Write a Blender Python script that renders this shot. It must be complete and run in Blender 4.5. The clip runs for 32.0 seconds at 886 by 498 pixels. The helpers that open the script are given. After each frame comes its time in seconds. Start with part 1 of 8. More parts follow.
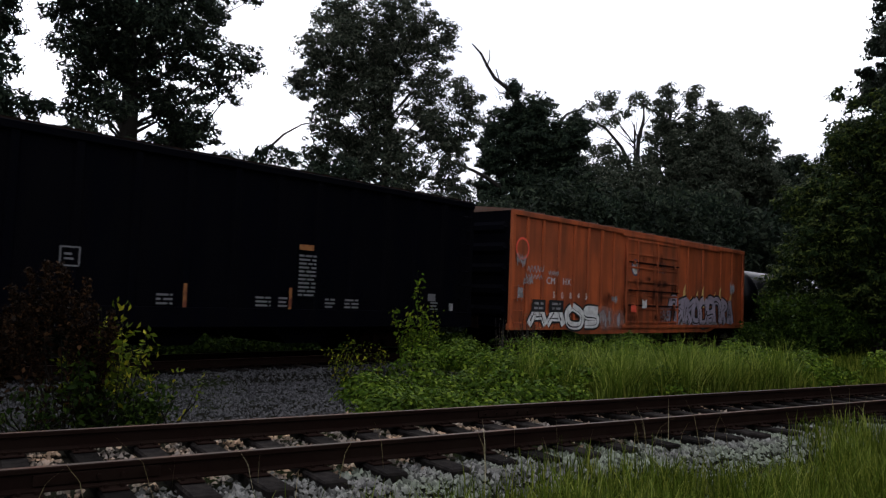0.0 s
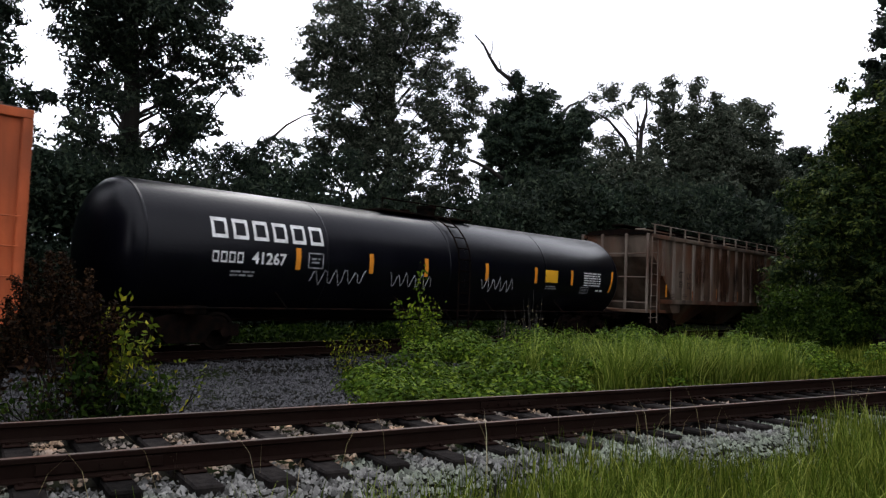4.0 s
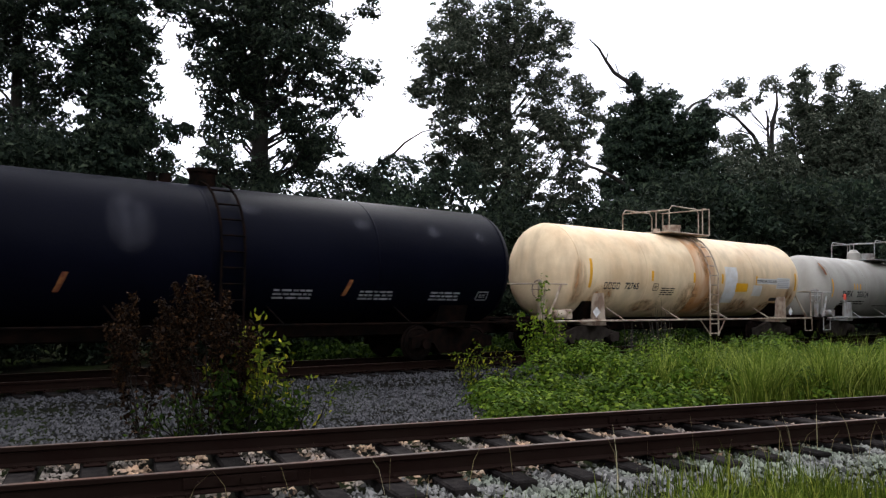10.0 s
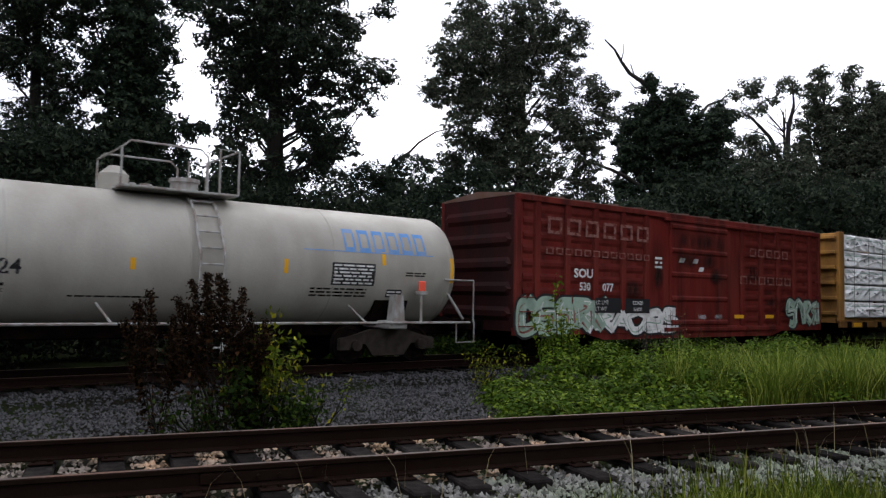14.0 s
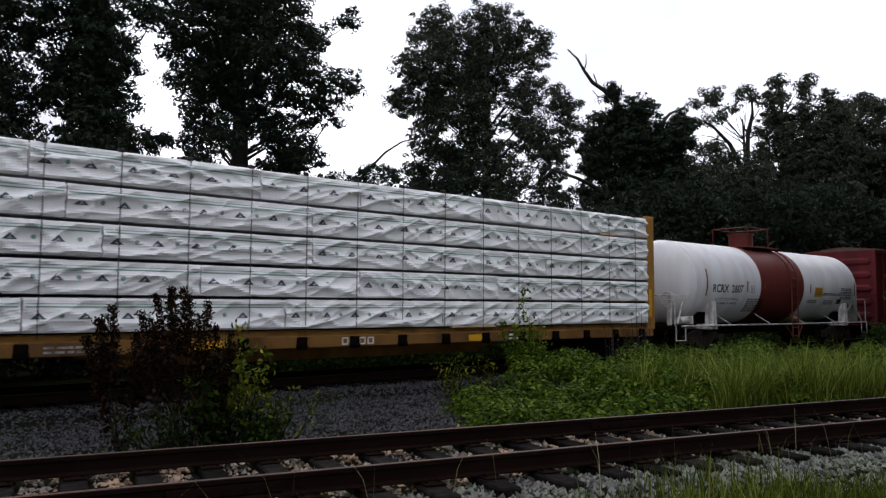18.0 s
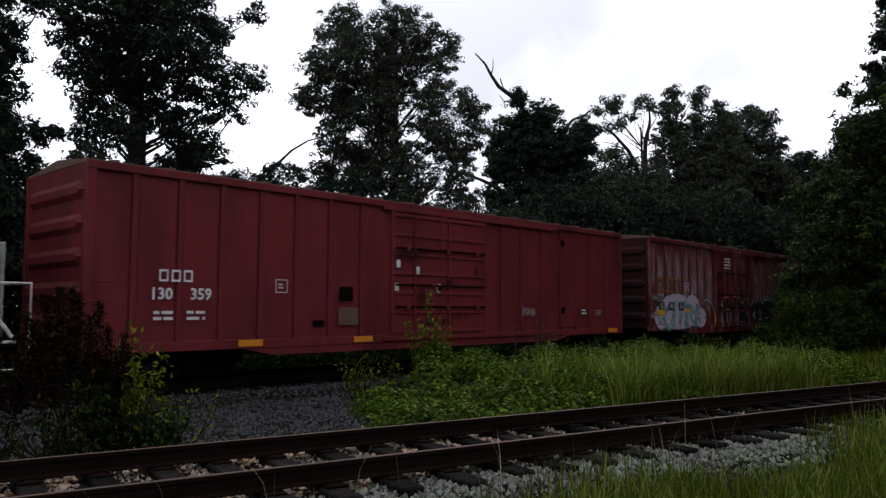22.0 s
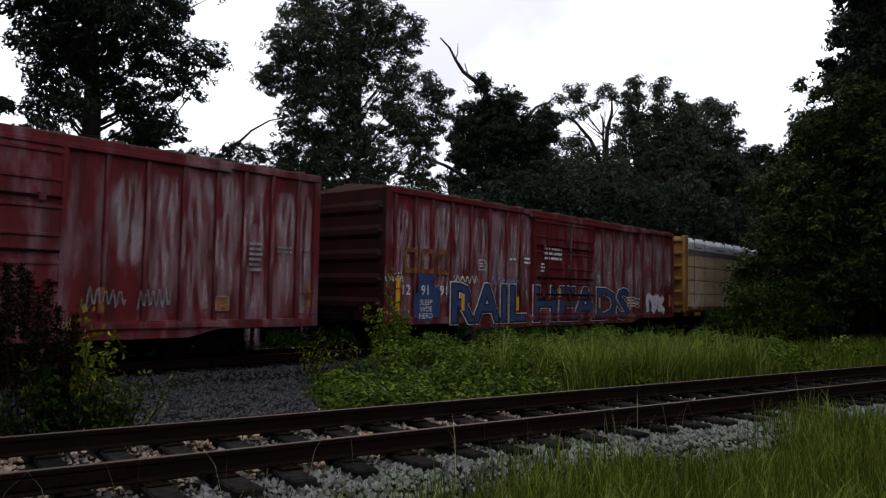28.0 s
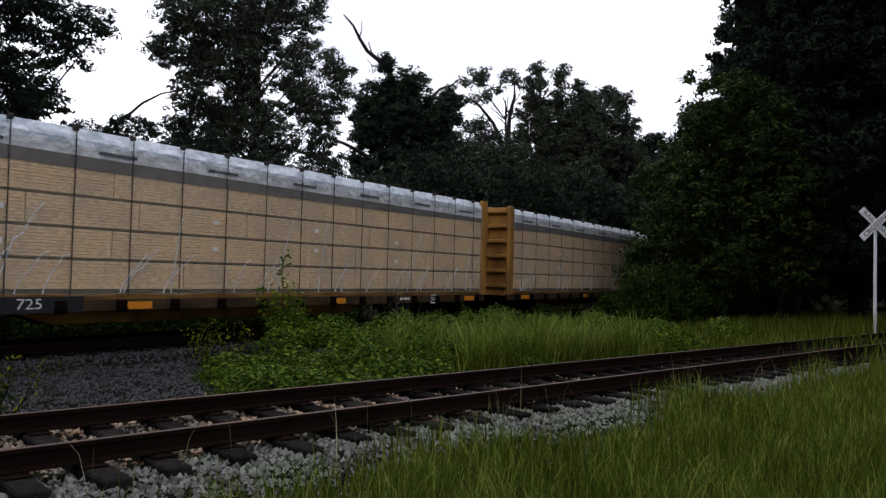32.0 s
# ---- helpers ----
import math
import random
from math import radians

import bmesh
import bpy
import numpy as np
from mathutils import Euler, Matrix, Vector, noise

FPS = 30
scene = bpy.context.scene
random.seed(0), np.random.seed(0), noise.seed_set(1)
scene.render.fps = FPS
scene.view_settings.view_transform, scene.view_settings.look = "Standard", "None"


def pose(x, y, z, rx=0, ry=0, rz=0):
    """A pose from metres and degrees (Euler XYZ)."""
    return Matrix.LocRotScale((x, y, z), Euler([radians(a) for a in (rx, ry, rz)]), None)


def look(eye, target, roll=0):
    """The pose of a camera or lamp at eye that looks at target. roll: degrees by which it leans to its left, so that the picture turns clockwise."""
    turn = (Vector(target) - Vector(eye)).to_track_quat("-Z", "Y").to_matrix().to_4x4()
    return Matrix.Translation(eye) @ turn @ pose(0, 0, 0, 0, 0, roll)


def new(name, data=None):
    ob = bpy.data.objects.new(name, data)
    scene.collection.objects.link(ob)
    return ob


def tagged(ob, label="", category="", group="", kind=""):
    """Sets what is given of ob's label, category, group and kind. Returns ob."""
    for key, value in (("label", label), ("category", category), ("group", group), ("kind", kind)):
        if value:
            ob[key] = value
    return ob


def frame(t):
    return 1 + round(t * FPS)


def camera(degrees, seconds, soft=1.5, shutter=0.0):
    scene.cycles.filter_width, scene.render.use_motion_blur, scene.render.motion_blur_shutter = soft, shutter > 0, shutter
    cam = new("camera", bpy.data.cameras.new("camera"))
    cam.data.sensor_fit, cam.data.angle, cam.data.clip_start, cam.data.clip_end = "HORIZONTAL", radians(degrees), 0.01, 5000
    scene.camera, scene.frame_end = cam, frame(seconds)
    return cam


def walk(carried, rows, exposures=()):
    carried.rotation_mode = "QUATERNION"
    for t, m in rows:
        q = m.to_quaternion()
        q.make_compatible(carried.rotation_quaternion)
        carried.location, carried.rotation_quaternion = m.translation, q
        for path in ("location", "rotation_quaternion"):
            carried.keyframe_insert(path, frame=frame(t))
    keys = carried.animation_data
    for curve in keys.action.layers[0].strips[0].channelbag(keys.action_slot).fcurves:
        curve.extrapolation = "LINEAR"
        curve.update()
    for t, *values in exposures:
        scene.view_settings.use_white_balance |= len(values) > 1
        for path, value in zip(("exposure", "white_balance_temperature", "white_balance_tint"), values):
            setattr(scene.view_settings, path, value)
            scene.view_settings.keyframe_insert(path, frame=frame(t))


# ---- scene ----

# ---------------------------------------------------------------- camera
cam = camera(60.5, 32.0, soft=1.3, shutter=0.12)
# seconds, place in metres, yaw, pitch, roll in degrees
PATH = [
    (0.0, -0.025, 0.016, 1.350, -47.60, 3.69, -2.19),
    (0.5, -0.027, 0.020, 1.351, -47.71, 3.53, -2.44),
    (1.0, -0.025, 0.019, 1.354, -47.66, 3.65, -2.29),
    (1.5, -0.027, 0.020, 1.351, -47.68, 3.30, -2.22),
    (2.0, -0.025, 0.018, 1.347, -47.72, 2.93, -2.20),
    (2.5, -0.024, 0.018, 1.341, -47.64, 3.05, -2.30),
    (4.5, -0.013, 0.028, 1.341, -47.22, 3.04, -2.22),
    (5.0, -0.016, 0.032, 1.346, -46.46, 3.04, -2.24),
    (5.5, -0.018, 0.031, 1.347, -46.21, 3.21, -2.23),
    (6.0, -0.022, 0.025, 1.355, -45.58, 3.18, -2.03),
    (6.5, -0.019, 0.013, 1.354, -45.20, 3.58, -1.90),
    (7.0, -0.023, 0.004, 1.357, -43.89, 3.66, -1.83),
    (7.5, -0.022, 0.012, 1.360, -42.03, 3.76, -1.83),
    (8.0, -0.015, 0.025, 1.369, -40.86, 3.35, -1.54),
    (8.5, -0.012, 0.030, 1.375, -38.68, 3.74, -1.55),
    (9.0, -0.002, 0.023, 1.377, -38.00, 3.83, -1.15),
    (9.5, 0.012, 0.013, 1.387, -38.10, 3.77, -0.62),
    (10.0, 0.008, 0.030, 1.386, -38.22, 3.60, -0.78),
    (10.5, -0.004, 0.037, 1.383, -38.51, 3.18, -0.42),
    (11.0, -0.010, 0.034, 1.378, -37.87, 3.79, -0.45),
    (11.5, -0.012, 0.033, 1.378, -37.98, 3.79, -0.54),
    (12.0, -0.015, 0.032, 1.377, -37.42, 3.66, -0.47),
    (12.5, -0.032, 0.024, 1.377, -37.28, 3.71, -0.70),
    (13.0, -0.029, 0.030, 1.380, -37.22, 3.80, -0.93),
    (13.5, -0.025, 0.042, 1.376, -37.16, 3.64, -1.05),
    (14.0, -0.019, 0.045, 1.372, -37.28, 3.59, -1.21),
    (14.5, -0.019, 0.048, 1.376, -37.28, 2.86, -0.98),
    (15.0, -0.015, 0.052, 1.377, -38.23, 3.33, -0.68),
    (15.5, -0.016, 0.037, 1.372, -39.36, 3.59, -0.93),
    (17.5, -0.018, 0.021, 1.377, -39.55, 4.00, -0.20),
    (18.0, -0.021, 0.014, 1.376, -39.64, 4.33, -0.24),
    (18.5, -0.025, 0.012, 1.376, -39.67, 4.19, -0.34),
    (19.0, -0.024, 0.013, 1.373, -39.56, 4.35, -0.39),
    (19.5, -0.023, 0.009, 1.372, -39.48, 4.37, -0.41),
    (20.0, -0.021, 0.006, 1.370, -40.04, 4.68, -0.24),
    (20.5, -0.022, 0.006, 1.372, -40.92, 4.87, -0.16),
    (21.0, -0.014, 0.006, 1.374, -43.32, 4.62, -0.24),
    (21.5, -0.014, -0.008, 1.366, -45.33, 4.11, -0.10),
    (22.0, -0.006, -0.003, 1.364, -46.64, 4.44, -0.18),
    (22.5, -0.007, 0.002, 1.364, -47.36, 4.70, -0.39),
    (23.0, 0.007, 0.003, 1.360, -47.86, 4.69, -0.34),
    (23.5, 0.010, 0.002, 1.355, -48.35, 4.60, -0.10),
    (24.0, 0.006, 0.001, 1.360, -48.48, 4.32, -0.26),
    (24.5, 0.007, 0.004, 1.362, -48.74, 4.46, -0.24),
    (25.0, 0.009, 0.005, 1.355, -48.73, 4.21, -0.18),
    (25.5, 0.014, 0.012, 1.360, -49.05, 3.94, -0.40),
    (27.5, 0.023, -0.005, 1.363, -49.43, 3.57, -0.69),
    (28.0, 0.021, -0.013, 1.356, -49.61, 3.33, -1.06),
    (28.5, 0.025, -0.022, 1.364, -50.42, 3.48, -1.24),
    (29.0, 0.032, -0.031, 1.369, -52.94, 3.57, -1.46),
    (29.5, 0.030, -0.033, 1.374, -57.31, 3.67, -0.58),
    (30.0, 0.062, -0.082, 1.369, -57.73, 3.51, -0.97),
    (30.5, 0.092, -0.143, 1.383, -58.44, 3.61, -1.35),
    (31.0, 0.099, -0.177, 1.367, -56.91, 2.99, -0.59),
    (31.5, 0.112, -0.175, 1.380, -58.71, 3.13, -1.08),
    (32.0, 0.138, -0.162, 1.392, -56.80, 2.02, -1.39),
]
EXPOSURES = [(0.0, 0.15), (2.0, 0.4), (3.0, 0.5), (5.0, 0.8), (6.0, 0.7), (7.0, 0.75), (8.0, 0.95), (9.0, 1.05), (11.0, 0.85), (12.0, 0.6), (13.0, 0.4), (14.0, 0.5), (15.0, 0.8),
             (17.5, -0.05), (20.0, 0.15), (21.0, 0.05), (22.0, -0.2), (24.0, -0.3), (28.0, -0.15), (29.0, 0.05), (30.0, 0.0), (32.0, 0.0)]
walk(cam, [(t, pose(x, y, z, 90 + p, r, w)) for t, x, y, z, w, p, r in PATH], EXPOSURES)

# ---------------------------------------------------------------- world and sun (overcast)
world = bpy.data.worlds.new("overcast_sky")
scene.world = world
world.use_nodes = True
wt = world.node_tree
sky = wt.nodes.new("ShaderNodeTexSky")
sky.sky_type = "NISHITA"
sky.sun_disc = False
sky.sun_elevation, sky.sun_rotation = radians(42), radians(45)
sky.air_density, sky.dust_density = 1.0, 4.0
bw = wt.nodes.new("ShaderNodeRGBToBW")
wt.links.new(sky.outputs[0], bw.inputs[0])
tint = wt.nodes.new("ShaderNodeMix")
tint.data_type = "RGBA"
tint.inputs[0].default_value = 0.94
wt.links.new(sky.outputs[0], tint.inputs[6])
wt.links.new(bw.outputs[0], tint.inputs[7])
# an even cloud sheet with soft grey folds
tc = wt.nodes.new("ShaderNodeTexCoord")
cl = wt.nodes.new("ShaderNodeTexNoise")
cl.inputs["Scale"].default_value, cl.inputs["Detail"].default_value = 2.2, 5
wt.links.new(tc.outputs["Generated"], cl.inputs["Vector"])
ramp = wt.nodes.new("ShaderNodeValToRGB")
ramp.color_ramp.elements[0].position, ramp.color_ramp.elements[0].color = 0.40, (0.46, 0.47, 0.50, 1)
ramp.color_ramp.elements[1].position, ramp.color_ramp.elements[1].color = 0.64, (1.0, 1.0, 1.0, 1)
wt.links.new(cl.outputs["Fac"], ramp.inputs[0])
sheet = wt.nodes.new("ShaderNodeMix")
sheet.data_type = "RGBA"
sheet.inputs[0].default_value = 0.72
sheet.inputs[7].default_value = (13.4, 13.6, 15.1, 1)
wt.links.new(tint.outputs[2], sheet.inputs[6])
cloud = wt.nodes.new("ShaderNodeMix")
cloud.data_type, cloud.blend_type = "RGBA", "MULTIPLY"
cloud.inputs[0].default_value = 1.0
wt.links.new(sheet.outputs[2], cloud.inputs[6])
wt.links.new(ramp.outputs[0], cloud.inputs[7])
bg = wt.nodes["Background"]
bg.inputs[1].default_value = 0.155
wt.links.new(cloud.outputs[2], bg.inputs[0])

sun_data = bpy.data.lights.new("sun", "SUN")
sun_data.energy, sun_data.angle, sun_data.color = 0.6, radians(30), (1.0, 0.97, 0.92)
sun = new("sun", sun_data)
sun.matrix_world = look((28, 28, 38), (0, 0, 0))

# ---------------------------------------------------------------- small tools
RNG = np.random.default_rng(7)


class Geo:
    """Collects plain shapes into one mesh."""

    def __init__(self):
        self.v, self.f, self.m = [], [], []

    def add(self, verts, faces, mi=0):
        n = len(self.v)
        self.v += [tuple(p) for p in verts]
        self.f += [tuple(i + n for i in q) for q in faces]
        self.m += [mi] * len(faces)
        return self

    def box(self, x0, x1, y0, y1, z0, z1, mi=0):
        v = [(x, y, z) for x in (x0, x1) for y in (y0, y1) for z in (z0, z1)]
        return self.add(v, [(0, 1, 3, 2), (4, 6, 7, 5), (0, 4, 5, 1), (2, 3, 7, 6), (0, 2, 6, 4), (1, 5, 7, 3)], mi)

    def cham(self, x0, x1, y0, y1, z0, z1, c=0.02, mi=0):
        """A box with its edges along all axes cut."""
        v, idx = [], {}
        for sx in (0, 1):
            for sy in (0, 1):
                for sz in (0, 1):
                    X, Y, Z = (x0, x1)[sx], (y0, y1)[sy], (z0, z1)[sz]
                    dx, dy, dz = (c, -c)[sx], (c, -c)[sy], (c, -c)[sz]
                    for k, p in enumerate(((X, Y + dy, Z + dz), (X + dx, Y, Z + dz), (X + dx, Y + dy, Z))):
                        idx[sx, sy, sz, k] = len(v)
                        v.append(p)
        g = lambda a, b, d, k: idx[a, b, d, k]
        f = []
        for s in (0, 1):
            f.append([g(s, 0, 0, 0), g(s, 1, 0, 0), g(s, 1, 1, 0), g(s, 0, 1, 0)])
            f.append([g(0, s, 0, 1), g(1, s, 0, 1), g(1, s, 1, 1), g(0, s, 1, 1)])
            f.append([g(0, 0, s, 2), g(1, 0, s, 2), g(1, 1, s, 2), g(0, 1, s, 2)])
        for a in (0, 1):
            for b in (0, 1):
                f.append([g(a, b, 0, 0), g(a, b, 1, 0), g(a, b, 1, 1), g(a, b, 0, 1)])
                f.append([g(a, 0, b, 0), g(a, 1, b, 0), g(a, 1, b, 2), g(a, 0, b, 2)])
                f.append([g(0, a, b, 1), g(1, a, b, 1), g(1, a, b, 2), g(0, a, b, 2)])
                for d in (0, 1):
                    f.append([g(a, b, d, 0), g(a, b, d, 1), g(a, b, d, 2)])
        return self.add(v, f, mi)

    def rod(self, p, q, r, n=8, r2=None, mi=0):
        p, q = Vector(p), Vector(q)
        d = (q - p).normalized()
        a = d.orthogonal().normalized()
        b = d.cross(a)
        r2 = r if r2 is None else r2
        v = []
        for c, rr in ((p, r), (q, r2)):
            v += [tuple(c + (a * math.cos(6.28318 * i / n) + b * math.sin(6.28318 * i / n)) * rr) for i in range(n)]
        f = [(i, (i + 1) % n, n + (i + 1) % n, n + i) for i in range(n)] + [tuple(range(n))[::-1], tuple(range(n, 2 * n))]
        return self.add(v, f, mi)

    def tube(self, pts, radii, n=6, mi=0):
        """One closed skin along a bent line, with its own radius at each point."""
        pts = [Vector(p) for p in pts]
        v, k = [], len(pts)
        for i, p in enumerate(pts):
            d = (pts[min(k - 1, i + 1)] - pts[max(0, i - 1)]).normalized()
            a = d.cross(Vector((0.31, 0.95, 0.05))).normalized()
            b = d.cross(a)
            v += [tuple(p + (a * math.cos(6.28318 * j / n) + b * math.sin(6.28318 * j / n)) * radii[i]) for j in range(n)]
        f = [(i * n + j, i * n + (j + 1) % n, (i + 1) * n + (j + 1) % n, (i + 1) * n + j) for i in range(k - 1) for j in range(n)]
        return self.add(v, f + [tuple(range(n))[::-1], tuple(range((k - 1) * n, k * n))], mi)

    def path(self, pts, r, n=6, mi=0):
        return self.tube(pts, [r] * len(pts), n, mi)

    def prism(self, prof, x0, x1, axis="x", mi=0):
        """A profile of (u, v) pulled along an axis: x pulls (y, z); y pulls (x, z)."""
        n = len(prof)
        mk = (lambda s, u, w: (s, u, w)) if axis == "x" else ((lambda s, u, w: (u, s, w)) if axis == "y" else (lambda s, u, w: (u, w, s)))
        v = [mk(x0, u, w) for u, w in prof] + [mk(x1, u, w) for u, w in prof]
        f = [(i, (i + 1) % n, n + (i + 1) % n, n + i) for i in range(n)] + [tuple(range(n))[::-1], tuple(range(n, 2 * n))]
        return self.add(v, f, mi)

    def lathe(self, prof, cy, cz, n=40, mi=0):
        """Turns (x, r) round the axis along x through y=cy, z=cz."""
        v, f = [], []
        for x, r in prof:
            v += [(x, cy + r * math.cos(6.28318 * i / n), cz + r * math.sin(6.28318 * i / n)) for i in range(n)]
        for k in range(len(prof) - 1):
            f += [(k * n + i, k * n + (i + 1) % n, (k + 1) * n + (i + 1) % n, (k + 1) * n + i) for i in range(n)]
        f += [tuple(range(n))[::-1], tuple(range((len(prof) - 1) * n, len(prof) * n))]
        return self.add(v, f, mi)

    def mesh(self, name, smooth=False):
        me = bpy.data.meshes.new(name)
        me.from_pydata(self.v, [], self.f)
        bm = bmesh.new()
        bm.from_mesh(me)
        bmesh.ops.recalc_face_normals(bm, faces=bm.faces)
        bm.to_mesh(me)
        bm.free()
        me.polygons.foreach_set("material_index", self.m)
        if smooth:
            me.polygons.foreach_set("use_smooth", [True] * len(me.polygons))
            me.set_sharp_from_angle(angle=radians(32))
        me.update()
        return me


def part(name, geo, material, parent, label="", smooth=False, at=None):
    """Links a Geo (or a ready mesh) as one mesh object under a thing or a part."""
    me = geo if isinstance(geo, bpy.types.Mesh) else geo.mesh(name, smooth)
    if material is not None and not me.materials:
        for m in material if isinstance(material, (list, tuple)) else [material]:
            me.materials.append(m)
    ob = new(name, me)
    ob.parent = parent
    if at is not None:
        ob.matrix_basis = at if isinstance(at, Matrix) else Matrix.Translation(at)
    return tagged(ob, label)


def thing(name, label, category, group="", kind="", at=None):
    ob = new(name)
    ob.empty_display_size = 0.3
    if at is not None:
        ob.matrix_basis = at
    return tagged(ob, label, category, group, kind)


def raw_mesh(name, verts, quads, material, k=4):
    """A mesh from numpy arrays, all faces with k corners."""
    me = bpy.data.meshes.new(name)
    n = len(quads)
    me.vertices.add(len(verts))
    me.vertices.foreach_set("co", np.asarray(verts, np.float32).ravel())
    me.loops.add(n * k)
    me.loops.foreach_set("vertex_index", np.asarray(quads, np.int32).ravel())
    me.polygons.add(n)
    me.polygons.foreach_set("loop_start", np.arange(0, n * k, k, dtype=np.int32))
    me.update(calc_edges=True)
    me.materials.append(material)
    return me


# ---------------------------------------------------------------- materials
def mat(name, base, rough=0.6, metal=0.0, var=0.2, scale=1.5, fine=30.0, stain=None, stain2=None, bump=0.15, spec=0.14, per="", bdist=0.02, bscale=0.6):
    """A surface: base colour varied at two scales, up to two stains (colour, amount, scale, stretch in z, width), fine relief."""
    m = bpy.data.materials.new(name)
    m.use_nodes = True
    t = m.node_tree
    p = t.nodes["Principled BSDF"]
    p.inputs["Roughness"].default_value, p.inputs["Metallic"].default_value = rough, metal
    p.inputs["Specular IOR Level"].default_value = spec
    tc = t.nodes.new("ShaderNodeTexCoord")
    vec = tc.outputs["Object"]

    def noise_at(sc, detail=4.0, stretch=1.0, seed=0.0):
        mp = t.nodes.new("ShaderNodeMapping")
        mp.inputs["Scale"].default_value = (sc, sc, sc * stretch)
        mp.inputs["Location"].default_value = (seed, seed * 0.7, seed * 1.3)
        t.links.new(vec, mp.inputs["Vector"])
        nz = t.nodes.new("ShaderNodeTexNoise")
        nz.inputs["Scale"].default_value, nz.inputs["Detail"].default_value = 1.0, detail
        t.links.new(mp.outputs[0], nz.inputs["Vector"])
        return nz.outputs["Fac"]

    def mix(fac, a, b, kind="MIX"):
        n = t.nodes.new("ShaderNodeMix")
        n.data_type, n.blend_type = "RGBA", kind
        if isinstance(fac, float):
            n.inputs[0].default_value = fac
        else:
            t.links.new(fac, n.inputs[0])
        for k, s in ((6, a), (7, b)):
            if isinstance(s, tuple):
                n.inputs[k].default_value = (*s, 1)
            else:
                t.links.new(s, n.inputs[k])
        return n.outputs[2]

    lo, hi = tuple(c * (1 - var) for c in base), tuple(min(1, c * (1 + var)) for c in base)
    col = mix(noise_at(scale), lo, hi)
    col = mix(0.5, col, mix(noise_at(fine, 3.0, 1.0, 3.1), lo, hi))
    for k, s in enumerate((stain, stain2)):
        if s:
            c, amount, sc, stretch, width, mid = (*s, 0.52)[:6]
            r = t.nodes.new("ShaderNodeMapRange")
            r.inputs["From Min"].default_value, r.inputs["From Max"].default_value = mid - width, mid + width
            r.inputs["To Max"].default_value = amount
            t.links.new(noise_at(sc, 6.0, stretch, 9.0 + 5 * k), r.inputs["Value"])
            col = mix(r.outputs[0], col, c)
    if per:
        src = t.nodes.new("ShaderNodeNewGeometry").outputs["Random Per Island"] if per == "island" else t.nodes.new("ShaderNodeObjectInfo").outputs["Random"]
        hs = t.nodes.new("ShaderNodeHueSaturation")
        mr = t.nodes.new("ShaderNodeMapRange")
        mr.inputs["To Min"].default_value, mr.inputs["To Max"].default_value = (0.22, 2.1) if per == "island" else (0.5, 1.6)
        t.links.new(src, mr.inputs["Value"])
        t.links.new(mr.outputs[0], hs.inputs["Value"])
        t.links.new(col, hs.inputs["Color"])
        col = hs.outputs[0]
    t.links.new(col, p.inputs["Base Color"])
    if bump:
        b = t.nodes.new("ShaderNodeBump")
        b.inputs["Strength"].default_value, b.inputs["Distance"].default_value = bump, bdist
        t.links.new(noise_at(fine * bscale, 5.0, 1.0, 6.0), b.inputs["Height"])
        t.links.new(b.outputs[0], p.inputs["Normal"])
    return m


def leaf_mat(name, base, other, glow=0.25, rough=0.6):
    """Leaf: two greens by piece, with light passing through."""
    m = bpy.data.materials.new(name)
    m.use_nodes = True
    t = m.node_tree
    p = t.nodes["Principled BSDF"]
    p.inputs["Roughness"].default_value = rough
    p.inputs["Specular IOR Level"].default_value = 0.03
    g = t.nodes.new("ShaderNodeNewGeometry")
    r = t.nodes.new("ShaderNodeValToRGB")
    e = r.color_ramp.elements
    e[0].color, e[1].color = (*[c * 0.55 for c in base], 1), (*other, 1)
    mid = e.new(0.6)
    mid.color = (*base, 1)
    t.links.new(g.outputs["Random Per Island"], r.inputs[0])
    t.links.new(r.outputs[0], p.inputs["Base Color"])
    tr = t.nodes.new("ShaderNodeBsdfTranslucent")
    t.links.new(r.outputs[0], tr.inputs["Color"])
    mx = t.nodes.new("ShaderNodeMixShader")
    mx.inputs[0].default_value = glow
    t.links.new(p.outputs[0], mx.inputs[1])
    t.links.new(tr.outputs[0], mx.inputs[2])
    t.links.new(mx.outputs[0], t.nodes["Material Output"].inputs["Surface"])
    return m


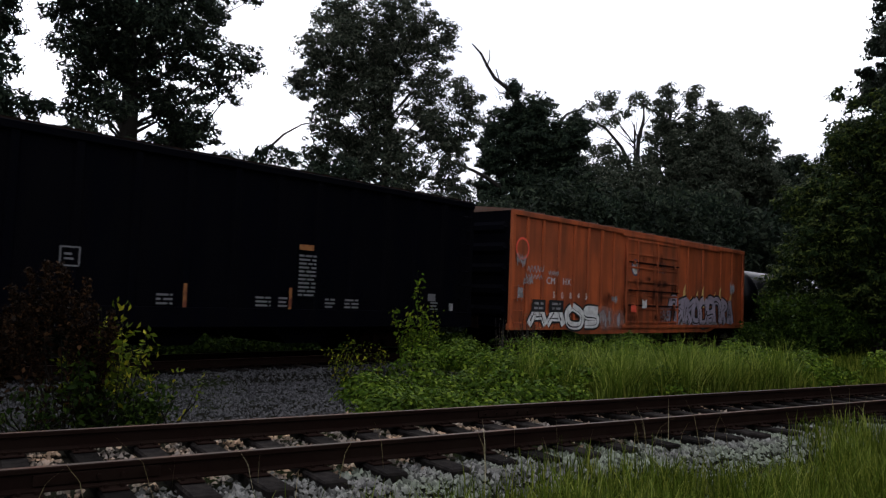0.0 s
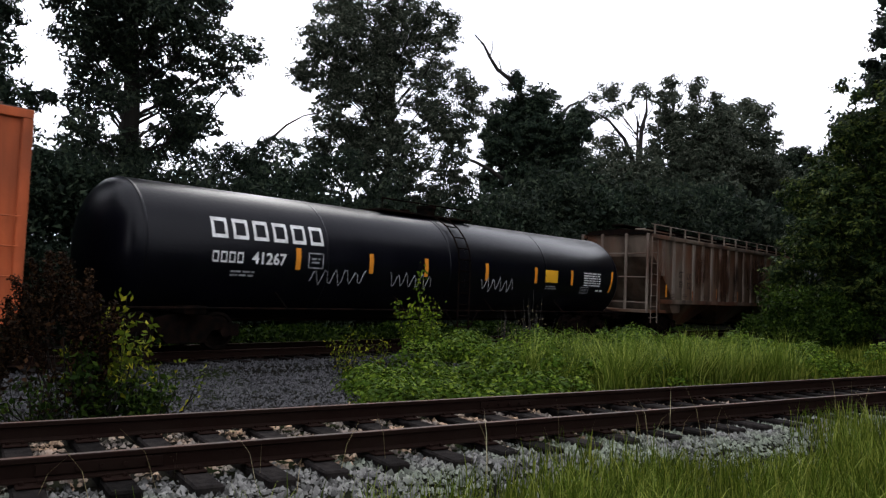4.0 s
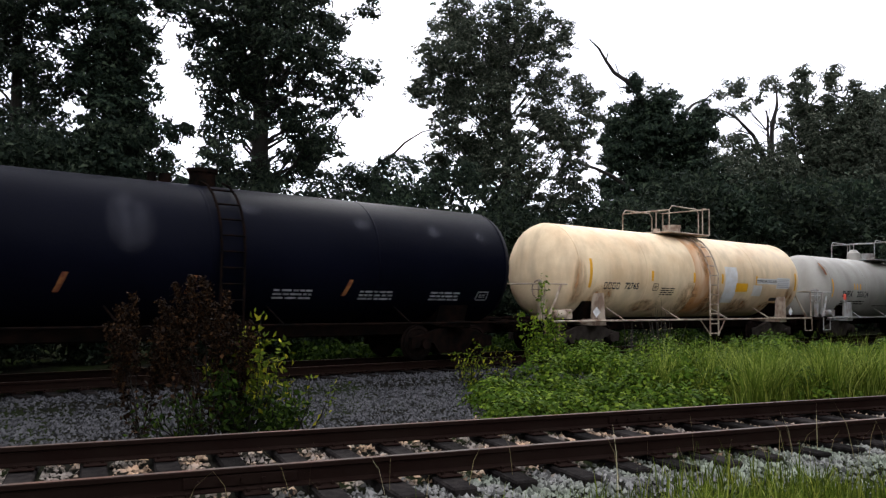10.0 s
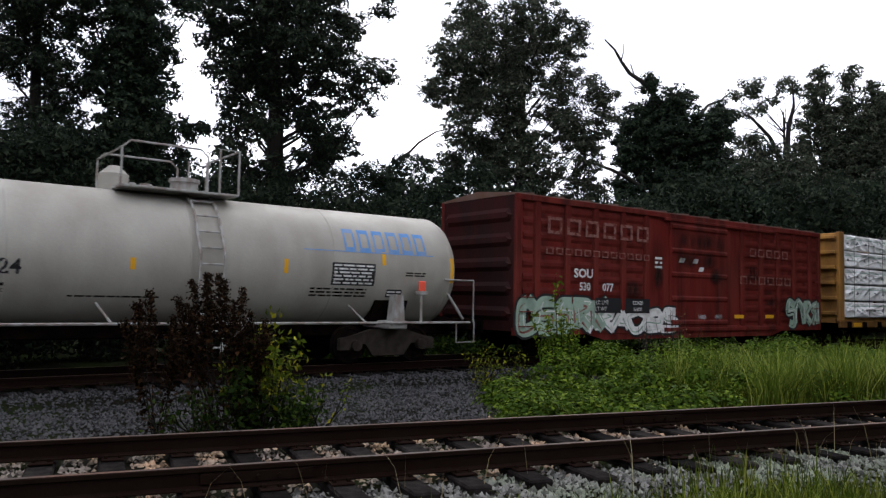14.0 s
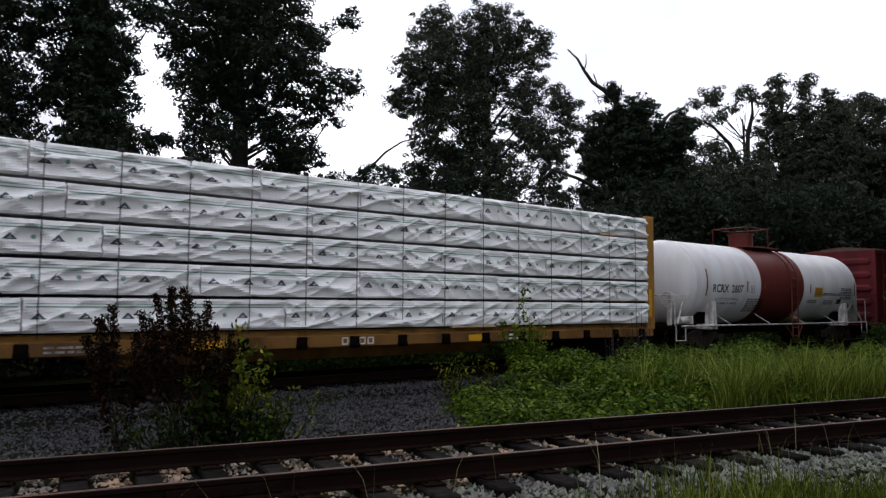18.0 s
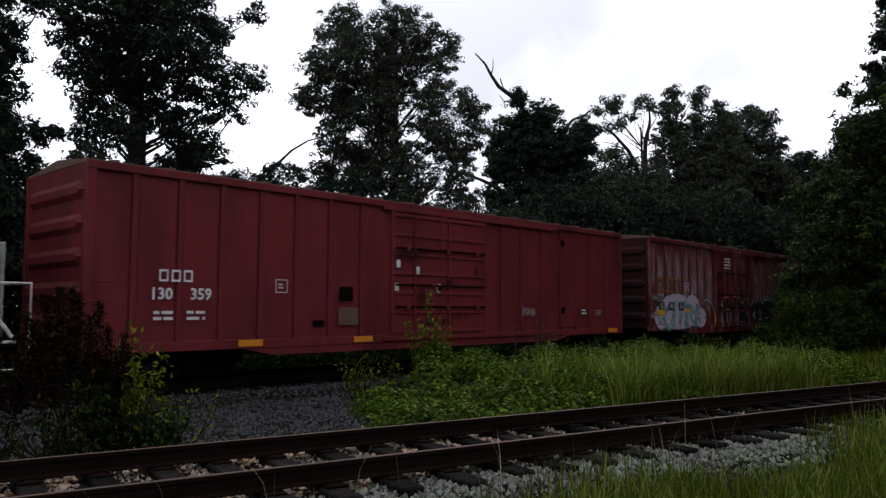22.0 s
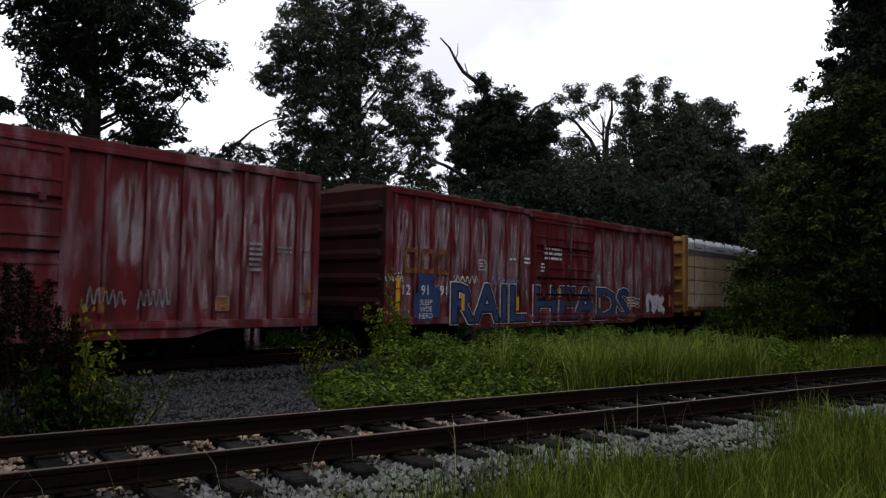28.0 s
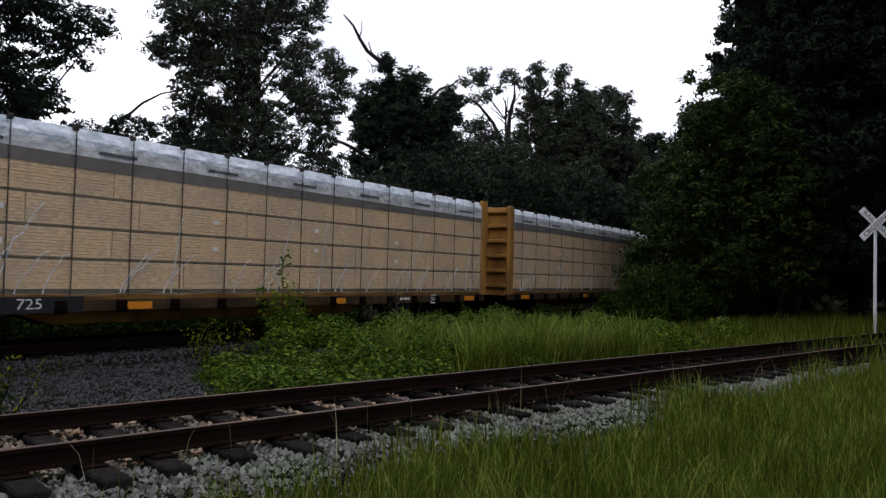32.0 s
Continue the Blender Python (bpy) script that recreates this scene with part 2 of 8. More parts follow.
def soft_mat(name, colour, amount, grain=5.0, rough=0.7, edge=1.0, stretch=0.35, low=0.3, square=False):
    """A worn or dusty patch that thins out towards its rim: its thing's own paint shows through."""
    m = mat(name, colour, rough, bump=0)
    t = m.node_tree
    tc, sep = t.nodes.new("ShaderNodeTexCoord"), t.nodes.new("ShaderNodeSeparateXYZ")
    t.links.new(tc.outputs["Generated"], sep.inputs[0])

    def op(kind, a, b, clamp=False):
        n = t.nodes.new("ShaderNodeMath")
        n.operation, n.use_clamp = kind, clamp
        for k, v in enumerate((a, b)):
            if isinstance(v, (int, float)):
                n.inputs[k].default_value = v
            else:
                t.links.new(v, n.inputs[k])
        return n.outputs[0]

    rim = 0
    for axis in (0, 2):
        d = op("MULTIPLY", op("SUBTRACT", sep.outputs[axis], 0.5), 2.0)
        d = op("MULTIPLY", d, d)
        if square and axis == 0:
            d = op("MULTIPLY", d, op("MULTIPLY", d, d))
        rim = op("ADD", rim, d)
    nz = t.nodes.new("ShaderNodeTexNoise")
    mp = t.nodes.new("ShaderNodeMapping")
    mp.inputs["Scale"].default_value = (grain, grain, grain * stretch)
    t.links.new(tc.outputs["Object"], mp.inputs["Vector"])
    t.links.new(mp.outputs[0], nz.inputs["Vector"])
    nz.inputs["Scale"].default_value, nz.inputs["Detail"].default_value = 1.0, 6.0
    rim = op("SUBTRACT", 1.0, rim, True)
    fac = op("MULTIPLY", op("MULTIPLY", rim, edge, True), op("MULTIPLY", op("SUBTRACT", nz.outputs["Fac"], low), 3.0, True))
    mx, clear = t.nodes.new("ShaderNodeMixShader"), t.nodes.new("ShaderNodeBsdfTransparent")
    t.links.new(op("MULTIPLY", fac, amount), mx.inputs[0])
    t.links.new(clear.outputs[0], mx.inputs[1])
    t.links.new(t.nodes["Principled BSDF"].outputs[0], mx.inputs[2])
    t.links.new(mx.outputs[0], t.nodes["Material Output"].inputs["Surface"])
    return m


RUST = (0.11, 0.045, 0.025)
GRIME = (0.03, 0.025, 0.02)
M = {}
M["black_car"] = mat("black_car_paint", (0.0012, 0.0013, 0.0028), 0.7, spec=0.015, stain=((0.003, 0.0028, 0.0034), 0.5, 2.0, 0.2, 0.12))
M["orange"] = mat("orange_car_paint", (0.47, 0.105, 0.035), 0.6, stain=((0.22, 0.055, 0.022), 0.7, 2.5, 0.12, 0.10), stain2=(GRIME, 0.5, 0.9, 0.5, 0.12))
M["tank_black"] = mat("black_tank_paint", (0.0012, 0.0012, 0.0028), 0.30, spec=0.14, stain=((0.004, 0.004, 0.006), 0.5, 1.1, 0.3, 0.12))
M["tank_blue"] = mat("blue_black_tank_paint", (0.0013, 0.0016, 0.0046), 0.5, spec=0.03, stain=((0.003, 0.0034, 0.008), 0.5, 0.5, 0.6, 0.09))
M["tank_cream"] = mat("cream_tank_paint", (0.74, 0.58, 0.37), 0.5, stain=((0.42, 0.22, 0.09), 0.4, 0.7, 1.3, 0.12, 0.58), stain2=((0.34, 0.24, 0.15), 0.4, 2.6, 0.3, 0.12, 0.56))
M["tank_grey"] = mat("grey_tank_paint", (0.36, 0.345, 0.305), 0.5, stain=((0.22, 0.20, 0.17), 0.6, 1.2, 0.5, 0.15))
M["tank_white"] = mat("white_tank_paint", (0.74, 0.74, 0.75), 0.4, var=0.06, stain=((0.45, 0.42, 0.38), 0.35, 2.0, 0.12, 0.14))
M["band_red"] = mat("red_band_paint", (0.13, 0.026, 0.02), 0.5, stain=((0.12, 0.035, 0.03), 0.6, 2.0, 0.2, 0.1))
M["hopper_tan"] = mat("tan_hopper_paint", (0.125, 0.096, 0.072), 0.65, spec=0.08, stain=((0.085, 0.030, 0.014), 0.9, 0.55, 0.6, 0.10), stain2=((0.022, 0.014, 0.010), 0.7, 1.3, 0.35, 0.10, 0.55))
M["hopper_bay"] = mat("tan_hopper_bay_paint", (0.135, 0.102, 0.074), 0.65, spec=0.08, per="object", stain=((0.085, 0.032, 0.015), 0.9, 0.9, 0.3, 0.10), stain2=((0.024, 0.015, 0.010), 0.6, 1.6, 0.25, 0.10, 0.56))
M["hopper_post"] = mat("pale_hopper_post_paint", (0.16, 0.13, 0.105), 0.65, spec=0.08, stain=((0.07, 0.03, 0.018), 0.7, 1.0, 0.5, 0.12))
M["box_red"] = mat("oxide_red_car_paint", (0.118, 0.014, 0.011), 0.6, spec=0.08, stain=((0.035, 0.009, 0.008), 0.8, 1.5, 0.25, 0.12), stain2=((0.18, 0.04, 0.028), 0.4, 4.0, 0.1, 0.1))
M["box_maroon"] = mat("maroon_car_paint", (0.155, 0.021, 0.025), 0.6, stain=((0.06, 0.012, 0.014), 0.6, 1.2, 0.3, 0.12))
M["box_faded"] = mat("faded_red_car_paint", (0.118, 0.013, 0.016), 0.6, stain=((0.36, 0.27, 0.29), 0.42, 2.3, 0.28, 0.09, 0.58), stain2=((0.045, 0.012, 0.010), 0.6, 3.0, 0.2, 0.1))
M["yellow"] = mat("yellow_flatcar_paint", (0.34, 0.17, 0.04), 0.6, stain=((0.14, 0.07, 0.03), 0.7, 1.6, 0.3, 0.12))
# near-black brown, for narrow strips along the posts and for lock bars
M["seam"] = mat("near_black_brown_strip", (0.012, 0.004, 0.004), 0.8, spec=0.03)
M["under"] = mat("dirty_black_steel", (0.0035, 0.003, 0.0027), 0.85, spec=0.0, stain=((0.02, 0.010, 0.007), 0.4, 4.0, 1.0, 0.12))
M["truck"] = mat("dusty_truck_steel", (0.035, 0.029, 0.024), 0.8, spec=0.05, stain=((0.012, 0.008, 0.006), 0.6, 4.0, 1.0, 0.1))
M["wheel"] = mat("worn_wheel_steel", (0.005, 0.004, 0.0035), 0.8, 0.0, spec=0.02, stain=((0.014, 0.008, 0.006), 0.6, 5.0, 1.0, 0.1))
M["galv"] = mat("grey_painted_steel", (0.30, 0.30, 0.285), 0.5, stain=(RUST, 0.5, 5.0, 0.5, 0.08))
M["white_rail"] = mat("white_painted_steel", (0.66, 0.65, 0.62), 0.5, stain=(RUST, 0.55, 5.0, 0.5, 0.08))
M["cream_rail"] = mat("rust_spotted_cream_steel", (0.40, 0.33, 0.25), 0.6, stain=(RUST, 0.7, 4.0, 0.6, 0.1))
M["roof"] = mat("weathered_roof_sheet", (0.13, 0.085, 0.07), 0.6, stain=(RUST, 0.6, 2.0, 1.0, 0.12))
M["rail"] = mat("rusty_rail_steel", (0.010, 0.0052, 0.004), 0.85, 0.0, spec=0.02, var=0.3, stain=((0.013, 0.008, 0.006), 0.7, 3.0, 1.0, 0.12))
M["rail_top"] = mat("worn_rail_head", (0.055, 0.040, 0.033), 0.6, 0.2, stain=(RUST, 0.6, 4.0, 1.0, 0.1))
M["tie"] = mat("weathered_tie_wood", (0.007, 0.006, 0.0058), 0.9, spec=0.02, var=0.4, scale=6.0, fine=60, stain=((0.022, 0.019, 0.017), 0.5, 9.0, 1.0, 0.1), bump=0.5, per="object")
M["ground"] = mat("soil_and_gravel_fines", (0.010, 0.0095, 0.0075), 0.95, spec=0.0, var=0.4, scale=2.0, fine=40, stain=((0.014, 0.02, 0.006), 0.8, 0.4, 1.0, 0.08), bump=0.8)
M["stone_grey"] = mat("grey_ballast_stone", (0.036, 0.0355, 0.037), 0.85, var=0.3, scale=8, fine=90, bump=0.4, per="island", spec=0.03)
M["stone_pale"] = mat("tan_ballast_stone", (0.125, 0.106, 0.09), 0.85, var=0.3, scale=8, fine=90, stain=((0.34, 0.21, 0.12), 0.6, 2.0, 1.0, 0.08), bump=0.4, per="island", spec=0.05)
M["stone_blue"] = mat("pale_grey_ballast_stone", (0.092, 0.090, 0.084), 0.85, var=0.3, scale=8, fine=90, stain=((0.10, 0.12, 0.08), 0.6, 1.2, 1.0, 0.08), bump=0.4, per="island", spec=0.05)
M["bark"] = mat("dark_bark", (0.014, 0.012, 0.010), 0.9, var=0.4, scale=3.0, fine=25, bump=0.9)
M["dead"] = mat("bare_grey_wood", (0.03, 0.026, 0.023), 0.9, var=0.3, scale=3.0, fine=25, bump=0.6)
M["leaf_oak"] = leaf_mat("oak_leaf", (0.037, 0.047, 0.031), (0.112, 0.120, 0.086), 0.3)
M["leaf_dark"] = leaf_mat("dark_tree_leaf", (0.016, 0.024, 0.016), (0.050, 0.064, 0.038), 0.25)
M["leaf_ivy"] = leaf_mat("climbing_vine_leaf", (0.016, 0.026, 0.017), (0.048, 0.066, 0.038), 0.2)
M["leaf_front"] = leaf_mat("bright_shrub_leaf", (0.016, 0.030, 0.009), (0.085, 0.105, 0.022), 0.25)
M["leaf_yellow"] = leaf_mat("yellow_green_sapling_leaf", (0.075, 0.105, 0.009), (0.33, 0.30, 0.025), 0.3)
M["leaf_brown"] = leaf_mat("brown_seed_head", (0.012, 0.007, 0.004), (0.050, 0.024, 0.010), 0.1)
M["leaf_green"] = leaf_mat("fresh_groundcover_leaf", (0.044, 0.084, 0.007), (0.130, 0.178, 0.016), 0.2)
M["leaf_sapling"] = leaf_mat("fresh_sapling_leaf", (0.075, 0.125, 0.010), (0.24, 0.28, 0.025), 0.3)
M["leaf_shrub"] = leaf_mat("shrub_leaf", (0.015, 0.030, 0.005), (0.050, 0.080, 0.010), 0.2)
M["grass"] = leaf_mat("grass_blade", (0.058, 0.086, 0.009), (0.195, 0.21, 0.036), 0.3)
M["grass_bright"] = leaf_mat("long_grass_blade", (0.085, 0.130, 0.014), (0.270, 0.300, 0.065), 0.3)
M["grass_dry"] = leaf_mat("dry_grass_stem", (0.22, 0.18, 0.09), (0.36, 0.32, 0.20), 0.2)
M["mark_white"] = mat("white_lettering_paint", (0.68, 0.68, 0.66), 0.6, var=0.1, bump=0, stain=((0.35, 0.33, 0.31), 0.5, 6.0, 1.0, 0.1))
M["mark_black"] = mat("black_lettering_paint", (0.02, 0.02, 0.022), 0.6, bump=0)
M["mark_yellow"] = mat("yellow_reflective_paint", (0.65, 0.33, 0.02), 0.5, bump=0)
M["mark_blue"] = mat("faded_blue_paint", (0.10, 0.24, 0.50), 0.6, bump=0, stain=((0.30, 0.33, 0.38), 0.35, 4.0, 1.0, 0.12))
M["mark_orange"] = mat("orange_reflective_paint", (0.62, 0.22, 0.02), 0.5, bump=0)
M["mark_teal"] = mat("teal_spray_paint", (0.17, 0.31, 0.33), 0.6, bump=0, stain=((0.05, 0.09, 0.11), 0.6, 3.0, 1.0, 0.1))
M["mark_navy"] = mat("blue_spray_paint", (0.026, 0.052, 0.145), 0.6, bump=0, stain=((0.06, 0.07, 0.12), 0.6, 3.0, 1.0, 0.1))
M["mark_lilac"] = mat("lilac_grey_spray_paint", (0.36, 0.31, 0.38), 0.6, bump=0, stain=((0.20, 0.18, 0.23), 0.6, 3.0, 1.0, 0.1))
M["mark_mint"] = mat("pale_green_spray_paint", (0.30, 0.40, 0.32), 0.6, bump=0, stain=((0.14, 0.20, 0.16), 0.6, 3.0, 1.0, 0.1))
M["mark_faded"] = mat("worn_pale_lettering", (0.20, 0.10, 0.085), 0.7, bump=0, stain=((0.12, 0.025, 0.02), 0.9, 7.0, 1.0, 0.06))
M["mark_ochre"] = mat("faded_ochre_lettering", (0.24, 0.10, 0.035), 0.7, bump=0, stain=((0.09, 0.02, 0.015), 0.8, 5.0, 1.0, 0.08))
M["mark_redlight"] = mat("red_flag_disc", (0.75, 0.10, 0.06), 0.5, bump=0)
M["mark_faint"] = mat("nearly_worn_lettering", (0.11, 0.11, 0.115), 0.7, bump=0)
M["mark_dim"] = mat("worn_white_lettering", (0.30, 0.30, 0.31), 0.7, bump=0, stain=((0.08, 0.08, 0.08), 0.7, 6.0, 1.0, 0.1))
M["patch_white"] = mat("white_paint_patch", (0.66, 0.66, 0.66), 0.5, bump=0.1, stain=((0.5, 0.45, 0.36), 0.6, 3.0, 1.0, 0.12))
M["rust_band"] = mat("rust_streaked_band", (0.45, 0.22, 0.08), 0.6, stain=((0.68, 0.55, 0.40), 0.8, 2.0, 0.2, 0.15))
M["chalk"] = soft_mat("chalky_faded_paint", (0.46, 0.34, 0.36), 0.72, 9.0, edge=1.5, stretch=0.12, low=0.4, square=True)
M["soot"] = soft_mat("greasy_dark_stain", (0.02, 0.010, 0.008), 0.9, 4.0)
M["rust_soft"] = soft_mat("brown_rust_bloom", (0.42, 0.21, 0.085), 0.6, 5.0, edge=1.8, stretch=0.25)
M["bay_rust"] = soft_mat("brown_bay_rust", (0.062, 0.026, 0.013), 0.85, 5.0, edge=1.6, stretch=0.16, low=0.34, square=True)
M["dust"] = soft_mat("pale_worn_tank_paint", (0.035, 0.035, 0.045), 0.9, 2.0)
M["grey_soft"] = soft_mat("grey_overpaint", (0.30, 0.27, 0.27), 0.9, 6.0)
M["mark_pale"] = mat("pale_spray_paint", (0.52, 0.52, 0.55), 0.6, bump=0, stain=((0.26, 0.24, 0.25), 0.5, 5.0, 1.0, 0.1))
M["mark_halo"] = soft_mat("lilac_spray_cloud", (0.46, 0.38, 0.44), 1.0, 3.0, edge=4.0, stretch=1.0, low=0.1)
M["flame"] = mat("pale_yellow_spray_paint", (0.62, 0.42, 0.16), 0.6, bump=0)
# red paint for car ends, with the shade between cars put into the colour
M["box_dark"] = mat("shaded_red_car_end", (0.035, 0.006, 0.006), 0.7, stain=((0.012, 0.006, 0.006), 0.8, 1.5, 0.3, 0.12))

# ---------------------------------------------------------------- ground and tracks
TRAIN_Y, TRAIN_Z = 15.9, -0.2          # centre and rail head of the main track
SPUR = pose(1.762, 6.885, 0.0, 0, 0, -14.386)   # the spur: x along it, y across, rail head at 0
CA, SA = math.cos(radians(-14.386)), math.sin(radians(-14.386))


def across(x, y):
    """Distance across the spur from its centre line, and along it."""
    dx, dy = x - 1.762, y - 6.885
    return -SA * dx + CA * dy, CA * dx + SA * dy


def smooth(e0, e1, v):
    k = np.clip((v - e0) / (e1 - e0), 0, 1)
    return k * k * (3 - 2 * k)


def height(x, y):
    """The ground's height: two ballast beds on gently uneven land."""
    a, b = across(x, y)
    base = np.where(a < 0, -0.42, -0.62)
    spur = -0.265 - 0.32 * smooth(1.45, 2.6, np.abs(a))
    main = -0.46 - 0.45 * smooth(1.75, 3.2, np.abs(y - TRAIN_Y))
    h = np.maximum(np.maximum(base, spur), main)
    w = 0.05 * np.sin(0.9 * x + 0.4 * y) * np.sin(0.7 * y - 0.3 * x) + 0.03 * np.sin(2.3 * x + 1.0) * np.sin(1.9 * y)
    far = smooth(2.6, 5.0, np.abs(a)) * smooth(2.8, 5.0, np.abs(y - TRAIN_Y))
    return h + w * (0.25 + 0.75 * far)


def axis_steps(lo, hi, step, out):
    mid = np.arange(lo, hi + step / 2, step)
    grow = np.cumsum(step * 1.22 ** np.arange(1, 40))
    grow = grow[grow < out]
    return np.concatenate([lo - grow[::-1], mid, hi + grow])


gx, gy = axis_steps(-6, 30, 0.22, 2500), axis_steps(-3, 22, 0.22, 2500)
GX, GY = np.meshgrid(gx, gy, indexing="ij")
gv = np.stack([GX, GY, height(GX, GY)], -1).reshape(-1, 3)
ii, jj = np.meshgrid(np.arange(len(gx) - 1), np.arange(len(gy) - 1), indexing="ij")
q0 = (ii * len(gy) + jj).ravel()
ground = new("ground", raw_mesh("ground", gv, np.stack([q0, q0 + len(gy), q0 + len(gy) + 1, q0 + 1], 1), M["ground"]))
ground.data.polygons.foreach_set("use_smooth", [True] * len(ground.data.polygons))
tagged(ground, "dark soil ground with gravel fines and weeds beside the tracks", "ground", kind="structure")

RAIL_PROFILE = [(-0.07, -0.175), (0.07, -0.175), (0.07, -0.163), (0.012, -0.145), (0.010, -0.05), (0.036, -0.038), (0.036, -0.008),
                (0.028, 0.0), (-0.028, 0.0), (-0.036, -0.008), (-0.036, -0.038), (-0.010, -0.05), (-0.012, -0.145), (-0.07, -0.163)]


def track(name, label, at, x0, x1, tie0, tie1, step, seed):
    """Two rails on wooden ties with plates and spikes."""
    rnd = random.Random(seed)
    t = thing(name, label, "railway track", kind="structure", at=at)
    for s in (-1, 1):
        g = Geo().prism([(s * 0.7525 + u, w) for u, w in RAIL_PROFILE], x0, x1)
        r = part("rail", g, [M["rail"], M["rail_top"]], t, "rusty steel rail", True)
        for p in r.data.polygons:
            if p.normal.z > 0.9 and p.center.z > -0.01:
                p.material_index = 1
    tie_me = Geo().cham(-0.115, 0.115, -1.3, 1.3, -0.36, -0.19, 0.018).mesh("tie")
    plate = Geo().cham(-0.1, 0.1, -0.19, 0.19, -0.19, -0.174, 0.006)
    for sx in (-0.06, 0.06):
        for sy in (-0.105, 0.105):
            plate.cham(sx - 0.016, sx + 0.016, sy - 0.02, sy + 0.02, -0.178, -0.145, 0.006)
    plate_me = plate.mesh("tie_plate")
    x = tie0
    while x < tie1:
        px = x + rnd.uniform(-0.04, 0.04)
        tie = part("tie", tie_me, M["tie"], t, at=pose(px, rnd.uniform(-0.06, 0.06), rnd.uniform(-0.015, 0.0), 0, 0, rnd.uniform(-1.5, 1.5)))
        for s in (-1, 1):
            part("tie_plate", plate_me, M["rail"], t, at=(px, s * 0.7525, 0))
        x += step
    return t


spur = track("spur_track", "rusty disused spur track on pale ballast with weathered ties", SPUR, -45, 60, -7.0, 30.0, 0.58, 3)
main = track("main_track", "main railway track on clean grey ballast", pose(0, TRAIN_Y, TRAIN_Z), -90, 330, -8.0, 60.0, 0.55, 4)
# joint bars with bolts on the spur
for jx, js in ((6.15, 1), (1.05, -1), (11.4, -1)):
    g = Geo()
    for side in (-1, 1):
        yy = js * 0.7525 + side * 0.022
        g.cham(jx - 0.45, jx + 0.45, yy - 0.012, yy + 0.012, -0.14, -0.052, 0.006)
        for k in range(-2, 3):
            g.rod((jx + k * 0.17, yy, -0.095), (jx + k * 0.17, yy + side * 0.04, -0.095), 0.018, 6)
    part("joint_bar", g, M["rail"], spur, "bolted joint bar")

# ---------------------------------------------------------------- rolling stock
CACHE = {}
SPIN = []


def cached(key, make):
    if key not in CACHE:
        CACHE[key] = make()
    return CACHE[key]


def side_frame_mesh():
    prof = [(-1.28, 0.34), (-1.28, 0.60), (-1.0, 0.64), (-0.45, 0.80), (0.45, 0.80), (1.0, 0.64), (1.28, 0.60), (1.28, 0.34),
            (1.05, 0.34), (0.95, 0.50), (0.62, 0.46), (0.42, 0.20), (-0.42, 0.20), (-0.62, 0.46), (-0.95, 0.50), (-1.05, 0.34)]
    return Geo().prism(prof, -0.07, 0.07, "y").mesh("side_frame")


def wheelset_mesh():
    g = Geo().rod((0, -1.0, 0), (0, 1.0, 0), 0.075, 12)
    for s in (-1, 1):
        ys = [(0.68, 0.445), (0.71, 0.445), (0.72, 0.42), (0.82, 0.415), (0.82, 0.35), (0.79, 0.33), (0.785, 0.16), (0.81, 0.13), (0.81, 0.08)]
        n, v, f = 28, [], []
        for yy, r in ys:
            v += [(r * math.cos(6.28318 * i / n), s * yy, r * math.sin(6.28318 * i / n)) for i in range(n)]
        for k in range(len(ys) - 1):
            f += [(k * n + i, k * n + (i + 1) % n, (k + 1) * n + (i + 1) % n, (k + 1) * n + i) for i in range(n)]
        f += [tuple(range(n)), tuple(range((len(ys) - 1) * n, len(ys) * n))]
        g.add(v, f)
        for k in range(6):
            a = 1.0472 * k
            g.rod((0.25 * math.cos(a), s * 0.786, 0.25 * math.sin(a)), (0.25 * math.cos(a), s * 0.80, 0.25 * math.sin(a)), 0.035, 6)
    return g.mesh("wheelset", True)


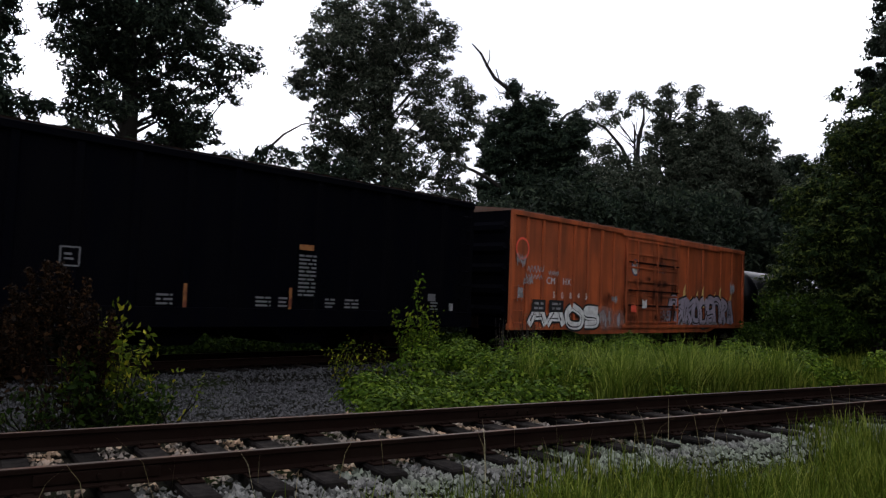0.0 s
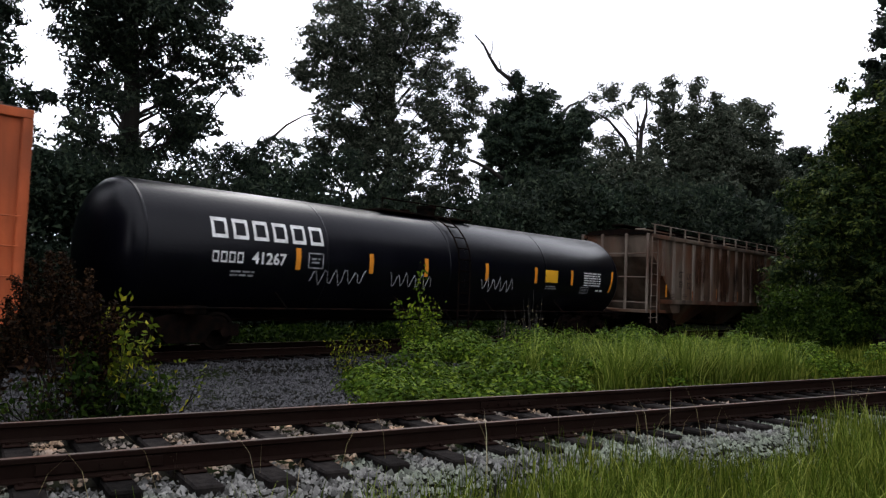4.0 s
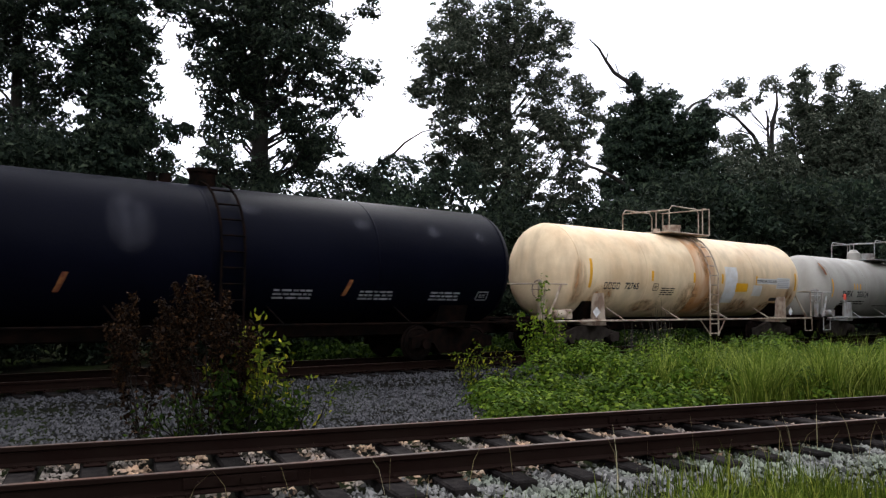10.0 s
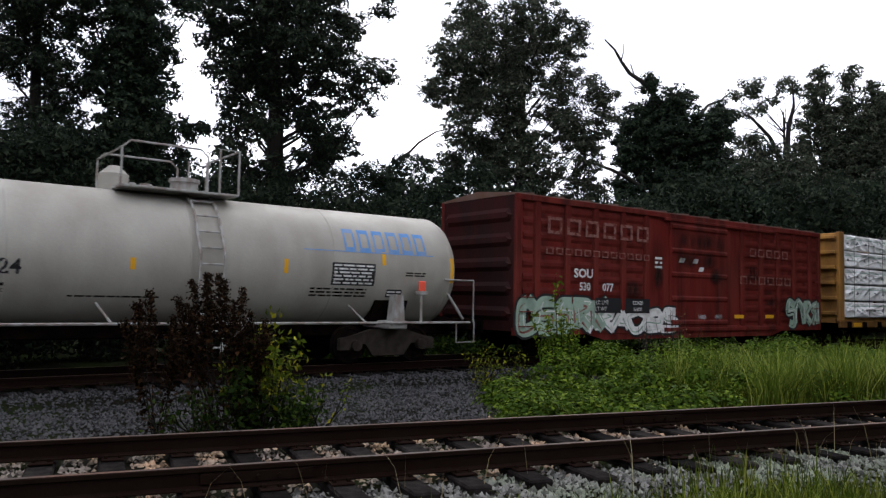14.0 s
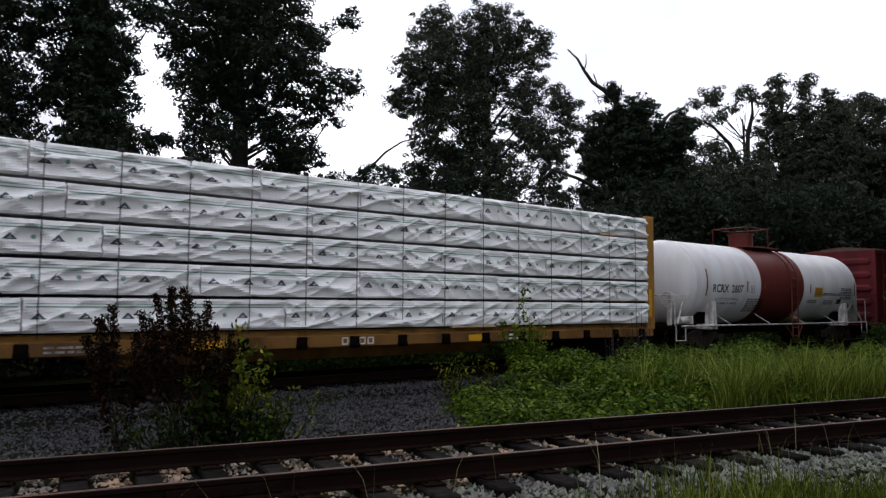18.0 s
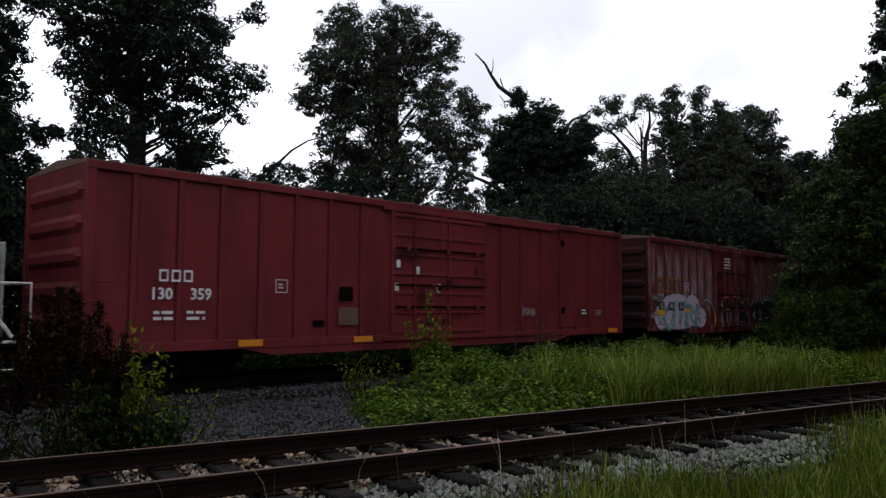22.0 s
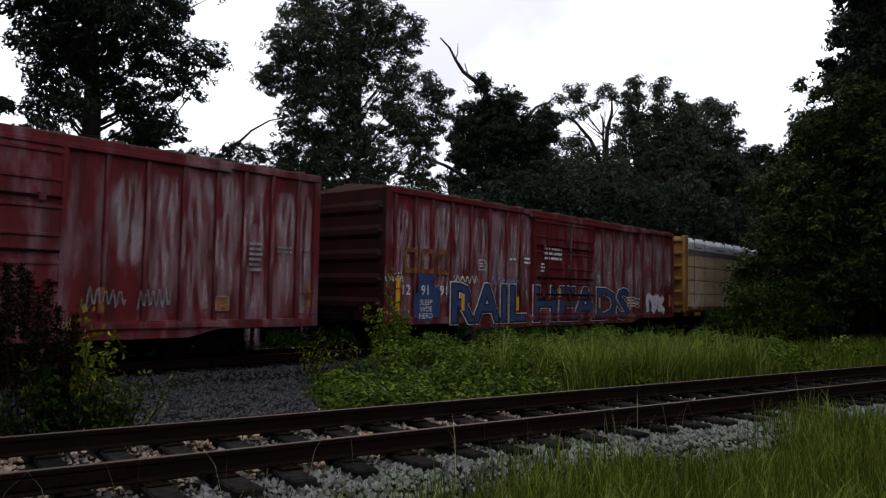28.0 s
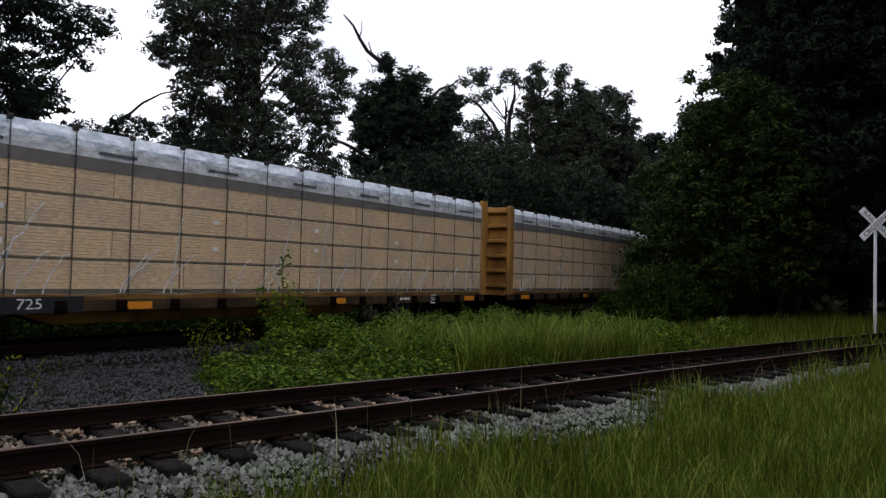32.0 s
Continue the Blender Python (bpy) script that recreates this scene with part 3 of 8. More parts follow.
def running_gear(car, L, inset=2.4, beam=True, steel="under"):
    """Two trucks with wheelsets, couplers and the centre sill."""
    for s in (-1, 1):
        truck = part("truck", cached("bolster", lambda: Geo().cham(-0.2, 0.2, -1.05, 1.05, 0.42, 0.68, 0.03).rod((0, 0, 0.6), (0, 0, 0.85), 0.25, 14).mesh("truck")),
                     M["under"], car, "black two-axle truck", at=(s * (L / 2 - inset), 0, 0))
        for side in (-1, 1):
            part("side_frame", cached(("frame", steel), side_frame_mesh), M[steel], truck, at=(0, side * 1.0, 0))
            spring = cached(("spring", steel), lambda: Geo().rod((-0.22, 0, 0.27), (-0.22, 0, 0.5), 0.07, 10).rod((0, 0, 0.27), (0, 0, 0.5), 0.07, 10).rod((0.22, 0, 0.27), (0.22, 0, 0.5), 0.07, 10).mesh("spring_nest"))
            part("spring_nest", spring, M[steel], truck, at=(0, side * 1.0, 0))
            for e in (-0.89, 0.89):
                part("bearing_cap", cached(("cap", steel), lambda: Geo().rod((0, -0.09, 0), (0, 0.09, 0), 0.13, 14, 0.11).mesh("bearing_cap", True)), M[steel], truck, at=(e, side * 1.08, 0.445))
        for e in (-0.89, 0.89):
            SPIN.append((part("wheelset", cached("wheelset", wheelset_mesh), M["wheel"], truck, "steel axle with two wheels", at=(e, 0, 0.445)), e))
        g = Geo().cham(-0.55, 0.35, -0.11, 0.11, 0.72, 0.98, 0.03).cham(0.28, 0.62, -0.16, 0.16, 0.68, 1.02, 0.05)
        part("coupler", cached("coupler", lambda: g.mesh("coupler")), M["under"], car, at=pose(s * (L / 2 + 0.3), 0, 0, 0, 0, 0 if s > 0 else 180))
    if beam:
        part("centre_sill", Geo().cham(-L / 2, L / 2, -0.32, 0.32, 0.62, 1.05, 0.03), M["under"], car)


def ladder(parent, x, y, z0, z1, w=0.42, n=6, material=None, r=0.016, name="ladder", rail=True):
    """Rungs one by one, on two rails or straight on the side as grab irons."""
    host = parent
    if rail:
        g = Geo()
        for s in (-1, 1):
            g.rod((x + s * w / 2, y, z0), (x + s * w / 2, y, z1), r * 1.6, 6)
        host = part(name, g, material, parent, "steel ladder with round rungs")
    rung = cached(("rung", w, r, material.name), lambda: Geo().path([(-w / 2, 0.06, 0), (-w / 2, 0, 0), (w / 2, 0, 0), (w / 2, 0.06, 0)], r, 5).mesh("rung"))
    for k in range(n):
        part("rung" if rail else "grab_iron", rung, material, host, at=(x, y, z0 + (z1 - z0) * (k + 0.5) / n))
    return host


def lettering(parent, text, size, x, z, y, material, wrap=None, name="lettering", align="CENTER", wide=1.0, label="", bold=0.0, lift=0.005):
    """Flat letters on the side that faces -y; wrap=(radius, axis height) lays them on a tank."""
    cu = bpy.data.curves.new("txt", "FONT")
    cu.body, cu.size, cu.align_x, cu.align_y, cu.resolution_u = text, size, align, "CENTER", 2
    cu.offset = bold
    ob = bpy.data.objects.new("txt", cu)
    scene.collection.objects.link(ob)
    bpy.context.view_layer.update()
    me = bpy.data.meshes.new_from_object(ob.evaluated_get(bpy.context.evaluated_depsgraph_get()))
    bpy.data.objects.remove(ob)
    n = len(me.vertices)
    co = np.empty(n * 3, np.float32)
    me.vertices.foreach_get("co", co)
    co = co.reshape(-1, 3)
    u, w = co[:, 0] * wide + x, co[:, 1]
    if wrap:
        r, cz = wrap
        th = math.asin((z - cz) / r) + w / r
        co = np.stack([u, -(r + 0.005) * np.cos(th), cz + (r + 0.005) * np.sin(th)], 1)
    else:
        co = np.stack([u, np.full(n, y - lift), z + w], 1)
    me.vertices.foreach_set("co", co.astype(np.float32).ravel())
    me.update()
    me.materials.clear()
    return part(name, me, material, parent, label)


def panel(parent, x, z, w, h, y, material, wrap=None, name="decal", label="", lean=0.0):
    """A thin painted or stuck-on rectangle."""
    g = Geo()
    if wrap:
        r, cz = wrap
        n = 6
        v = []
        for k in range(n + 1):
            th = math.asin(max(-0.99, min(0.99, (z - cz) / r))) + (k / n - 0.5) * h / r
            for s in (-1, 1):
                v.append((x + s * w / 2 + lean * (k / n - 0.5) * h, -(r + 0.005) * math.cos(th), cz + (r + 0.005) * math.sin(th)))
        g.add(v, [(2 * k, 2 * k + 1, 2 * k + 3, 2 * k + 2) for k in range(n)])
    else:
        v = [(x - w / 2 - lean * h / 2, y - 0.005, z - h / 2), (x + w / 2 - lean * h / 2, y - 0.005, z - h / 2),
             (x + w / 2 + lean * h / 2, y - 0.005, z + h / 2), (x - w / 2 + lean * h / 2, y - 0.005, z + h / 2)]
        g.add(v, [(0, 1, 2, 3)])
    return part(name, g, material, parent, label)


def bars(parent, x, z, w, h, n, y, material, wrap=None, seed=1, name="small_writing"):
    """Writing too small to read: rows of short bars, one mesh a block."""
    rnd = random.Random(seed)
    g = Geo()
    for k in range(n):
        zz = z + h / 2 - (k + 0.5) * h / n
        u = x - w / 2
        while u < x + w / 2 - 0.03:
            l = min(rnd.uniform(0.06, 0.22) * (h / n) / 0.06, x + w / 2 - u)
            t = h / n * 0.5
            v = []
            for dz in (-t / 2, t / 2):
                for xx in (u, u + l):
                    if wrap:
                        r, cz = wrap
                        th = math.asin((zz + dz - cz) / r)
                        v.append((xx, -(r + 0.005) * math.cos(th), cz + (r + 0.005) * math.sin(th)))
                    else:
                        v.append((xx, y - 0.005, zz + dz))
            g.add(v, [(0, 1, 3, 2)])
            u += l + (h / n) * rnd.uniform(0.3, 0.7)
    return part(name, g, material, parent)


def marks(parent, x, z, w, h, n, y, material, wrap=None, name="letter_block"):
    """A company's mark as a row of plain hollow blocks, one part for each character."""
    for k in range(n):
        g = Geo()
        c = x - w / 2 + (k + 0.5) * w / n
        b = w / n * 0.37
        c4 = 0.36 * b
        shapes = [(-b, -b + c4, -h / 2, -h / 6), (-b, -b + c4, -h / 6, h / 6), (-b, -b + c4, h / 6, h / 2), (b - c4, b, -h / 2, -h / 6), (b - c4, b, -h / 6, h / 6), (b - c4, b, h / 6, h / 2),
                  (-b + c4, b - c4, h / 2 - 0.18 * h, h / 2), (-b + c4, b - c4, -h / 2, -h / 2 + 0.18 * h)]
        for u0, u1, w0, w1 in shapes:
            v = []
            for ww in (w0, w1):
                for u in (u0, u1):
                    if wrap:
                        r, cz = wrap
                        th = math.asin((z + ww - cz) / r)
                        v.append((c + u, -(r + 0.005) * math.cos(th), cz + (r + 0.005) * math.sin(th)))
                    else:
                        v.append((c + u, y - 0.005, z + ww))
            g.add(v, [(0, 1, 3, 2)])
        part(name, g, material, parent)


def box_car(name, label, L, paint, zb=0.70, ze=4.33, posts=(), post_w=0.14, post_d=0.05, door=(-1.9, 1.9), door_style="plug", panels=False, end_ribs=5, roof_mat=None, sill_drop=True, end_mat=None):
    """A box car: body, side posts, ribbed ends, roof, sliding or plug door, ladders, running gear. Its side is at y = -1.6."""
    car = thing(name, label, "freight car", "cars of the passing train")
    h = L / 2
    body = part("body", Geo().cham(-h + 0.05, h - 0.05, -1.53, 1.53, zb + 0.1, ze, 0.02), paint, car)
    part("side_sill", Geo().cham(-h, h, -1.585, -1.44, zb, zb + 0.2, 0.012), paint, car)
    part("side_sill", Geo().cham(-h, h, 1.44, 1.585, zb, zb + 0.2, 0.012), paint, car)
    for s in (-1, 1):
        part("top_chord", Geo().cham(-h, h, s * 1.56 - 0.05, s * 1.56 + 0.05, ze - 0.14, ze + 0.02, 0.012), paint, car)
    # posts
    pg = Geo().prism([(-post_w / 2, 0.01), (-post_w * 0.44, -post_d), (post_w * 0.44, -post_d), (post_w / 2, 0.01)], zb + 0.18, ze - 0.12, "z")
    # dark strips along both edges of a post, wider on its right
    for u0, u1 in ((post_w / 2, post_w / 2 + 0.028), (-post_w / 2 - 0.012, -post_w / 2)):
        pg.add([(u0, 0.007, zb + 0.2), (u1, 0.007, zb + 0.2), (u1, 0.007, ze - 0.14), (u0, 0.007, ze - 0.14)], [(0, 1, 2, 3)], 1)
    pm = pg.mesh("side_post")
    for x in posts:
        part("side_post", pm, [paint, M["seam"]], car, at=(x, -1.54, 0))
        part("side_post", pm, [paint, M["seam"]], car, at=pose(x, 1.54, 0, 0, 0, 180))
    for s in (-1, 1):
        for side in (-1, 1):
            part("corner_post", Geo().cham(s * (h - 0.09) - 0.09, s * (h - 0.09) + 0.09, side * 1.55 - 0.05, side * 1.55 + 0.05, zb, ze, 0.015), paint, car)
    if panels:
        xs = sorted([-h + 0.15, *posts, h - 0.15])
        for a, b in zip(xs, xs[1:]):
            if b - a < 0.3 or (a < door[1] and b > door[0]):
                continue
            w = (b - a) / 2 - post_w * 0.7
            ridge = Geo().prism([(-1.53, -0.12), (-1.556, -0.04), (-1.556, 0.04), (-1.53, 0.12)], -w, w).mesh("panel_ridge")
            for k in range(9):
                part("panel_ridge", ridge, paint, car, at=((a + b) / 2, 0, zb + 0.4 + k * (ze - zb - 0.7) / 8))
    # ends with pressed ribs; end_mat makes them darker than the sides
    for s in (-1, 1):
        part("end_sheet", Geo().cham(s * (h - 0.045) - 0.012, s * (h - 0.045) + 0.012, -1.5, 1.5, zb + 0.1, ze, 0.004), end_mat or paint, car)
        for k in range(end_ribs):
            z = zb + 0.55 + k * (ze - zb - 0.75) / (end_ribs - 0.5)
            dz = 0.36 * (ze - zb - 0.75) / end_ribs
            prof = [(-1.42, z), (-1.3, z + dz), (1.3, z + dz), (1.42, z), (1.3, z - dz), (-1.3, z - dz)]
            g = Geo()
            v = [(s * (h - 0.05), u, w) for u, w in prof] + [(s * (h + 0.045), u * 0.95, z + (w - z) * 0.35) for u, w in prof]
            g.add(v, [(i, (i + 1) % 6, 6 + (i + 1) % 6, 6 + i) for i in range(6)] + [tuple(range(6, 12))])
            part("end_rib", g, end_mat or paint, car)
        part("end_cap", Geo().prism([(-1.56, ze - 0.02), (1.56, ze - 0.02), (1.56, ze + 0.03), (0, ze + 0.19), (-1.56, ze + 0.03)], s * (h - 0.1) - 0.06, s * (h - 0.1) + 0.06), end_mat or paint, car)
    rg = Geo().prism([(-1.6, ze + 0.0), (1.6, ze + 0.0), (1.6, ze + 0.035), (0, ze + 0.2), (-1.6, ze + 0.035)], -h + 0.02, h - 0.02)
    roof = part("roof", rg, roof_mat or M["roof"], car, "low-pitched weathered steel roof")
    n = int(L / 1.1)
    seam = Geo().prism([(-1.61, ze + 0.02), (1.61, ze + 0.02), (1.61, ze + 0.075), (0, ze + 0.24), (-1.61, ze + 0.075)], -0.035, 0.035).mesh("roof_seam")
    for k in range(n):
        part("roof_seam", seam, roof_mat or M["roof"], roof, at=(-h + (k + 0.5) * L / n, 0, 0))
    # door
    d0, d1 = door
    dz0, dz1 = zb + 0.16, ze - 0.22
    dr = part("door", Geo().cham(d0, d1, -1.60, -1.53, dz0, dz1, 0.015), paint, car, "steel sliding plug door")
    if door_style == "plug":
        for k in range(7):
            z = dz0 + 0.1 + k * (dz1 - dz0 - 0.2) / 6
            part("door_rib", Geo().cham(d0 + 0.03, d1 - 0.03, -1.635, -1.60, z - 0.035, z + 0.035, 0.01), paint, dr)
        for x in (d0 + 0.05, (d0 + d1) / 2, d1 - 0.05):
            part("door_rib", Geo().cham(x - 0.05, x + 0.05, -1.632, -1.60, dz0, dz1, 0.01), paint, dr)
        for x in (d0 + 0.8, (d0 + d1) / 2 + 0.25):
            part("lock_rod", Geo().rod((x, -1.66, dz0 + 0.05), (x, -1.66, dz1 - 0.05), 0.022, 8), paint, dr)
        part("lock_wheel", Geo().rod((d0 + 1.3, -1.64, dz0 + 1.1), (d0 + 1.3, -1.70, dz0 + 1.1), 0.17, 16), paint, dr)
        for z in (dz0 + 0.75, dz0 + 1.32, dz1 - 0.95):
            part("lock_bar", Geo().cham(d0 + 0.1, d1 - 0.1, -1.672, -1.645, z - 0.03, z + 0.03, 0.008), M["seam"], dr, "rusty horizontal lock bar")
        for x in (d0 + 0.55, (d0 + d1) / 2 + 0.2, d1 - 0.45):
            for z in (dz0 + 0.75, dz1 - 0.95):
                part("bar_keeper", Geo().cham(x - 0.07, x + 0.07, -1.685, -1.60, z - 0.08, z + 0.08, 0.012), paint, dr)
    else:
        for k in range(5):
            z = dz0 + 0.15 + k * (dz1 - dz0 - 0.3) / 4
            part("door_rib", Geo().prism([(-1.60, z - 0.09), (-1.635, z - 0.04), (-1.635, z + 0.04), (-1.60, z + 0.09)], d0 + 0.05, d1 - 0.05), paint, dr)
    for z, w in ((dz1 + 0.05, 0.05), (dz0 - 0.06, 0.06)):
        part("door_track", Geo().cham(d0 - 0.3, d1 + (d1 - d0) * 0.95, -1.63, -1.57, z - w, z + w, 0.012), paint, car)
    if sill_drop:
        part("sill_gusset", Geo().prism([(-h * 0.66, zb + 0.02), (h * 0.66, zb + 0.02), (h * 0.56, zb - 0.16), (-h * 0.56, zb - 0.16)], -1.57, -1.5, "y"), paint, car)
    for s in (-1, 1):
        ladder(car, s * (h - 0.36), -1.64, zb + 0.05, ze - 1.6 if s > 0 else zb + 1.55, 0.44, 4, paint, rail=False, name="side_ladder")
        part("stirrup", Geo().path([(s * (h - 0.15), -1.56, zb), (s * (h - 0.15), -1.56, zb - 0.3), (s * (h - 0.55), -1.56, zb - 0.3), (s * (h - 0.55), -1.56, zb)], 0.016, 6), M["under"], car)
    running_gear(car, L)
    return car


def tank_car(name, label, L, R, cz, paint, tank0, tank1, light=True, dome=0.0, rail=True, bands=(), steel="white_rail", deck=0.98):
    """A tank car: shell with rounded heads, saddles, walkway, ladder, railings, fittings, running gear. L over the end sills."""
    car = thing(name, label, "tank car", "cars of the passing train")
    st = M[steel]
    hd = R * 0.42
    prof = []
    for k in range(7):
        a = math.pi / 2 * (1 - k / 6)
        prof.append((tank0 + hd - hd * math.sin(a), R * math.cos(a) if k else 0.05))
    edges = sorted({tank0 + hd, tank1 - hd, *[e for b in bands for e in b[:2]]})
    prof += [(x, R) for x in edges[1:]]
    for k in range(1, 7):
        a = math.pi / 2 * k / 6
        prof.append((tank1 - hd + hd * math.sin(a), R * math.cos(a) if k < 6 else 0.05))
    mats = [paint] + [b[2] for b in bands]
    g = Geo().lathe(prof, 0, cz, 48)
    me = g.mesh("tank", True)
    for m in mats:
        me.materials.append(m)
    for p in me.polygons:
        for k, b in enumerate(bands):
            if b[0] < p.center.x < b[1]:
                p.material_index = k + 1
    tank = part("tank", me, None, car)
    for x in np.linspace(tank0 + hd, tank1 - hd, 5)[0::1]:
        part("weld_seam", Geo().lathe([(x - 0.03, R), (x - 0.02, R + 0.006), (x + 0.02, R + 0.006), (x + 0.03, R)], 0, cz, 48), next((b[2] for b in bands if b[0] < x < b[1]), paint), tank, smooth=True)
    h = L / 2
    for s in (-1, 1):
        part("end_sill", Geo().cham(s * (h - 0.25) - 0.25, s * (h - 0.25) + 0.25, -1.35, 1.35, deck - 0.12, deck, 0.015), M["under"], car)
        sx = s * (h - 2.35)
        part("saddle", Geo().prism([(-0.9, deck - 0.1), (0.9, deck - 0.1), (1.15, cz - R * 0.55), (-1.15, cz - R * 0.55)], sx - 0.45, sx + 0.45), M["under"], car)
        part("bolster", Geo().cham(sx - 0.25, sx + 0.25, -1.45, 1.45, deck - 0.16, deck + 0.02, 0.02), M["under"] if not light else st, car)
        if rail:
            r = 0.022
            ex = s * (h - 0.1)
            part("end_railing", Geo().path([(ex, -1.38, deck), (ex, -1.38, deck + 1.0), (ex - s * 0.9, -1.38, deck + 1.0)], r, 6).path([(ex, 1.38, deck), (ex, 1.38, deck + 1.0)], r, 6).path([(ex, -1.38, deck + 1.0), (ex, 1.38, deck + 1.0)], r, 6), st, car, "bent pipe railing")
            part("stirrup", Geo().path([(ex, -1.42, deck), (ex, -1.42, deck - 0.5), (ex - s * 0.55, -1.42, deck - 0.5), (ex - s * 0.55, -1.42, deck)], 0.018, 6), st, car)
            part("shear_bracket", Geo().prism([(sx - 0.16, deck), (sx + 0.16, deck), (sx + 0.09, cz - 0.45 * R), (sx - 0.09, cz - 0.45 * R)], -1.48, -1.2, "y"), st if light else M["under"], car)
    if rail:
        ring = [(-h + 0.2 + 0.02, -1.05 + 0.26 * math.cos(k * 0.5236), deck + 0.85 + 0.26 * math.sin(k * 0.5236)) for k in range(13)]
        bw_ = part("brake_wheel", Geo().path(ring, 0.022, 6).rod((-h + 0.2, -1.31, deck + 0.85), (-h + 0.2, -0.79, deck + 0.85), 0.015, 6).rod((-h + 0.2, -1.05, deck + 0.59), (-h + 0.2, -1.05, deck + 1.11), 0.015, 6), st, car, "spoked hand brake wheel")
        part("brake_stand", Geo().cham(-h + 0.24, -h + 0.34, -1.12, -0.98, deck, deck + 1.1, 0.015), st, car)
        part("brake_cylinder", Geo().rod((-h + 0.55, -1.2, deck + 0.16), (-h + 1.05, -1.2, deck + 0.16), 0.13, 14).cham(-h + 1.05, -h + 1.3, -1.32, -1.08, deck + 0.02, deck + 0.3, 0.02), st, car, "pale brake cylinder", True)
        for s in (-1, 1):
            part("end_brace", Geo().rod((s * (h - 0.35), -1.3, deck + 0.05), (s * (h - 1.0), -1.15, deck + 1.0), 0.035, 8), st, car)
    # walkway pipe along the side with its struts
    g = Geo().rod((-h + 0.3, -1.5, deck - 0.02), (h - 0.3, -1.5, deck - 0.02), 0.028, 6)
    part("side_handrail", g, st if light else M["under"], car)
    for x in np.linspace(-h * 0.55, h * 0.55, 4):
        part("handrail_strut", Geo().rod((x, -1.5, deck - 0.02), (x - 0.18, -math.sqrt(max(0.1, R * R - (deck + 0.35 - cz) ** 2)) , deck + 0.35), 0.022, 6), st if light else M["under"], car)
    running_gear(car, L, 2.35, steel="truck" if light else "under")
    if bands:
        bm_ = bands[0][2]
        pl = part("platform", Geo().cham(-1.6, 0.8, -0.8, 0.8, cz + R - 0.04, cz + R + 0.02, 0.01), bm_, car, "dark red top platform")
        part("valve_housing", Geo().rod((-0.75, 0, cz + R), (-0.75, 0, cz + R + 0.5), 0.46, 24).rod((-0.75, 0, cz + R + 0.5), (-0.75, 0, cz + R + 0.57), 0.5, 24), bm_, car, "round dark red valve housing", True)
        g = Geo()
        for y in (-0.75, 0.75):
            g.path([(-1.55, y, cz + R), (-1.55, y, cz + R + 0.75), (0.0, y, cz + R + 0.75), (0.0, y, cz + R)], 0.02, 6)
        for x in (-1.55, 0.0):
            g.path([(x, -0.75, cz + R + 0.75), (x, 0.75, cz + R + 0.75)], 0.02, 6)
        part("platform_railing", g, bm_, pl)
    # top fittings and ladder amidships
    top = cz + R
    if rail and not bands:
        pl = part("platform", Geo().cham(-1.15, 1.15, -0.95, 0.95, top - 0.02, top + 0.03, 0.01), st, car, "grated top platform")
        g = Geo()
        for y in (-0.95, 0.95):
            g.path([(-1.15, y, top), (-1.15, y, top + 0.72), (-1.0, y, top + 0.86), (0.35, y, top + 0.86), (0.5, y, top + 0.72), (0.5, y, top)], 0.022, 6)
            g.path([(0.75, y, top), (0.75, y, top + 0.92), (1.15, y, top + 0.92), (1.15, y, top)], 0.022, 6)
        g.path([(-1.15, -0.95, top + 0.72), (-1.15, 0.95, top + 0.72)], 0.022, 6)
        g.path([(1.15, -0.95, top + 0.92), (1.15, 0.95, top + 0.92)], 0.022, 6)
        part("platform_railing", g, st, pl)
    if bands:
        dome = 0.0
    if not bands:
        part("manway", Geo().rod((0.35, 0, top - 0.1), (0.35, 0, top + 0.28 + dome), 0.36 if dome else 0.28, 18).rod((0.35, 0, top + 0.28 + dome), (0.35, 0, top + 0.36 + dome), 0.4 if dome else 0.31, 18), bands[0][2] if dome and bands else st if light else M["under"], car, "round manway housing", True)
    if not bands:
        part("valve", Geo().rod((-0.4, 0.1, top - 0.05), (-0.4, 0.1, top + 0.2), 0.12, 12).rod((-0.75, -0.15, top - 0.05), (-0.75, -0.15, top + 0.16), 0.09, 10), st if light else M["under"], car, smooth=True)
    lm = (bands[0][2] if bands else st) if light else M["under"]
    g = Geo()
    for s in (-1, 1):
        pts = [(0.45 + s * 0.24, -1.56, 0.42), (0.45 + s * 0.24, -1.56, cz + 0.1)]
        for k in range(1, 6):
            a = math.radians(180 - 5 - k * 15)
            pts.append((0.45 + s * 0.24, (R + 0.09) * math.cos(a), cz + (R + 0.09) * math.sin(a)))
        g.path(pts, 0.026, 6)
    side = part("ladder", g, lm, car, "side ladder with round rungs")
    rung = Geo().rod((-0.24, 0, 0), (0.24, 0, 0), 0.02, 6).mesh("rung")
    for k in range(12):
        z = 0.5 + k * 0.32
        y = -1.56
        if z > cz + 0.1:
            if z - cz > R * 0.93:
                break
            y = -math.sqrt((R + 0.09) ** 2 - (z - cz) ** 2)
        part("rung", rung, lm, side, at=(0.45, y, z))
    for s in (-1, 1):
        part("ladder_brace", Geo().rod((0.45 + s * 0.24, -1.56, 0.45), (0.45 + s * 0.75, -1.5, deck), 0.02, 6), lm, car)
    return car


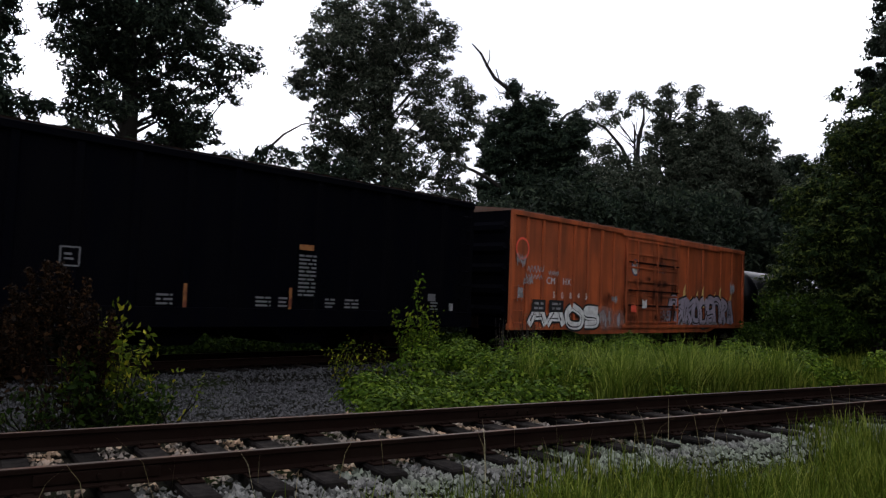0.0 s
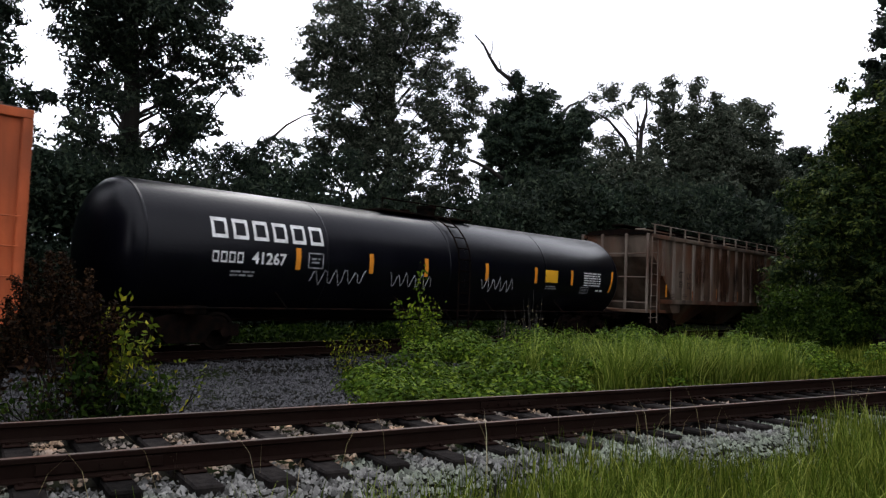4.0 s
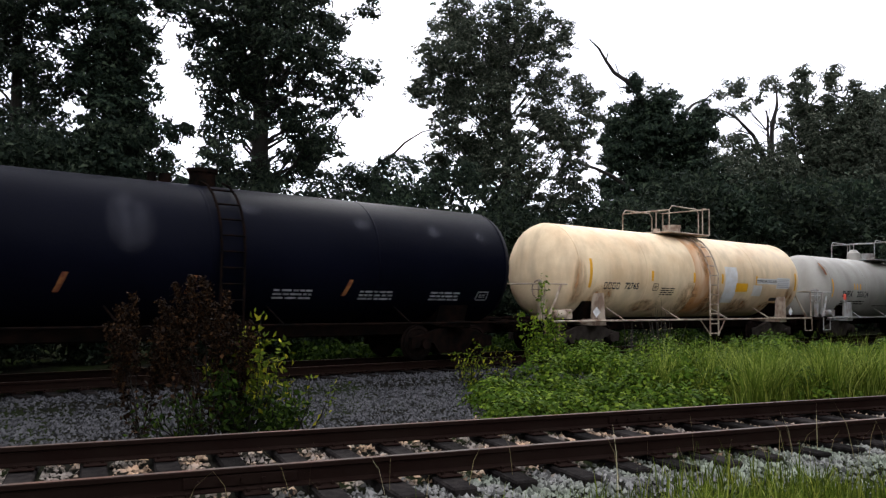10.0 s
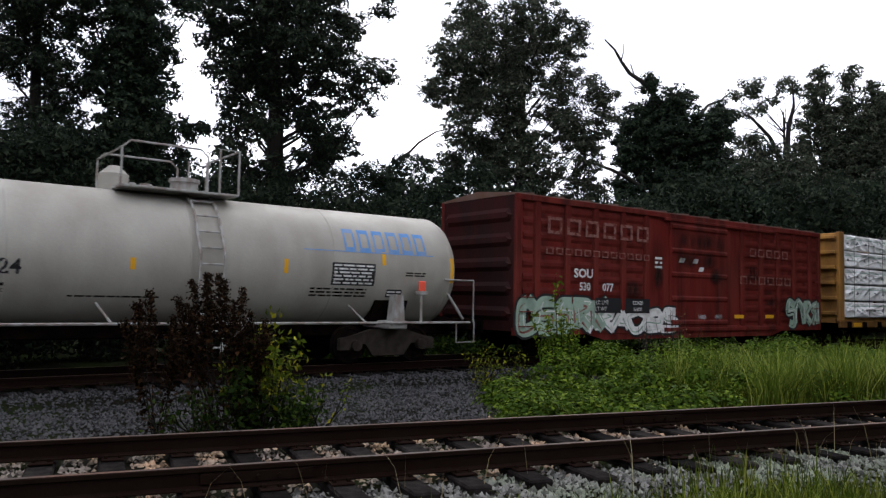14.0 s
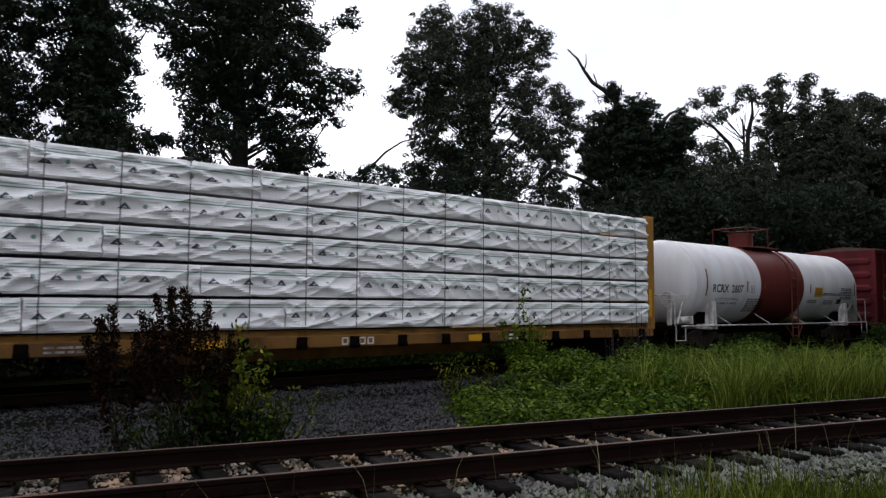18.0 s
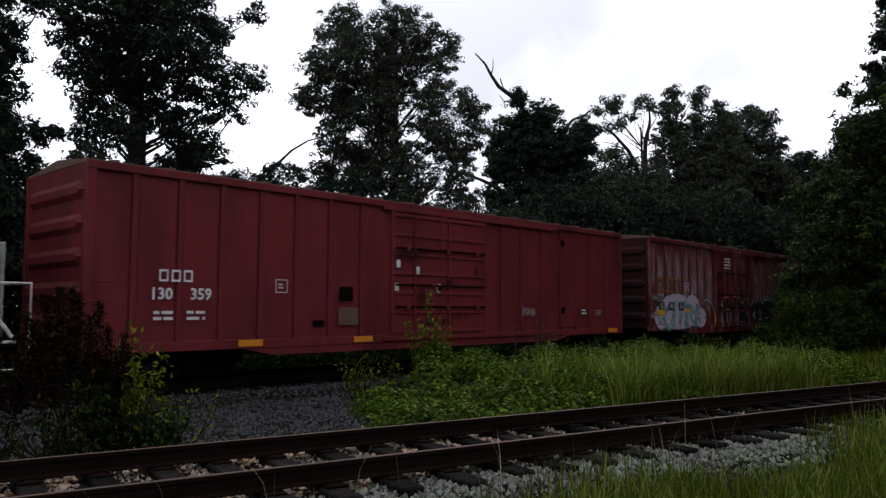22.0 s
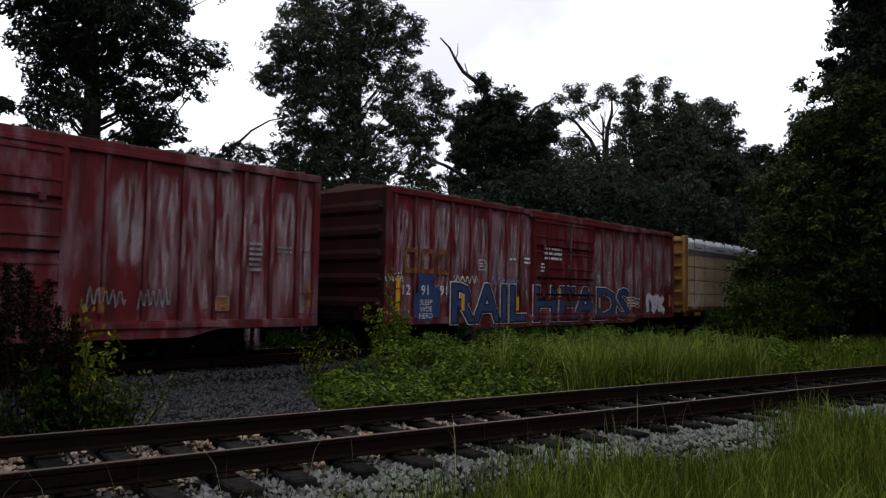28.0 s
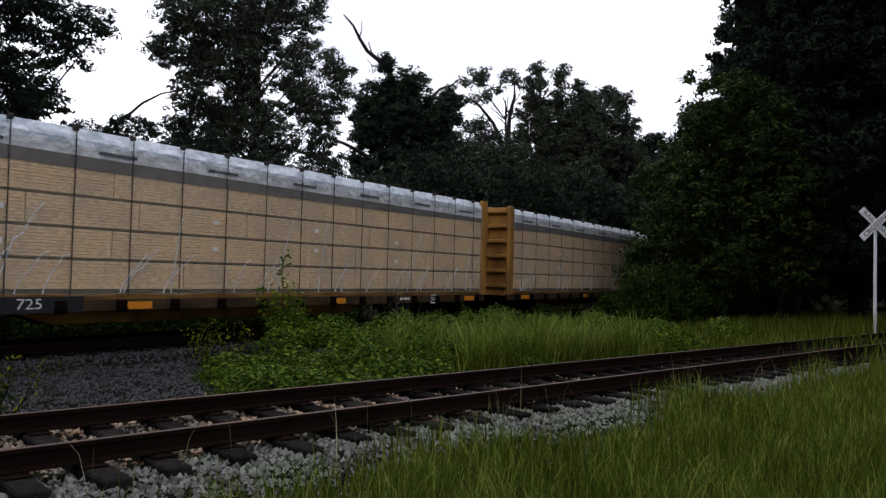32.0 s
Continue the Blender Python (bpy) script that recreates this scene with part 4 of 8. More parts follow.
def hopper_car(name, label, L):
    """A covered hopper: post-ribbed sides with sloped ends, end cages, outlet hoppers and a roof walk. Side at y = -1.6."""
    car = thing(name, label, "hopper car", "cars of the passing train")
    p = M["hopper_tan"]
    h = L / 2
    b = h - 0.35
    zs, ze = 1.42, 4.1
    side = [(-b + 2.05, zs), (b - 2.05, zs), (b - 0.25, ze - 1.25 + 0.35), (b - 0.1, ze), (-b + 0.1, ze), (-b + 0.25, ze - 0.9)]
    part("body", Geo().prism(side, -1.52, 1.52, "y"), p, car)
    part("roof", Geo().prism([(-1.55, ze - 0.02), (1.55, ze - 0.02), (1.3, ze + 0.14), (0, ze + 0.24), (-1.3, ze + 0.14)], -b, b), M["under"], car)
    for s in (-1, 1):
        part("side_chord", Geo().cham(-b, b, s * 1.56 - 0.05, s * 1.56 + 0.05, ze - 0.16, ze, 0.012), p, car)
        part("side_sill", Geo().cham(-b + 0.6, b - 0.6, s * 1.55 - 0.05, s * 1.55 + 0.05, zs - 0.1, zs + 0.08, 0.012), p, car)
    n = 17
    for k in range(n):
        x = -b + 1.0 + k * (2 * b - 2.0) / (n - 1)
        edge = b - abs(x)
        z0 = zs if edge > 2.05 else zs + (2.05 - edge) / 1.8 * (ze - 0.9 - zs)
        for s in (-1, 1):
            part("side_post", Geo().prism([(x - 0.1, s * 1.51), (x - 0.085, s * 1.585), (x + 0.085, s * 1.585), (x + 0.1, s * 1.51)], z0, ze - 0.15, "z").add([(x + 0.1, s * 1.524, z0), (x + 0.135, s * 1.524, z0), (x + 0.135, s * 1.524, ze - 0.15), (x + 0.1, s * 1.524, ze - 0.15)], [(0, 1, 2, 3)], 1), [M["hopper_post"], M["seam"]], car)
    step = (2 * b - 2.0) / (n - 1)
    bay = Geo().cham(-step / 2 + 0.1, step / 2 - 0.1, -1.528, -1.515, zs + 0.08, ze - 0.16, 0.003).mesh("bay_sheet")
    for k in range(2, n - 3):
        part("bay_sheet", bay, M["hopper_bay"], car, at=(-b + 1.0 + (k + 0.5) * step, 0, 0))
    for s in (-1, 1):
        for y in (-1.5, -0.55, 0.55, 1.5):
            part("end_post", Geo().cham(s * (h - 0.1) - 0.06, s * (h - 0.1) + 0.06, y - 0.04, y + 0.04, 0.95, ze, 0.012), M["hopper_post"], car)
        for z in (1.35, 2.35, 3.3):
            part("end_rail", Geo().rod((s * (h - 0.1), -1.5, z), (s * (h - 0.1), 1.5, z), 0.025, 6), M["hopper_post"], car)
        part("end_post", Geo().cham(s * (h - 1.05) - 0.05, s * (h - 1.05) + 0.05, -1.56, -1.48, 1.0, ze - 0.9, 0.012), p, car)
        part("end_platform", Geo().cham(s * (h - 0.9) - 0.9, s * (h - 0.9) + 0.9, -1.5, 1.5, 0.95, 1.06, 0.012), p, car)
        part("bolster_web", Geo().prism([(s * (h - 2.0), 1.4), (s * (h - 3.1), 1.4), (s * (h - 3.0), 0.95), (s * (h - 2.3), 0.95)], -1.5, 1.5, "y"), p, car)
        ladder(car, s * (h - 0.55), -1.58, 0.55, ze - 0.1 if s < 0 else ze - 0.9, 0.5, 8, M["hopper_post"], r=0.013, rail=True, name="corner_ladder")
    for x in (-b + 4.1, 0.0, b - 4.1):
        w = 2.1
        g = Geo()
        v = [(x - w, -1.5, zs), (x + w, -1.5, zs), (x + w, 1.5, zs), (x - w, 1.5, zs), (x - 0.45, -0.75, 0.42), (x + 0.45, -0.75, 0.42), (x + 0.45, 0.75, 0.42), (x - 0.45, 0.75, 0.42)]
        g.add(v, [(0, 1, 5, 4), (1, 2, 6, 5), (2, 3, 7, 6), (3, 0, 4, 7), (4, 5, 6, 7)])
        part("outlet_hopper", g, p, car)
        part("outlet_gate", Geo().cham(x - 0.5, x + 0.5, -0.8, 0.8, 0.34, 0.43, 0.015), M["under"], car)
    walk_top = part("roof_walk", Geo().cham(-b, b, -0.3, 0.3, ze + 0.36, ze + 0.41, 0.01).cham(-b, b, -1.45, -1.25, ze + 0.2, ze + 0.24, 0.01), M["under"], car, "steel grating walk")
    part("roof_rail", Geo().rod((-b, -1.5, ze + 0.4), (b, -1.5, ze + 0.4), 0.018, 6), M["hopper_post"], car)
    for k in range(13):
        x = -b + 0.3 + k * (2 * b - 0.6) / 12
        part("walk_bracket", Geo().cham(x - 0.03, x + 0.03, -1.53, -1.47, ze - 0.02, ze + 0.4, 0.008), M["hopper_post"], car)
    for k in range(4):
        x = -b + 2 + k * (2 * b - 4) / 3
        part("roof_hatch", Geo().cham(x - 1.3, x + 1.3, -0.95, -0.38, ze + 0.14, ze + 0.3, 0.03), p, car)
    running_gear(car, L, 2.3)
    return car


def black_hopper(name, label, L):
    car = thing(name, label, "hopper car", "cars of the passing train")
    p = M["black_car"]
    h = L / 2
    zb, ze = 0.75, 4.3
    part("body", Geo().cham(-h + 0.05, h - 0.05, -1.53, 1.53, zb + 0.4, ze, 0.03), p, car)
    part("roof", Geo().prism([(-1.58, ze - 0.02), (1.58, ze - 0.02), (1.5, ze + 0.1), (0, ze + 0.2), (-1.5, ze + 0.1)], -h, h), M["under"], car)
    for s in (-1, 1):
        part("top_chord", Geo().cham(-h, h, s * 1.57 - 0.06, s * 1.57 + 0.06, ze - 0.12, ze + 0.04, 0.015), p, car)
        part("side_sill", Geo().cham(-h, h, s * 1.55 - 0.06, s * 1.55 + 0.06, zb, zb + 0.42, 0.015), p, car)
        part("end_sheet", Geo().cham(s * (h - 0.1) - 0.06, s * (h - 0.1) + 0.06, -1.5, 1.5, zb, ze, 0.02), p, car)
    n = 17
    for k in range(n):
        x = -h + 0.1 + k * (L - 0.2) / (n - 1)
        for s in (-1, 1):
            part("side_post", Geo().prism([(x - 0.12, s * 1.53), (x - 0.07, s * 1.6), (x + 0.07, s * 1.6), (x + 0.12, s * 1.53)], zb + 0.4, ze - 0.1, "z"), p, car)
    for k in range(3):
        x = (k - 1) * 3.4
        part("outlet_hopper", Geo().prism([(x - 1.5, zb + 0.5), (x + 1.5, zb + 0.5), (x + 0.5, 0.35), (x - 0.5, 0.35)], -1.1, 1.1, "y"), p, car)
    ladder(car, h - 0.4, -1.66, 0.55, ze - 0.2, 0.42, 9, p, rail=False, name="side_ladder")
    running_gear(car, L, 2.4)
    return car


def centre_beam(name, label, L, load, sill=None):
    """A centre-beam flat car: deck with stake pockets, tall end bulkheads, centre truss and strapped lumber packs."""
    car = thing(name, label, "flat car", "cars of the passing train")
    y = M["yellow"]
    h = L / 2
    part("deck", Geo().cham(-h, h, -1.4, 1.4, 0.86, 1.06, 0.015), y, car)
    for s in (-1, 1):
        part("side_sill", Geo().cham(-h + 0.1, h - 0.1, s * 1.5 - 0.06, s * 1.5 + 0.06, 0.68, 0.94, 0.02), sill or y, car)
    pocket = Geo().cham(-0.11, 0.11, -1.64, -1.5, 0.66, 0.92, 0.02).rod((-0.12, -1.6, 0.72), (0.12, -1.6, 0.72), 0.045, 8).mesh("winch")
    for k in range(17):
        part("winch", pocket, M["under"], car, at=(-h + 0.75 + k * (L - 1.5) / 16, 0, 0))
    part("belly_beam", Geo().prism([(-h * 0.5, 0.66), (h * 0.5, 0.66), (h * 0.42, 0.36), (-h * 0.42, 0.36)], -0.35, 0.35, "y"), y, car)
    part("centre_truss", Geo().cham(-h + 0.3, h - 0.3, -0.06, 0.06, 4.2, 4.34, 0.02), y, car)
    for k in range(12):
        x = -h + 1.2 + k * (L - 2.4) / 11
        part("truss_post", Geo().cham(x - 0.06, x + 0.06, -0.05, 0.05, 1.06, 4.2, 0.012), y, car)
    for s in (-1, 1):
        bk = part("bulkhead", Geo().cham(s * (h - 0.13) - 0.05, s * (h - 0.13) + 0.05, -1.45, 1.45, 1.06, 4.42, 0.02), y, car, "yellow ribbed end bulkhead")
        for yy in (-1.5, -0.5, 0.5, 1.5):
            part("bulkhead_post", Geo().cham(s * (h - 0.22) - 0.2, s * (h - 0.22) + 0.2, yy - 0.07, yy + 0.07, 0.9, 4.46, 0.02), y, bk)
        for k in range(6):
            z = 1.25 + k * 0.6
            part("bulkhead_rib", Geo().cham(s * h - 0.12, s * h + 0.06, -1.45, 1.45, z - 0.07, z + 0.07, 0.02), y, bk)
    load(car, h)
    running_gear(car, L, 2.3)
    return car


# ---------------------------------------------------------------- the train, car by car
M["wrap"] = mat("white_lumber_wrap", (0.88, 0.88, 0.87), 0.4, var=0.06, scale=3.0, fine=10, bump=0.25, bdist=0.06, bscale=0.4, stain=((0.70, 0.70, 0.71), 0.25, 3.0, 0.6, 0.14))
M["wrap_green"] = mat("green_printed_stripe", (0.22, 0.36, 0.30), 0.5, bump=0)
M["strap_grey"] = mat("grey_printed_emblem", (0.42, 0.44, 0.44), 0.5, bump=0)
M["wrap_dark"] = mat("dark_printed_emblem", (0.07, 0.085, 0.10), 0.5, bump=0)
M["lumber"] = mat("sawn_lumber_under_film", (0.80, 0.57, 0.33), 0.45, spec=0.15, var=0.18, scale=2.0, fine=45, stain=((0.56, 0.44, 0.32), 0.6, 1.2, 1.0, 0.1), stain2=((0.26, 0.17, 0.10), 0.5, 7.0, 4.0, 0.1), bump=0.5)
M["film_top"] = mat("pale_blue_film", (0.66, 0.71, 0.78), 0.3, var=0.15, scale=3.0, fine=12, spec=0.5, bdist=0.1, bscale=0.5, bump=0.9, stain=((0.12, 0.18, 0.24), 0.5, 2.5, 2.0, 0.1))
M["film_edge"] = mat("dark_blue_film_edge", (0.020, 0.032, 0.055), 0.4, bump=0.3, stain=((0.14, 0.17, 0.20), 0.18, 2.5, 1.5, 0.1, 0.56))
# clear film: mostly see-through, with a soft sheen
M["film"] = mat("clear_creased_film", (0.72, 0.60, 0.45), 0.25, spec=0.5, var=0.1, bump=0.0)
ft = M["film"].node_tree
clear, fmix = ft.nodes.new("ShaderNodeBsdfTransparent"), ft.nodes.new("ShaderNodeMixShader")
fmix.inputs[0].default_value = 0.19
ft.links.new(clear.outputs[0], fmix.inputs[1])
ft.links.new(ft.nodes["Principled BSDF"].outputs[0], fmix.inputs[2])
ft.links.new(fmix.outputs[0], ft.nodes["Material Output"].inputs["Surface"])
M["sill_brown"] = mat("dirty_yellow_sill", (0.20, 0.10, 0.028), 0.7, stain=((0.05, 0.025, 0.012), 0.85, 1.2, 0.6, 0.12))
M["sill_dark"] = mat("grimy_yellow_sill", (0.06, 0.035, 0.015), 0.7, stain=((0.015, 0.01, 0.008), 0.8, 2.0, 1.0, 0.12))
M["strap"] = mat("dull_steel_strap", (0.03, 0.028, 0.026), 0.5, bump=0)


def wrinkled(g, x0, x1, z0, z1, rnd):
    """A creased sheet on the outer face of a pack: sharp folds in a few slanting directions. Returns the depth of the sheet at any place."""
    folds = [(rnd.choice((-1, 1)) * rnd.uniform(0.75, 1.5), rnd.uniform(2.2, 5.5), rnd.uniform(0, 6), k) for k in range(5)]

    def depth(X, Z):
        d = 0 * X
        for a, f, q, k in folds:
            u = f * (X * math.cos(a) + Z * 1.6 * math.sin(a)) + q + 0.8 * np.sin(2.1 * X + k) + 0.5 * np.sin(5 * Z + q)
            d = d + 0.042 * (1 - np.abs(np.sin(u))) ** 2.2
        return -1.562 - d * np.minimum(1, np.minimum(Z - z0, z1 - Z) / 0.06 + 0.15)

    nx, nz = max(4, int((x1 - x0) / 0.08)), 16
    X, Z = np.meshgrid(np.linspace(x0, x1, nx), np.linspace(z0, z1, nz), indexing="ij")
    v = np.stack([X, depth(X, Z), Z], -1).reshape(-1, 3)
    g.add([tuple(c) for c in v.tolist()], [(i * nz + j, (i + 1) * nz + j, (i + 1) * nz + j + 1, i * nz + j + 1) for i in range(nx - 1) for j in range(nz - 1)])
    return depth


def wrapped_load(car, h):
    """Six courses of white-wrapped packs with printed emblems, strapped."""
    rnd = random.Random(11)
    load = part("lumber_load", Geo().cham(-h + 0.45, h - 0.45, -1.38, -0.1, 1.06, 1.12, 0.01), M["under"], car, "stacked packs of white-wrapped lumber")
    z0, dz = 1.08, 0.668
    for k in range(5):
        x = -h + 0.42
        ends = []
        while x < h - 0.5:
            l = rnd.choice((2.45, 3.05, 3.66, 4.27, 4.88))
            if h - 0.42 - (x + l) < 1.6:
                l = h - 0.42 - x
            ends.append((x, x + l))
            x += l
        for a, b in ends:
            z = z0 + k * dz
            top = z + dz - rnd.uniform(0.04, 0.06)
            g = Geo().cham(a + 0.012, b - 0.012, -1.56 + rnd.uniform(0, 0.03), -0.12, z + 0.015, top, 0.03)
            depth = wrinkled(g, a + 0.012, b - 0.012, z + 0.015, top, rnd)

            def draped(points, mi):
                g.add([(x_, float(depth(np.float64(x_), np.float64(z_))) - (0.009 if mi == 4 else 0.006), z_) for x_, z_ in points], [tuple(range(len(points)))], mi)

            n = int((b - a) / 0.1)
            for lo_, hi_ in ((0.45, 0.475), (0.51, 0.52)):
                for i in range(n):
                    u0, u1 = a + 0.05 + (b - a - 0.1) * i / n, a + 0.05 + (b - a - 0.1) * (i + 1) / n
                    draped([(u0, z + lo_), (u1, z + lo_), (u1, z + hi_), (u0, z + hi_)], 1)
            u = a + 0.25
            while u < b - 0.5:
                draped([(u - 0.12, z + 0.25), (u, z + 0.25), (u + 0.12, z + 0.25), (u + 0.06, z + 0.31), (u, z + 0.37), (u - 0.06, z + 0.31)], 2)
                draped([(u - 0.05, z + 0.265), (u + 0.05, z + 0.265), (u, z + 0.315)], 4)
                draped([(u + 0.36 + 0.045 * math.cos(i * 1.0472), z + 0.31 + 0.045 * math.sin(i * 1.0472)) for i in range(6)], 1)
                u += 0.74
            if rnd.random() < 0.22:
                c = rnd.uniform(a, b - 1.0)
                g.box(c, min(b, c + rnd.uniform(0.8, 2.0)), -1.575, -1.5, z - 0.02, z + 0.035, 3)
            part("lumber_pack", g, [M["wrap"], M["wrap_green"], M["wrap_dark"], M["lumber"], M["strap_grey"]], load)
            part("lumber_pack", Geo().cham(a + 0.012, b - 0.012, 0.12, 1.55, z + 0.015, z + dz - 0.01, 0.03), M["wrap"], load)
    strap = Geo().cham(-0.009, 0.009, -1.645, -1.637, 1.0, 4.40, 0.003).cham(-0.05, 0.05, -1.60, -1.50, 4.36, 4.44, 0.012).mesh("strap")
    for k in range(17):
        part("strap", strap, M["strap"], load, at=(-h + 1.1 + k * (2 * h - 2.2) / 16, 0, 0))


def film_load(car, h):
    """Four courses of bare lumber under clear film, with a pale printed film over the top course."""
    rnd = random.Random(5)
    load = part("lumber_load", Geo().cham(-h + 0.45, h - 0.45, -1.38, -0.1, 1.06, 1.12, 0.01), M["under"], car, "stacked lumber packs under clear film")
    z0, dz = 1.1, 0.636
    for k in range(5):
        x = -h + 0.45
        while x < h - 0.5:
            l = rnd.choice((2.45, 3.05, 3.66, 4.88))
            if h - 0.45 - (x + l) < 1.6:
                l = h - 0.45 - x
            z = z0 + k * dz
            a, b = x + 0.004, x + l - 0.004
            for y0, y1 in ((-1.55, -0.12), (0.12, 1.55)):
                g = Geo()
                if k < 4:
                    n = 9
                    for i in range(n):
                        g.box(a + rnd.uniform(0, 0.012), b - rnd.uniform(0, 0.012), y0 + rnd.uniform(0, 0.016), y1, z + 0.05 + i * (dz - 0.06) / n, z + 0.045 + (i + 1) * (dz - 0.06) / n)
                else:
                    g.prism([(y0 - 0.01, z + 0.02), (y0 - 0.01, z + dz - 0.12), (y0 + 0.12, z + dz + 0.12), (y0 + 0.5, z + dz + 0.18), (y1, z + dz + 0.18), (y1, z + 0.02)] if y0 < 0 else [(y0, z + 0.02), (y0, z + dz + 0.18), (y1 - 0.4, z + dz + 0.18), (y1, z + dz - 0.1), (y1, z + 0.02)], a, b)
                    if y0 < 0:
                        g.add([(a, y0 - 0.014, z - 0.05 + 0.05 * math.sin(3 * a)), (b, y0 - 0.014, z - 0.05 + 0.05 * math.sin(3 * b)), (b, y0 - 0.014, z + 0.17 + 0.03 * math.sin(5 * b)), (a, y0 - 0.014, z + 0.17 + 0.03 * math.sin(5 * a))], [(0, 1, 2, 3)], 1)
                part("lumber_pack", g, [M["lumber"]] if k < 4 else [M["film_top"], M["film_edge"]], load)
            x += l
        part("spacer_row", Geo().cham(-h + 0.5, h - 0.5, -1.4, -0.2, z0 + k * dz - 0.02, z0 + k * dz + 0.02, 0.005), M["tie"], load)
    for k in range(8):
        x = -h + 1.6 + k * (2 * h - 3.2) / 7
        panel(load, x, z0 + 4 * dz + 0.30, 0.9, 0.07, -1.575, M["wrap_dark"], name="printed_emblem", lean=0.4)
    # creased clear film hung over the side, in overlapping widths
    x = -h + 0.42
    while x < h - 0.5:
        w = min(rnd.uniform(2.6, 4.2), h - 0.42 - x)
        nx, nz = int(w / 0.07), 36
        gx_, gz_ = np.meshgrid(np.linspace(x, x + w, nx), np.linspace(1.02, 4.05, nz), indexing="ij")
        q = rnd.uniform(0, 6)
        wave = 0.010 * np.sin(9 * gx_ + 3 * gz_ + q) + 0.008 * np.sin(21 * gx_ - 7 * gz_ + 2 * q) + 0.006 * np.sin(5 * gz_ - 14 * gx_ + 3 * q) + 0.02 * np.exp(-((gx_ - x) / 0.12) ** 2)
        v = np.stack([gx_, -1.575 - 0.5 * wave, gz_ + 0.02 * np.sin(3 * gx_)], -1).reshape(-1, 3)
        i_, j_ = np.meshgrid(np.arange(nx - 1), np.arange(nz - 1), indexing="ij")
        o = (i_ * nz + j_).ravel()
        me = raw_mesh("film", v, np.stack([o, o + nz, o + nz + 1, o + 1], 1), M["film"])
        me.polygons.foreach_set("use_smooth", [True] * len(me.polygons))
        part("film", me, M["film"], load, "creased clear plastic film")
        for k in range(4):
            c = x + rnd.uniform(0.1, w - 0.6)
            b = rnd.uniform(0.2, 0.9)
            pts = [(c + b * (i / 6) ** 1.5, -1.594, 1.06 + 0.95 * rnd.uniform(0.8, 1.0) * i / 6 * (1 if k else 2.2)) for i in range(7)]
            part("film_crease", Geo().path(pts, 0.009, 4), M["film_top"], load)
        x += w
    strap = Geo().cham(-0.013, 0.013, -1.60, -1.59, 1.0, 4.38, 0.003).cham(-0.05, 0.05, -1.61, -1.50, 4.32, 4.42, 0.012).mesh("strap")
    for k in range(17):
        part("strap", strap, M["strap"], load, at=(-h + 1.1 + k * (2 * h - 2.2) / 16, 0, 0))


CARS = []          # car, and its place along the train at the start


def hook(car, s):
    CARS.append((car, s))
    car.matrix_basis = pose(s, TRAIN_Y, TRAIN_Z)
    return car


even = lambda a, b, n: [a + (b - a) * k / (n - 1) for k in range(n)]

car_a = hook(black_hopper("covered_hopper", "black ribbed hopper car with small white stencils", 18.0), 7.85)
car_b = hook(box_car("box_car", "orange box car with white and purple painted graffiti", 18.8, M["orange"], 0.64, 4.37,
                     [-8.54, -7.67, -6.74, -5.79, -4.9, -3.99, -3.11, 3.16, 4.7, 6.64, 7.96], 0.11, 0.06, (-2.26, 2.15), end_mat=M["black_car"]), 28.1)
car_c = hook(tank_car("tank_car", "long glossy black tank car with large white letters", 20.4, 1.5, 2.15, M["tank_black"], -9.65, 9.75, light=False, rail=False), 48.75)
car_d = hook(hopper_car("covered_hopper", "rust-stained tan covered hopper car with sloped ends", 17.8), 69.05)
car_e = hook(tank_car("tank_car", "blue-black tank car with white number on its side", 17.6, 1.48, 2.39, M["tank_blue"], -8.35, 8.45, light=False, rail=False), 87.75)
car_f = hook(tank_car("tank_car", "cream tank car streaked with brown rust", 15.0, 1.42, 2.40, M["tank_cream"], -6.6, 6.9, steel="cream_rail"), 104.5)
car_g = hook(tank_car("tank_car", "pale grey tank car with faded blue letters", 14.4, 1.34, 2.20, M["tank_grey"], -6.72, 6.95, steel="galv"), 119.95)
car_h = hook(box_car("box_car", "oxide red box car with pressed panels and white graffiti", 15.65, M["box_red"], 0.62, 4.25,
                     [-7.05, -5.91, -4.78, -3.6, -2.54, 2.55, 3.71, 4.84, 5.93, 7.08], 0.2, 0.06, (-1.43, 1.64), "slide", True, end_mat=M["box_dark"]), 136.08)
car_i = hook(centre_beam("centre_beam_flat_car", "yellow centre-beam flat car loaded with white-wrapped lumber", 22.6, wrapped_load, M["sill_brown"]), 156.75)
car_j = hook(tank_car("tank_car", "clean white tank car with a dark red middle band", 15.3, 1.5, 2.47, M["tank_white"], -6.95, 6.95, dome=0.3, bands=((-2.05, 1.4, M["band_red"]),)), 176.95)
car_k = hook(box_car("box_car", "maroon box car with flat ribbed sides", 19.1, M["box_maroon"], 0.68, 4.28,
                     [-8.61, -7.66, -6.72, -5.76, -4.82, -3.85, -2.87, 2.63, 3.6, 4.63, 5.74, 6.57, 7.44, 8.54], 0.13, 0.05, (-1.9, 1.84)), 194.85)
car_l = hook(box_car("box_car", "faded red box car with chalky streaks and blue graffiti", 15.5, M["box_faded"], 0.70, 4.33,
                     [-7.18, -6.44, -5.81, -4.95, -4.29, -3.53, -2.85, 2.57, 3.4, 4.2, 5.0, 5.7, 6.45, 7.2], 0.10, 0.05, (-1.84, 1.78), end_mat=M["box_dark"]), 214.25)
